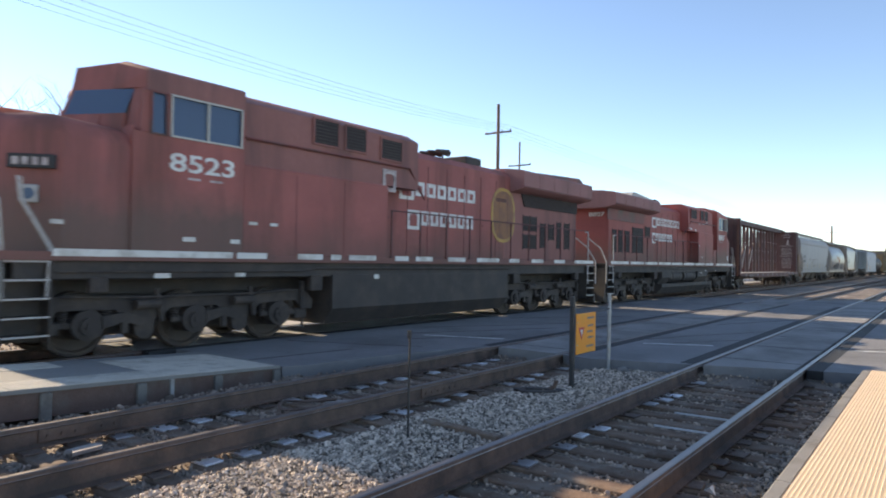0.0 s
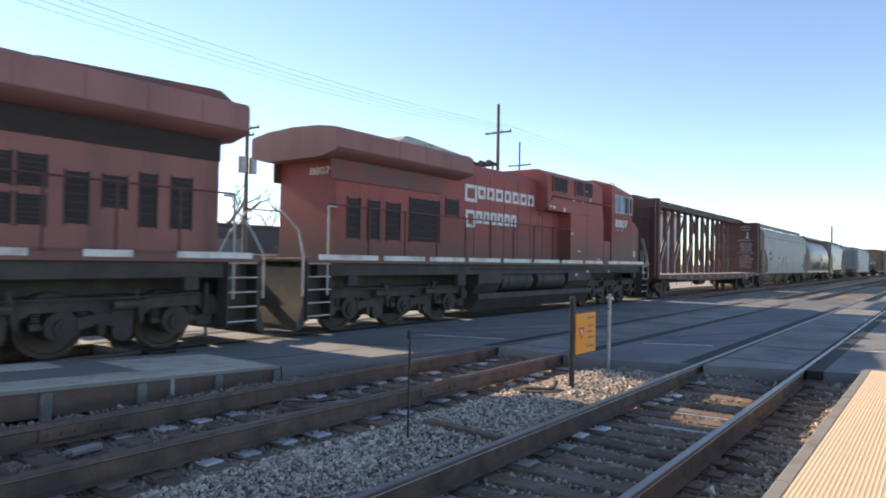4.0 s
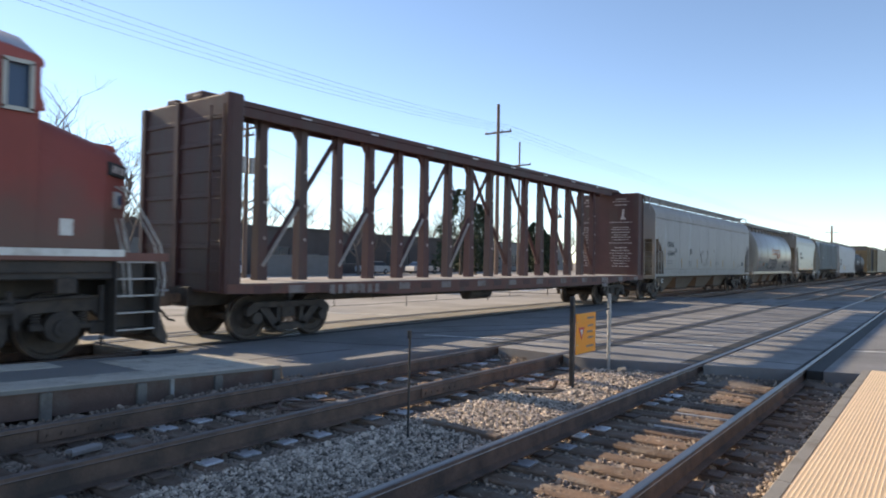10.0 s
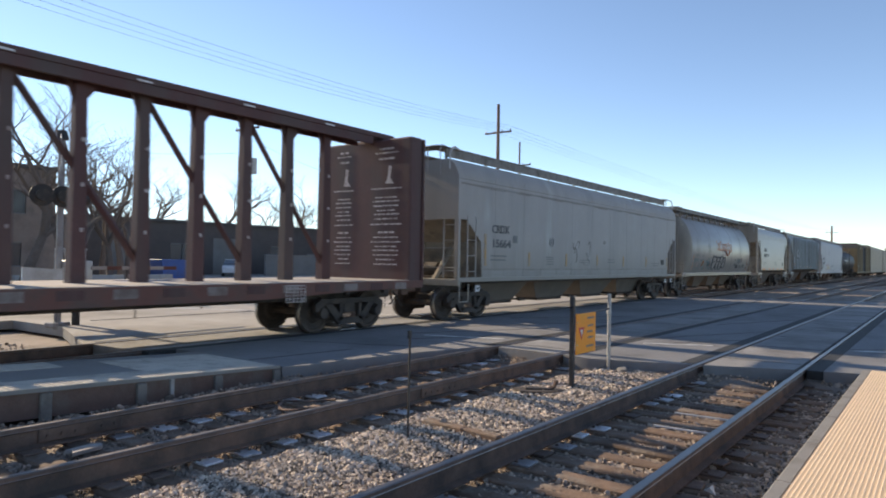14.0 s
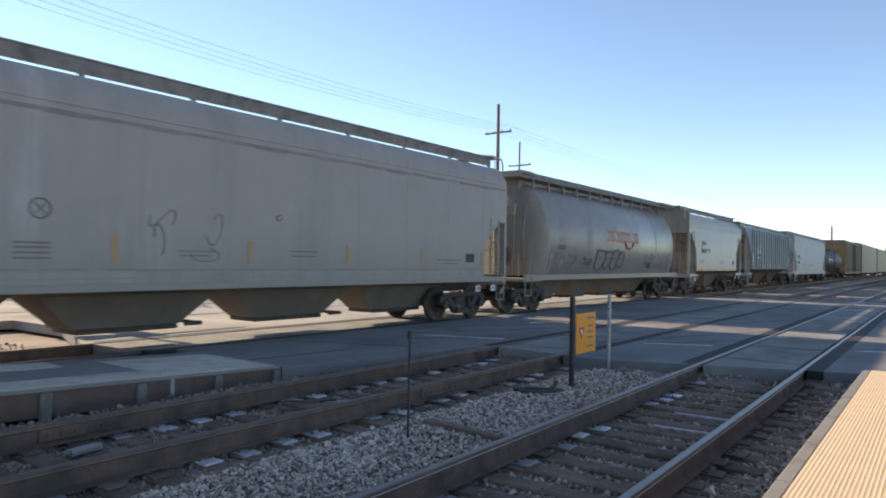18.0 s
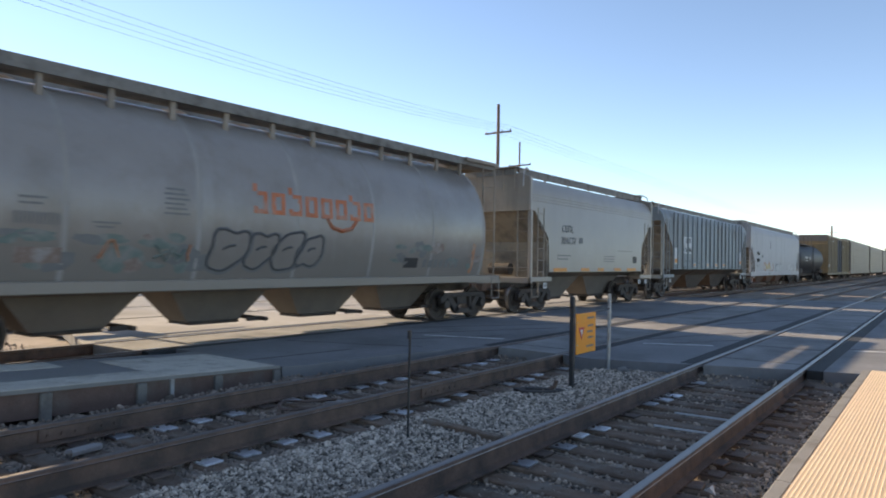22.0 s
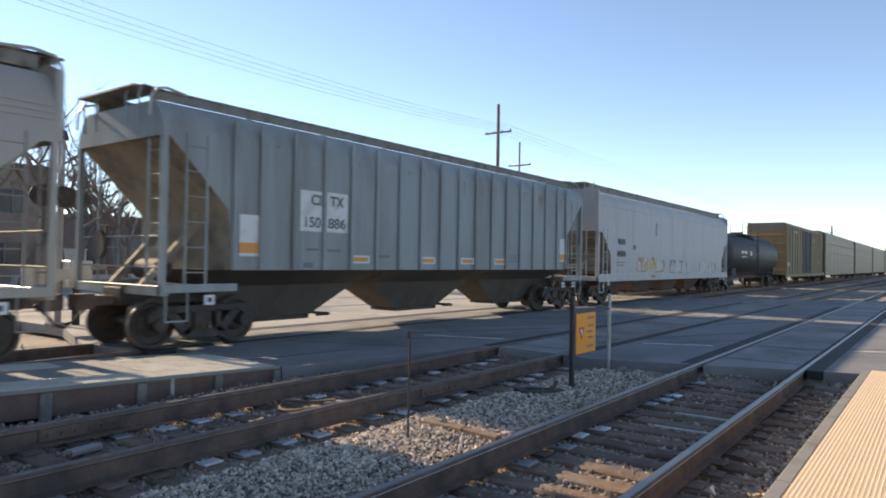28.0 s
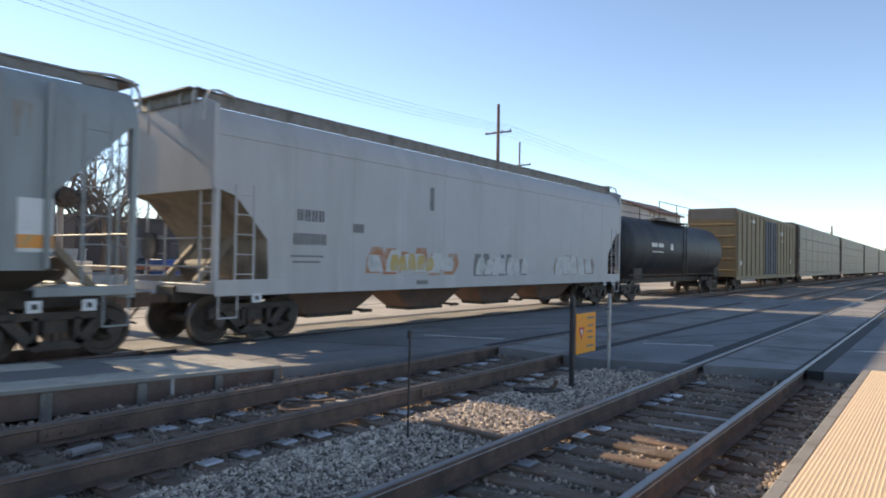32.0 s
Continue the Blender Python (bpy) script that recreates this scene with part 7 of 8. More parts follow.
    for k in range(spec["doors"]):
        x = spec["wide_end"] + 0.4 + (spec["rad"][0] - spec["wide_end"] - 0.4) * k / spec["doors"]
        for s in (-1, 1):
            m = Mesh()
            m.box(x, x + 0.02, s * 0.98, s * 0.992, 1.85, 4.25)
            m.box(x + 0.08, x + 0.16, s * 0.98, s * 1.0, 2.75, 2.8)
            part("door_seam", m, M_RED_ROOF, hood)
    # two rows of plain white letter-sized blocks on the hood, the first of each row larger
    for s in (-1, 1):
        for a, b, z0, z1, n in spec["letters"]:
            pitch = (b - a) / (n + 0.35)
            for k in range(n):
                q = a + pitch * (k + (0.35 if k else 0.0))
                span = pitch * (1.22 if k == 0 else 0.8)
                x0b, x1b = (a + b - q - span, a + b - q) if turned else (q, q + span)
                m = Mesh()
                low = z0 - (0.13 if k == 0 else 0)
                letter_blocks(m, x0b, x1b, low, z1, s * 0.982, 0.105)
                part("white_block", m, M_WHITE, hood, "plain white letter-sized block")
    if not turned:
        m = Mesh()
        letter_blocks(m, 9.0, 9.5, 3.36, 3.9, -1.43, 0.11)
        part("white_block", m, M_STENCIL, up, "plain faded letter-sized block")
    if spec["emblem"]:
        a, b, z0, z1 = spec["emblem"]
        for s in (-1, 1):
            m = Mesh()
            pts = []
            for i in range(28):
                t = 2 * math.pi * i / 28
                pts.append(((a + b) / 2 + (b - a) / 2 * math.copysign(abs(math.cos(t)) ** 0.8, math.cos(t)), (z0 + z1) / 2 + (z1 - z0) / 2 * math.copysign(abs(math.sin(t)) ** 0.8, math.sin(t))))
            m.extr(pts, "y", s * 0.985, s * 0.998)
            em = part("emblem", m, M_GOLD, hood, "faded golden shield shape")
            m = Mesh()
            m.extr([((a + b) / 2 + (p - (a + b) / 2) * 0.84, (z0 + z1) / 2 + (q - (z0 + z1) / 2) * 0.88) for p, q in pts], "y", s * 0.996, s * 1.001)
            part("emblem_field", m, M_GOLD_DIM, em, "dull brown-gold field")
            m = Mesh()
            m.box(a + 0.2 * (b - a), b - 0.4 * (b - a), s * 0.998, s * 1.004, z1 - 0.46, z1 - 0.34)
            part("emblem_detail", m, M_SILLRUST, em)
            for q in (0.32, 0.66):
                m = Mesh()
                m.box(a + q * (b - a), a + q * (b - a) + 0.015, s * 0.998, s * 1.004, z0 + 0.3, z1 - 0.2)
                part("door_seam", m, M_RED_ROOF, em)
    # radiator section with overhanging wings
    r0, r1 = spec["rad"]
    m = Mesh()
    low = spec["wing_low"]
    m.extr([(-0.98, low - 0.12), (-1.47, low), (-1.5, low + 0.03), (-1.5, 4.6), (-1.44, 4.66), (-0.9, 4.74), (0, 4.78), (0.9, 4.74), (1.44, 4.66), (1.5, 4.6), (1.5, low + 0.03), (1.47, low), (0.98, low - 0.12)], "x", r0, r1)
    rad = part("radiator_section", m, M_WING, lo, "dusty mauve radiator wings")
    for s in (-1, 1):
        m = Mesh()
        m.box(r0 + 0.02, r1 - 0.02, s * 1.49, s * 1.512, low + 0.03, low + 0.075, 0.008)
        part("wing_lip", m, M_RED_ROOF, rad)
        for k in range(1, 5):
            x = r0 + (r1 - r0) * k / 5
            m = Mesh()
            m.box(x - 0.006, x + 0.006, s * 1.495, s * 1.505, low + 0.08, 4.6)
            part("panel_seam", m, M_RED_ROOF, rad)
    c0, c1, cz = spec["cover"]
    m = Mesh()
    m.extr([(c0, 4.72), (c0, 4.74), (c1 - 0.5, cz), (c1 - 0.25, cz), (c1, 4.74), (c1, 4.72)], "y", -1.2, 1.2)
    part("radiator_cover", m, M_RAILING if spec["pale_top"] else M_RED_ROOF, rad)
    for s in (-1, 1):
        m = Mesh()
        m.extr([(r0 + 0.9, 3.55), (r1 - 0.3, 3.55), (r1 - 0.3, 4.1), (r0 + 0.6, 4.1)], "y", s * 0.985, s * 1.02)
        part("radiator_intake", m, M_RED_ROOF if spec["pale_top"] else M_GRILLE, rad, "dark radiator intake below the wing")
    for a, b, z0, z1 in spec["vents"]:
        for s in (-1, 1):
            m = Mesh()
            m.box(a, b, s * 0.98, s * 0.992, z0, z1)
            vent = part("vent", m, M_GRILLE, hood, "dark louvred vent")
            m = Mesh()
            for k in range(6):
                z = z0 + (z1 - z0) * (k + 0.5) / 6
                m.box(a + 0.03, b - 0.03, s * 0.99, s * 0.998, z - 0.012, z + 0.006)
            for q in (a - 0.025, b):
                m.box(q, q + 0.025, s * 0.98, s * 1.006, z0 - 0.03, z1 + 0.03)
            part("louvre", m, M_BLACK, vent)
    # stack, horn, roof boxes
    m = Mesh()
    m.box(spec["stack"] - 0.42, spec["stack"] + 0.42, -0.55, 0.55, 4.6, 4.93, 0.03)
    part("exhaust_outlet", m, M_BLACK, lo)
    m = Mesh()
    for k, y in enumerate((-0.3, 0.0, 0.3)):
        x = spec["horn"]
        m.cyl((x - 0.32, y, 4.94), (x + 0.28, y, 4.94), 0.045, 8, 0.11)
        m.cyl((x, y, 4.6), (x, y, 4.94), 0.03, 6)
    part("horn", m, M_BLACK, lo, "three-chime air horn")
    if spec["rear_bars"]:
        part("road_number", lettering(number, 0.24, 0.72), None, lo, "small white number on the hood's rear", at=pose(spec["rear"] + 0.005, 0.08, 3.7, 0, 0, 90)).data.materials.append(M_WHITE)
    # below the walkway
    for a, b, z0, z1 in spec["tank"]:
        m = Mesh()
        m.extr([(-1.48, z0 + 0.35), (-1.2, z0), (1.2, z0), (1.48, z0 + 0.35), (1.48, z1), (-1.48, z1)], "x", a, b)
        part("fuel_tank", m, M_BLACK, lo, "grimy black fuel tank")
    for a, b in spec["reservoirs"]:
        for s in (-1, 1):
            m = Mesh()
            m.cyl((a, s * 1.15, 1.1), (b, s * 1.15, 1.1), 0.3, 16)
            for q in (0.2, 0.8):
                x = a + (b - a) * q
                m.cyl((x - 0.03, s * 1.15, 1.1), (x + 0.03, s * 1.15, 1.1), 0.315, 16)
            part("air_reservoir", m, M_BLACK, lo, "dark air reservoir")
    for s in (-1, 1):
        m = Mesh()
        m.tube([(6.9, s * 1.44, 1.48), (14.9, s * 1.44, 1.48)], 0.03, 8)
        m.tube([(1.6, s * 1.44, 1.42), (6.6, s * 1.44, 1.42), (6.9, s * 1.44, 1.48)], 0.022, 6)
        part("sill_pipe", m, M_DARKSTEEL, lo)
        for x, w, h in ((2.1, 0.3, 0.22), (6.75, 0.34, 0.3), (15.2, 0.4, 0.3), (19.6, 0.3, 0.22)):
            m = Mesh()
            m.box(x, x + w, s * 1.3, s * 1.46, 1.3 - h, 1.34, 0.02)
            part("sill_box", m, M_DARKSTEEL, lo)
        pts = [spec["wide_end"] + 0.1 + (ln - 1.3 - spec["wide_end"]) * k / spec["posts"] for k in range(spec["posts"] + 1)]
        stanchions(lo, "walkway_railing", pts, s * 1.48, 1.72, 2.9, M_RAILING_DARK)
    for x in (4.15, ln - 4.15):
        tr = part("truck", GEAR["loco_truck"], None, lo, "grimy six-wheel truck", at=pose(x, 0, 0))
        for s in (-1, 1):
            part("side_frame", GEAR["loco_frame"], None, tr, at=pose(0, s * 1.08, 0, 0, 0, 0 if s < 0 else 180))
        for dx in (-1.95, 0, 1.95):
            WHEELS.append((part("wheelset", GEAR["loco_wheelset"], None, tr, at=pose(dx, 0, 0.533)), 0.533, turn))
    for x, z, w, h, y in spec["labels"]:
        m = Mesh()
        m.box(x - w / 2, x + w / 2, y - 0.006, y, z - h / 2, z + h / 2)
        part("label_plate", m, M_STRIPE, lo, "small dirty white label")
    couplers(lo, ln, 0.45)
    return lo


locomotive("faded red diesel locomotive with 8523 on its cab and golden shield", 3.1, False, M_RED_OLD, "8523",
           dict(stripes=[(1.5, 4.7), (4.8, 5.5), (6.3, 7.0), (7.25, 7.55), (7.8, 8.7), (9.4, 9.9), (10.2, 10.9), (11.6, 12.4), (13.0, 14.2), (14.8, 15.4), (16.2, 17.0), (17.8, 18.6), (19.4, 21.0)],
                window=(3.41, 4.87), quarter=(3.03, 3.32), num=(3.38, -1.503, 3.2), num_far=(4.75, 1.503, 3.2), wide_end=9.2, upper_end=10.4, door_lines=(6.3, 7.7),
                grilles=[(6.8, 7.5, 4.2, 4.72), (7.75, 8.4, 4.2, 4.72), (8.95, 9.7, 4.15, 4.62)], rear=20.6, rad=(15.7, 20.9), wing_low=4.08, cover=(17.2, 20.7, 4.88), doors=7, recess=0.0, nose=3.98,
                front_rails=[[(1.44, 1.05), (1.47, 1.78), (1.04, 2.5), (1.0, 2.84)], [(0.8, 1.0), (0.78, 1.8), (0.72, 2.5)]],
                letters=[(10.15, 13.75, 3.42, 3.8, 7), (10.48, 13.65, 2.64, 3.03, 7)], emblem=(14.55, 16.0, 2.3, 4.05), pale_top=False,
                vents=[(16.55, 16.95, 2.75, 3.25), (17.05, 17.45, 2.75, 3.25), (16.55, 16.95, 2.15, 2.62), (17.05, 17.45, 2.15, 2.62), (17.75, 18.1, 2.2, 3.05), (18.35, 18.75, 2.5, 3.05), (19.0, 19.3, 2.2, 3.15), (19.6, 20.0, 2.2, 3.15)],
                stack=14.2, horn=12.9, rear_bars=False, tank=[(7.36, 14.8, 0.24, 1.34)], reservoirs=[], posts=10,
                labels=[(5.2, 2.36, 0.2, 0.06, -1.47), (5.71, 2.36, 0.18, 0.06, -1.47), (3.8, 2, 0.25, 0.08, -1.5), (4.77, 1.99, 0.2, 0.08, -1.5), (1.6, 2.2, 0.2, 0.07, -1.4), (8.78, 1.29, 0.16, 0.1, -1.49), (3.35, 1.36, 0.3, 0.1, -1.42), (4.96, 1.36, 0.22, 0.08, -1.42)]))
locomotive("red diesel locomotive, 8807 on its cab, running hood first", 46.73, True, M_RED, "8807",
           dict(stripes=[(1.4, 5.3), (5.9, 7.5), (7.7, 9.4), (9.6, 11.4), (11.6, 13.3), (13.5, 15.2), (15.4, 17.0), (17.2, 18.8), (19.0, 20.9)],
                window=(3.33, 4.63), quarter=(2.86, 3.22), num=(3.2, -1.503, 3.2), num_far=(4.6, 1.503, 3.2), wide_end=8.6, upper_end=10.3, door_lines=(5.6, 7.2),
                grilles=[(6.7, 7.4, 4.2, 4.72), (7.5, 8.15, 4.2, 4.72), (8.84, 9.9, 4.2, 4.68)], rear=19.9, rad=(15.0, 20.4), wing_low=4.14, cover=(15.1, 17.9, 4.9), doors=7, recess=0.7, nose=3.62,
                front_rails=[[(1.26, 1.0), (1.33, 1.79), (1.45, 2.3)], [(0.7, 1.0), (0.66, 1.3), (0.76, 1.88), (1.3, 2.74), (1.46, 2.82)]],
                letters=[(10.4, 14.65, 3.6, 3.98, 8), (11.6, 14.6, 2.84, 3.22, 7)], emblem=None, pale_top=True,
                vents=[(15.0, 15.6, 3.0, 3.45), (15.9, 17.2, 2.2, 3.35), (17.6, 18.1, 2.2, 3.15), (18.4, 18.8, 2.2, 3.15), (19.1, 19.5, 2.2, 3.15)],
                stack=14.15, horn=12.1, rear_bars=True, tank=[(6.9, 14.6, 0.24, 0.75), (13.3, 14.6, 0.7, 1.34), (6.9, 8.8, 0.7, 1.34)],
                reservoirs=[(8.95, 10.95), (11.3, 13.2)], posts=9,
                labels=[(10.1, 3.64, 0.16, 0.05, 1.436), (9.85, 3.62, 0.18, 0.1, 1.436), (9.05, 3.58, 0.17, 0.12, 1.436), (8.31, 3.98, 0.2, 0.05, 1.436), (7.56, 3.98, 0.16, 0.05, 1.436), (7.21, 4.4, 0.1, 0.05, 1.436), (6.86, 4.1, 0.14, 0.12, 1.436), (7.89, 2.12, 0.2, 0.05, 1.476), (8.5, 2.75, 0.14, 0.08, 1.476), (6.12, 1.85, 0.14, 0.05, 1.476), (8.15, 1.26, 0.16, 0.08, 1.496), (7.05, 1.36, 0.14, 0.1, 1.436), (5.03, 1.36, 0.14, 0.08, 1.436), (2.28, 2.12, 0.2, 0.26, 1.436)]))


# ---- beyond the railway ----
def utility_pole(label, x, y, top, arms, mt, r=0.16, boxes=()):
    p = thing("utility_pole", label, "utility pole", pose(x, y, -0.25), group="poles beyond the railway")
    m = Mesh()
    m.cyl((0, 0, 0), (0, 0, top + 0.25), r, 10, r * 0.62)
    part("pole", m, mt, p)
    for z, w in arms:
        m = Mesh()
        m.box(-0.06, 0.06, -w, w, z + 0.19, z + 0.31, 0.01)
        arm = part("crossarm", m, mt, p)
        for k in range(4):
            q = -w + 0.08 + (2 * w - 0.16) * k / 3
            m = Mesh()
            m.cyl((0, q, z + 0.3), (0, q, z + 0.46), 0.04, 6)
            part("insulator", m, M_GALV, arm)
    for z, s in boxes:
        m = Mesh()
        m.cyl((s * 0.42, -0.1, z), (s * 0.42, -0.1, z + 1.05), 0.27, 12)
        part("transformer", m, M_GALV, p, "grey pole transformer")
    return p


def build_poles():
    utility_pole("tall reddish wooden utility pole with one crossarm", 44.5, 28.0, 14.0, [(11.78, 1.2)], M_POLE, 0.19)
    utility_pole("slim wooden utility pole with a small crossarm", 59.8, 35.0, 14.0, [(11.6, 1.3)], M_POLE, 0.14)
    utility_pole("far wooden utility pole with one crossarm", 240.0, 28.0, 14.5, [(12.4, 1.9)], M_POLE, 0.4)
    utility_pole("far wooden utility pole", 480.0, 28.0, 14.0, [(12.4, 1.9)], M_POLE, 0.5)
    utility_pole("wooden utility pole with transformers and a crossarm", 27.7, 37.0, 11.2, [(10.2, 1.2), (9.75, 0.7)], M_POLE, 0.17, [(7.5, 1), (7.5, -1)])
    utility_pole("wooden utility pole by the tracks", 2.0, 28.0, 13.5, [(11.6, 1.2)], M_POLE, 0.19)
    for k, (dy, dz) in enumerate(((-1.1, 0.2), (-0.35, 0.2), (0.35, 0.2), (1.1, 0.2))):
        w = thing("overhead_wire", "thin overhead wire sagging between poles", "wire", pose(0, 0, 0), group="overhead wires")
        m = Mesh()
        def sag(xa, za, xb, zb, drop):
            return [(xa + (xb - xa) * i / 14, 28.0 + dy, za + (zb - za) * i / 14 - 4 * drop * (i / 14) * (1 - i / 14)) for i in range(15)]
        m.tube(sag(2.0, 11.9 + dz, 44.5, 12.0 + dz, 0.75), 0.007, 4)
        m.tube(sag(44.5, 12.0 + dz, 240.0, 12.6 + dz, 1.2), 0.007, 4)
        m.tube(sag(-40, 11.9 + dz, 2.0, 11.9 + dz, 0.75), 0.007, 4)
        part("wire", m, M_INK, w)
    w = thing("service_wire", "thin sagging service wire to a building", "wire", pose(0, 0, 0), group="overhead wires")
    m = Mesh()
    m.tube([(27.7 - 13.0 * i / 10, 37 + 8.0 * i / 10, 8.6 - 0.5 * i / 10 - 1.2 * (i / 10) * (1 - i / 10)) for i in range(11)], 0.008, 4)
    m.tube([(27.7 + 30.0 * i / 10, 37 + 12.0 * i / 10, 9.6 - 0.5 * i / 10 - 2.2 * (i / 10) * (1 - i / 10)) for i in range(11)], 0.008, 4)
    part("wire", m, M_INK, w)


build_poles()


def build_signal():
    s = thing("crossing_signal", "railway crossing signal mast with a crossbuck and dark lamps", "crossing signal", pose(7.4, 17.0, -0.05, 0, 0, 24))
    m = Mesh()
    m.cyl((0, 0, 0), (0, 0, 4.5), 0.075, 12)
    m.box(-0.2, 0.2, -0.2, 0.2, 0, 0.12, 0.02)
    part("mast", m, M_MAST, s, "grey painted mast")
    for a in (48, -48):
        m = Mesh()
        m.box(-0.56, 0.56, -0.1, -0.085, -0.09, 0.09, 0.004)
        part("crossbuck_board", m, M_GALV, s, "weathered white crossbuck board", at=pose(-0.26, -0.12, 4.08, 0, a, 38))
    m = Mesh()
    m.tube([(-0.62, 0, 3.22), (0.75, 0, 3.22)], 0.04, 8)
    m.tube([(0, 0, 3.22), (0.3, -0.5, 3.22)], 0.035, 8)
    part("lamp_arm", m, M_POST, s)
    for x, y, turn in ((-0.55, 0.0, -38), (-0.1, -0.18, -38), (0.32, 0.0, 80), (0.68, 0.0, 80)):
        m = Mesh()
        m.cyl((0, 0.05, 0), (0, 0.09, 0), 0.26, 18)
        m.cyl((0, -0.14, 0), (0, 0.05, 0), 0.14, 14)
        m.loft([[(0.15 * math.cos(a) * k, 0.09 + q, 0.15 * math.sin(a) * k) for a in [math.pi * i / 8 for i in range(9)]] for q, k in ((0.0, 1.0), (0.26, 1.05), (0.26, 0.95), (0.0, 0.9))], caps=False)
        part("lamp", m, M_POST, s, "unlit lamp with a black backing disc and hood", at=pose(x, y, 3.12, 0, 0, turn))
    m = Mesh()
    m.cyl((0, 0, 4.5), (0, 0, 4.72), 0.15, 12, 0.11)
    part("bell", m, M_POST, s)
    g = thing("crossing_gate", "lowered red and white striped crossing gate arm", "crossing gate", pose(7.75, 16.85, -0.05, 0, 0, 1.5))
    m = Mesh()
    m.box(-0.28, 0.28, -0.22, 0.22, 0.95, 1.6, 0.03)
    part("drive_box", m, M_SIGNAL, g, "grey steel drive box")
    m = Mesh()
    m.cyl((0, 0, 0), (0, 0, 0.96), 0.09, 12)
    part("pedestal", m, M_POST, g)
    m = Mesh()
    m.extr([(-1.35, 1.0), (-0.7, 1.08), (0.15, 1.28), (0.15, 1.42), (-0.7, 1.4), (-1.35, 1.45)], "y", -0.32, -0.26)
    part("counterweight", m, M_SIGNAL, g, "pale grey counterweight bracket")
    for k in range(6):
        m = Mesh()
        m.box(0.2 + 0.38 * k, 0.58 + 0.38 * k, -0.31, -0.27, 1.38, 1.47, 0.006)
        part("arm_band", m, M_SILLRUST if k % 2 else M_DECK, g, "faded dull red band" if k % 2 else "grimy white band")
    c = thing("equipment_cabinet", "grey metal equipment cabinet with two doors", "equipment case", pose(23.0, 52.0, -0.01, 0, 0, -6))
    m = Mesh()
    m.box(-1.3, 1.3, -0.6, 0.6, 0.0, 2.05, 0.03)
    part("case", m, M_SIGNAL, c)
    m = Mesh()
    m.box(-1.36, 1.36, -0.68, 0.68, 2.05, 2.14, 0.02)
    part("lid", m, M_SIGNAL, c)
    for x in (-0.62, 0.62):
        m = Mesh()
        m.box(x - 0.56, x + 0.56, -0.62, -0.6, 0.2, 1.95, 0.008)
        d = part("door", m, M_SIGNAL, c)
        m = Mesh()
        m.box(x + 0.42, x + 0.47, -0.66, -0.62, 0.95, 1.15, 0.01)
        part("handle", m, M_POST, d)


build_signal()


def bare_tree(label, x, y, height, seed, spread=0.55, levels=5):
    """A leafless tree: a tapered trunk, limbs and thousands of twigs."""
    t = thing("bare_tree", label, "tree", pose(x, y, -0.25), group="bare trees beyond the railway")
    rng = random.Random(seed)
    trunk, twigs = Mesh(), Mesh()
    def grow(p, d, length, r, level):
        n = 3
        pts = [p]
        for k in range(n):
            d = (d + Vector((rng.uniform(-1, 1), rng.uniform(-1, 1), rng.uniform(-0.4, 0.8))) * 0.18).normalized()
            p = p + d * length / n
            pts.append(p)
        m = trunk if level < 3 else twigs
        for k in range(n):
            ra, rb = r * (1 - 0.4 * k / n), r * (1 - 0.4 * (k + 1) / n)
            m.cyl(pts[k], pts[k + 1], ra, 8 if level < 2 else 3, rb)
        if level >= levels:
            return
        for k in range(3 if level < levels - 1 else 4):
            a = rng.uniform(0, 6.283)
            side = Vector((math.cos(a), math.sin(a), rng.uniform(-0.05, 0.6)))
            q = pts[1 + rng.randrange(n)] if level else pts[2 + rng.randrange(2)]
            grow(q, (d * (1 - spread) + side * spread).normalized(), length * rng.uniform(0.58, 0.82), r * (0.55 if level < 2 else 0.42), level + 1)
    grow(Vector((0, 0, 0)), Vector((rng.uniform(-0.08, 0.08), 0, 1)), height * 0.36, height * 0.022, 0)
    part("trunk", trunk, M_BARK, t)
    part("crown", twigs, M_BARK, t)
    return t


def evergreen(label, x, y, height, width, seed):
    t = thing("evergreen_tree", label, "tree", pose(x, y, -0.25), group="evergreens beyond the railway")
    m = Mesh()
    m.cyl((0, 0, 0), (0.1, 0, height * 0.95), 0.22, 8, 0.03)
    part("trunk", m, M_BARK, t)
    rng = np.random.default_rng(seed)
    v, f = [], []
    n = 5200
    for k in range(n):
        h = rng.uniform(0.06, 1.0) ** 0.9
        a = rng.uniform(0, 2 * math.pi)
        lobes = 0.78 + 0.3 * math.sin(3 * a + 9 * h + seed) * math.sin(7 * h * 3 + a)
        edge = width * (1 - h) ** 0.55 * (0.45 + 0.55 * min(1, h * 5)) * lobes + 0.1
        r = edge * rng.uniform(0.35, 1.0) ** 0.5
        p = np.array((r * math.cos(a), r * math.sin(a), h * height))
        s = rng.uniform(0.1, 0.26)
        d = np.array((math.cos(a), math.sin(a), rng.uniform(-0.4, 0.3))) * s * 1.6
        u = rng.normal(size=3) * s * 0.6
        i = len(v)
        v += [tuple(p), tuple(p + d * 0.5 + u), tuple(p + d), tuple(p + d * 0.5 - u)]
        f.append((i, i + 1, i + 2, i + 3))
    me = bpy.data.meshes.new("crown")
    me.from_pydata(v, [], f)
    me.materials.append(M_NEEDLE)
    part("crown", me, None, t, "dark green needles with gaps")


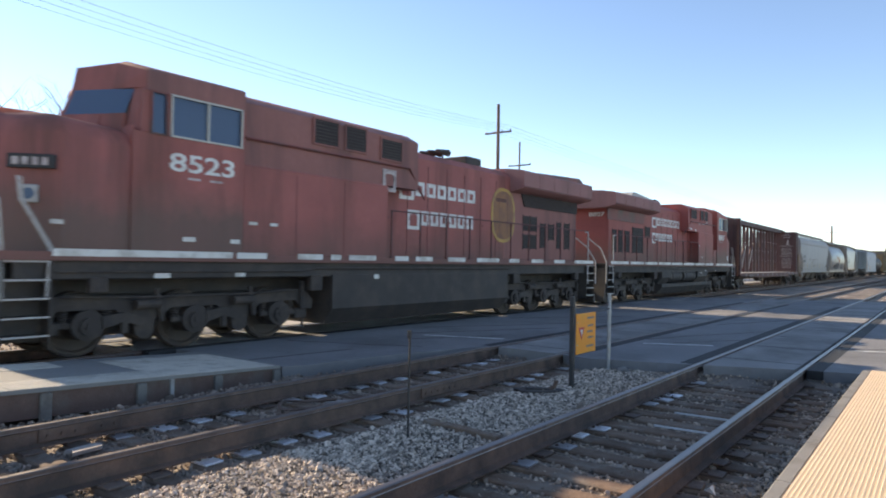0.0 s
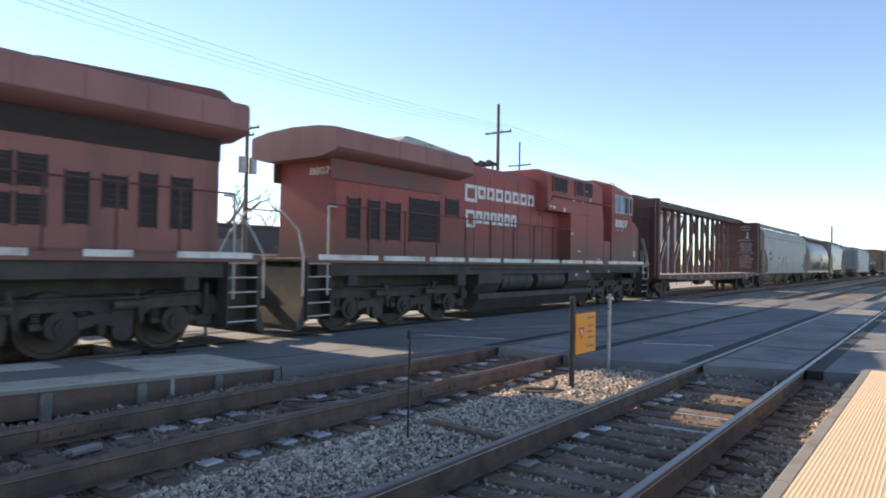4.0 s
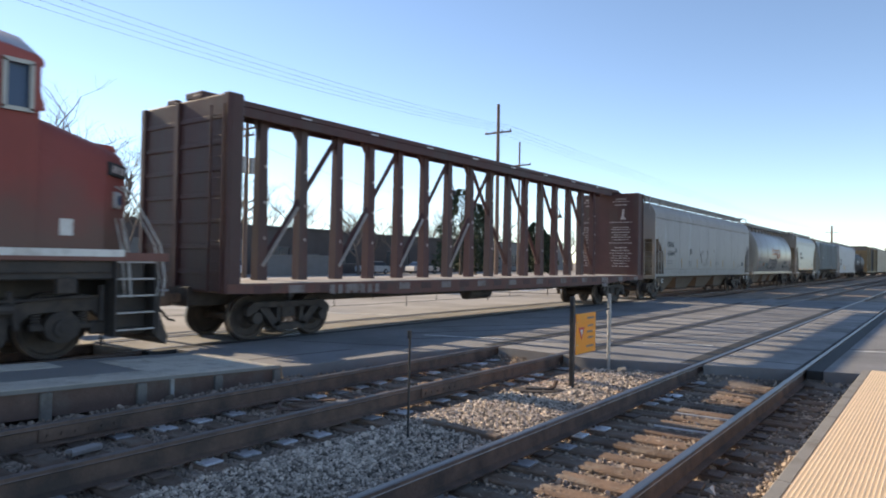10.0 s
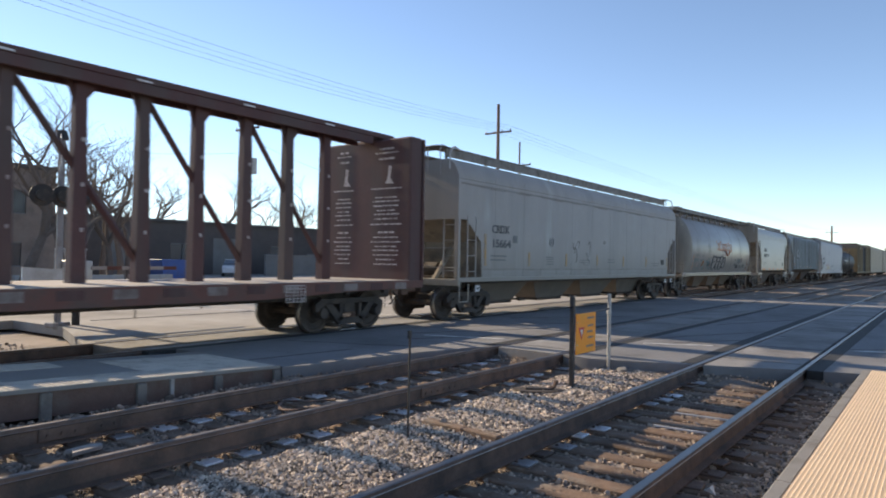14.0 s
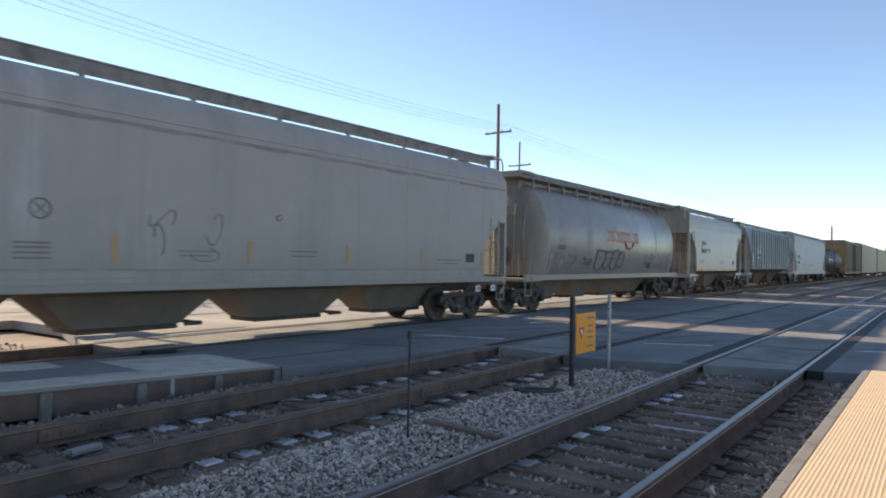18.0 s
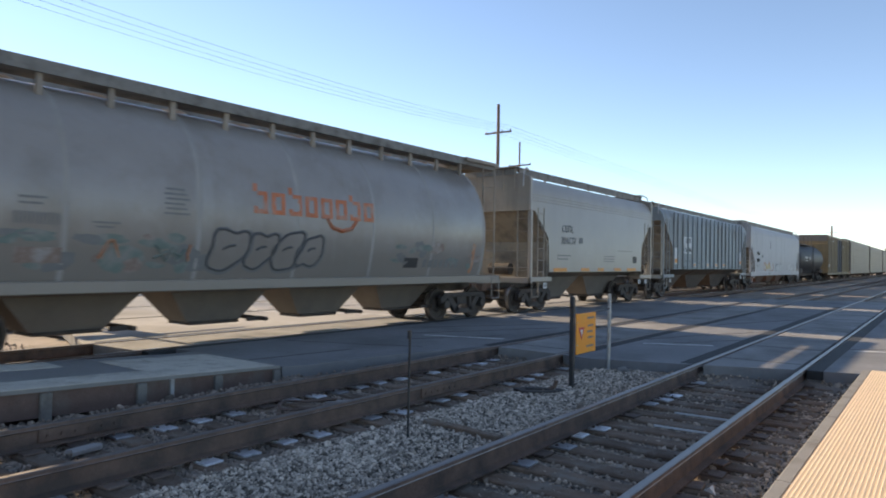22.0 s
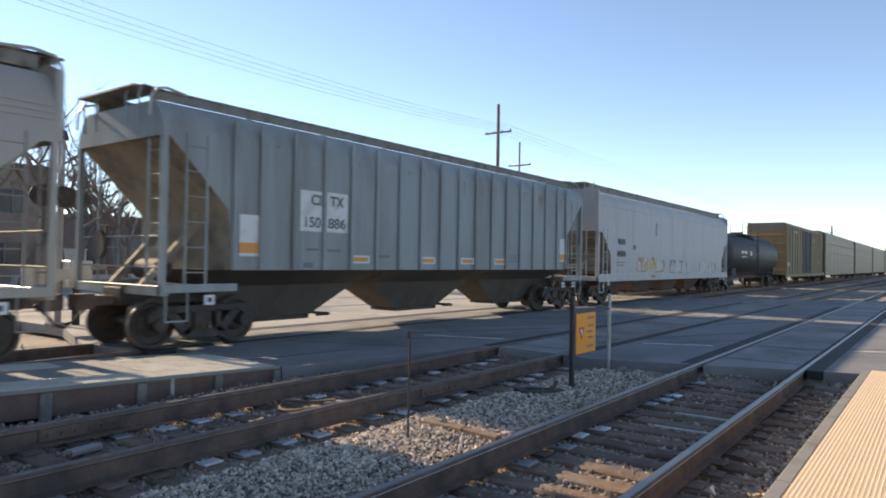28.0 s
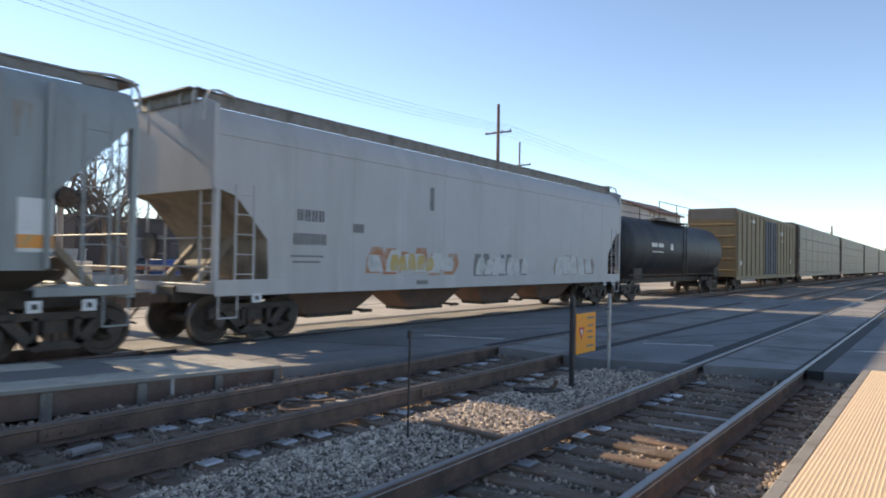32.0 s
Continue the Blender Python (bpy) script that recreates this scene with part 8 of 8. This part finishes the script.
def build_trees():
    bare_tree("tall leafless tree with spreading branches", 14.5, 37.5, 12.4, 2)
    bare_tree("leafless tree beside a brown house", 16.4, 35.5, 9.6, 5)
    bare_tree("leafless tree behind the crossing signal", 18.0, 41.0, 11.0, 9)
    bare_tree("slender leafless tree by a brown house", 20.3, 40.0, 10.5, 12, 0.5)
    bare_tree("leafless tree beyond a brown house", 23.5, 47.0, 11.0, 15)
    bare_tree("small leafless tree beyond the parking lot", 52.0, 50.0, 9.0, 21, levels=4)
    bare_tree("small leafless tree beyond the parking lot", 62.0, 58.0, 9.5, 22, levels=4)
    bare_tree("tall leafless tree behind a brown house", 17.2, 57.5, 16.5, 31)
    bare_tree("leafless tree beyond a brown house", 23.2, 44.0, 11.8, 32, 0.5)
    bare_tree("leafless tree beyond a brown house", 26.5, 49.5, 11.0, 33)
    bare_tree("tall leafless tree with spreading branches", 12.6, 38.5, 13.0, 34)
    for k in range(26):
        bare_tree("far leafless tree behind low buildings", 26 + 5.2 * k, 79 + 6 * math.sin(k * 2.3), 14.6 + 2.2 * math.sin(k * 1.7), 40 + k, levels=5 if k < 18 else 4)
    evergreen("dark green spruce tree beyond the parking lot", 65.2, 46.0, 10.4, 4.2, 3)
    bare_tree("leafless tree beside a dark spruce", 60.0, 51.0, 9.4, 36)
    evergreen("dark green spruce tree beside another", 68.8, 46.3, 9.0, 3.4, 4)
    evergreen("dark green spruce tree near a street lamp", 82.5, 45.5, 7.4, 2.8, 5)
    evergreen("dark green spruce tree near a street lamp", 87.0, 47.0, 6.6, 2.6, 6)


build_trees()


def low_building(label, x0, x1, y, depth, h, wall_mt, openings, trim=None):
    """A flat-roofed building whose front faces the railway. openings: (x0, x1, z0, z1, kind)."""
    b = thing("building", label, "building", pose(x0, y, -0.1), group="buildings beyond the railway")
    L = x1 - x0
    m = Mesh()
    xs = sorted({0.0, L, *[o[0] for o in openings], *[o[1] for o in openings]})
    for a, c in zip(xs, xs[1:]):
        cover = sorted([(o[2], o[3]) for o in openings if o[0] <= a + 1e-6 and o[1] >= c - 1e-6])
        z = 0.0
        for z0, z1 in cover:
            if z0 > z: m.box(a, c, 0, 0.25, z, z0)
            z = z1
        if z < h: m.box(a, c, 0, 0.25, z, h)
    m.box(0, 0.25, 0.25, depth, 0, h)
    m.box(L - 0.25, L, 0.25, depth, 0, h)
    m.box(0, L, depth - 0.25, depth, 0, h)
    part("wall", m, wall_mt, b)
    m = Mesh()
    m.box(-0.2, L + 0.2, -0.25, depth + 0.2, h, h + 0.25, 0.02)
    part("roof", m, trim or M_ROOF, b)
    for a, c, z0, z1, kind in openings:
        m = Mesh()
        m.box(a, c, 0.1, 0.16, z0, z1)
        if kind == "door":
            o = part("door", m, M_FACADE_GREY, b)
        else:
            o = part("window", m, M_CARDARK, b)
            m = Mesh()
            m.box(a, c, 0.02, 0.12, z0, z0 + 0.08)
            m.box(a, c, 0.02, 0.12, z1 - 0.08, z1)
            m.box((a + c) / 2 - 0.04, (a + c) / 2 + 0.04, 0.02, 0.12, z0, z1)
            part("window_frame", m, M_FACADE_GREY, o)
    return b


def build_buildings():
    low_building("long low dark brick building with loading doors", 26, 62, 57, 14, 4.9, M_BRICKDARK,
                 [(3, 6, 0.1, 3.4, "door"), (8.5, 11, 1.2, 3.0, "window"), (13, 17, 0.1, 3.6, "door"), (20, 22.5, 1.2, 3.0, "window"), (25, 27, 0.1, 2.3, "door"), (29, 33, 1.2, 3.0, "window")])
    low_building("dark brown two-storey house by the crossing", 7.6, 19.3, 45, 10, 7.0, M_HOUSE,
                 [(1.5, 3, 1.0, 2.5, "window"), (5, 6.1, 0.1, 2.2, "door"), (8, 9.8, 1.0, 2.5, "window"), (1.5, 3, 4.2, 5.7, "window"), (5, 6.5, 4.2, 5.7, "window"), (8.5, 10, 4.2, 5.7, "window")])
    low_building("brown low commercial building", 66, 92, 62, 12, 5.0, M_BRICKDARK, [(4, 9, 0.8, 3.0, "window"), (12, 13.2, 0.1, 2.3, "door"), (16, 22, 0.8, 3.0, "window")])
    low_building("pale low building far beyond the parking lot", 100, 140, 70, 14, 5.5, M_FACADE_GREY, [(5, 9, 0.8, 3.2, "window"), (15, 19, 0.8, 3.2, "window"), (26, 30, 0.1, 3.6, "door")])
    g = thing("building", "tall pale gabled building with a brown roof", "building", pose(80.0, 28.6, -0.1), group="buildings beyond the railway")
    m = Mesh()
    m.extr([(0, 0), (7.0, 0), (7.0, 8.2), (3.5, 9.6), (0, 8.2)], "x", 0.0, 12.0)
    part("wall", m, M_GABLE, g, "pale rendered wall")
    for ya, za, yb, zb in ((-0.45, 8.06, 3.5, 9.64), (3.5, 9.64, 7.45, 8.06)):
        m = Mesh()
        m.extr([(ya, za), (yb, zb), (yb, zb + 0.22), (ya, za + 0.22)], "x", -0.5, 12.5)
        part("roof", m, M_SILLRUST, g, "brown pitched roof slope")
    for y0, z0 in ((1.0, 5.0), (4.6, 5.0), (1.0, 1.4), (4.6, 1.4)):
        m = Mesh()
        m.box(-0.03, 0.05, y0, y0 + 1.3, z0, z0 + 1.6)
        win = part("window", m, M_CARDARK, g)
        m = Mesh()
        for a, c, e, f in ((y0 - 0.07, y0, z0, z0 + 1.6), (y0 + 1.3, y0 + 1.37, z0, z0 + 1.6), (y0 - 0.07, y0 + 1.37, z0 + 1.6, z0 + 1.68), (y0 - 0.07, y0 + 1.37, z0 - 0.08, z0)):
            m.box(-0.06, 0.02, a, c, e, f)
        part("window_frame", m, M_FACADE_GREY, win)
    w = thing("garden_wall", "pale grey low block wall beside the parking lot", "wall", pose(41.0, 51.5, -0.1))
    m = Mesh()
    m.box(0, 8.5, 0, 0.3, 0, 2.0, 0.02)
    part("wall", m, M_FACADE_GREY, w)
    m = Mesh()
    m.box(-0.05, 8.55, -0.06, 0.36, 2.0, 2.1, 0.02)
    part("coping", m, M_EDGE, w)


build_buildings()


def parked_car(label, x, y, rz, mt):
    c = thing("parked_car", label, "car", pose(x, y, 0.0, 0, 0, rz), group="cars in the parking lot")
    m = Mesh()
    hull = [(-2.2, 0.3), (-2.25, 0.7), (-2.1, 0.88), (-1.0, 0.98), (1.5, 0.98), (2.1, 0.92), (2.2, 0.6), (2.15, 0.3)]
    m.extr(hull, "y", -0.88, 0.88)
    part("body", m, mt, c)
    m = Mesh()
    m.loft([[(-1.15, s * 0.82, 0.97), (1.75, s * 0.82, 0.97), (1.2, s * 0.66, 1.42), (-0.35, s * 0.66, 1.42)] for s in (-1, 1)])
    part("cabin", m, M_CARDARK, c, "dark car windows")
    m = Mesh()
    m.extr([(-0.38, 1.42), (1.22, 1.42), (1.1, 1.48), (-0.25, 1.48)], "y", -0.66, 0.66)
    part("roof", m, mt, c)
    for wx in (-1.35, 1.35):
        for s in (-1, 1):
            m = Mesh()
            m.cyl((wx, s * 0.72, 0.32), (wx, s * 0.92, 0.32), 0.32, 16)
            wh = part("wheel", m, M_RUBBER, c)
            m = Mesh()
            m.cyl((wx, s * 0.915, 0.32), (wx, s * 0.93, 0.32), 0.19, 14)
            part("rim", m, M_GALV, wh)
    for s in (-1, 1):
        m = Mesh()
        m.box(-2.24, -2.12, s * 0.65 - 0.15, s * 0.65 + 0.15, 0.62, 0.76, 0.02)
        part("headlight", m, M_GLASS, c)


def build_lot():
    parked_car("white sedan parked on the lot", 37.8, 52.2, 54, M_CARWHITE)
    parked_car("dark sedan parked beside a blue bin", 29.8, 52.5, 20, M_CARDARK)
    parked_car("silver sedan parked near a wall", 57.5, 53.0, 5, M_SIGNAL)
    parked_car("pale sedan parked by the trees", 68.0, 54.0, 170, M_CARWHITE)
    b = thing("waste_bin", "large blue metal waste container", "waste container", pose(29.0, 48.0, -0.02, 0, 0, 8))
    m = Mesh()
    m.extr([(-1.1, 0.0), (1.1, 0.0), (1.25, 1.35), (-1.25, 1.35)], "y", -0.7, 0.7)
    part("tub", m, M_BLUE, b)
    m = Mesh()
    m.box(-1.3, 1.3, -0.75, 0.75, 1.35, 1.45, 0.02)
    part("lid", m, M_BLUE, b)
    for k in range(3):
        bl = thing("concrete_barrier", "row of pale concrete wheel stops", "barrier", pose(16.5 + 3.2 * k, 40.0, -0.03, 0, 0, 2), group="wheel stops")
        m = Mesh()
        m.extr([(-0.3, 0), (0.3, 0), (0.18, 0.55), (-0.18, 0.55)], "x", -1.4, 1.4)
        part("block", m, M_CONCRETE, bl)
    heap = random.Random(8)
    for k in range(9):
        x, y = 33.5 + 2.3 * k + heap.uniform(-0.5, 0.5), 20.3 + heap.uniform(-0.5, 0.5)
        sn = thing("snow_patch", "low patch of old snow on the paving", "snow", pose(x, y, -0.03), group="patches of old snow")
        m = Mesh()
        wobble = [heap.uniform(0.7, 1.2) for i in range(14)]
        m.loft([[(wobble[i] * q * heap.uniform(0.95, 1.05) * 1.1 * math.cos(i * math.pi / 7), wobble[i] * q * 0.45 * math.sin(i * math.pi / 7), z) for i in range(14)] for q, z in ((1.0, -0.02), (0.94, 0.05), (0.6, 0.12), (0.2, 0.14))])
        part("snow", m, M_SNOW, sn)
    for x, y, top in ((67.9, 35.0, 7.9), (47.2, 35.0, 8.7)):
        f = thing("street_lamp", "dark street lamp with a hooked arm", "street lamp", pose(x, y, -0.1), group="street lamps")
        m = Mesh()
        m.cyl((0, 0, 0), (0, 0, top - 0.6), 0.1, 10, 0.065)
        m.cyl((0, 0, 0), (0, 0, 0.9), 0.17, 10, 0.13)
        part("pole", m, M_POST, f)
        m = Mesh()
        m.tube([(1.0 * (1 - math.cos(a)) / 2 * 1.1, 0, top - 0.6 + 0.6 * math.sin(a)) for a in [i * math.pi / 10 for i in range(11)]], 0.05, 8)
        part("arm", m, M_POST, f)
        m = Mesh()
        m.cyl((1.1, 0, top - 1.05), (1.1, 0, top - 0.6), 0.32, 14, 0.12)
        part("lamp_head", m, M_POST, f)


build_lot()


# ---- what moves ----
def travelled(t):
    """Metres that the train has gone at t seconds."""
    for (ta, sa), (tb, sb) in zip(TRAVEL, TRAVEL[1:]):
        if t <= tb:
            return sa + (sb - sa) * (t - ta) / (tb - ta)
    return TRAVEL[-1][1]


def motions():
    for ob, x0, turned in CARS:
        walk(ob, [(t, pose(x0 - s, Y_TRAIN, 0, 0, 0, 180 if turned else 0)) for t, s in TRAVEL])
    steps = [k * 4 / 30 for k in range(241)]
    for ws, r, sign in WHEELS:
        x, y, z = ws.location
        walk(ws, [(t, pose(x, y, z, 0, sign * math.degrees(travelled(min(t, 32.0)) / r), 0)) for t in steps])


motions()
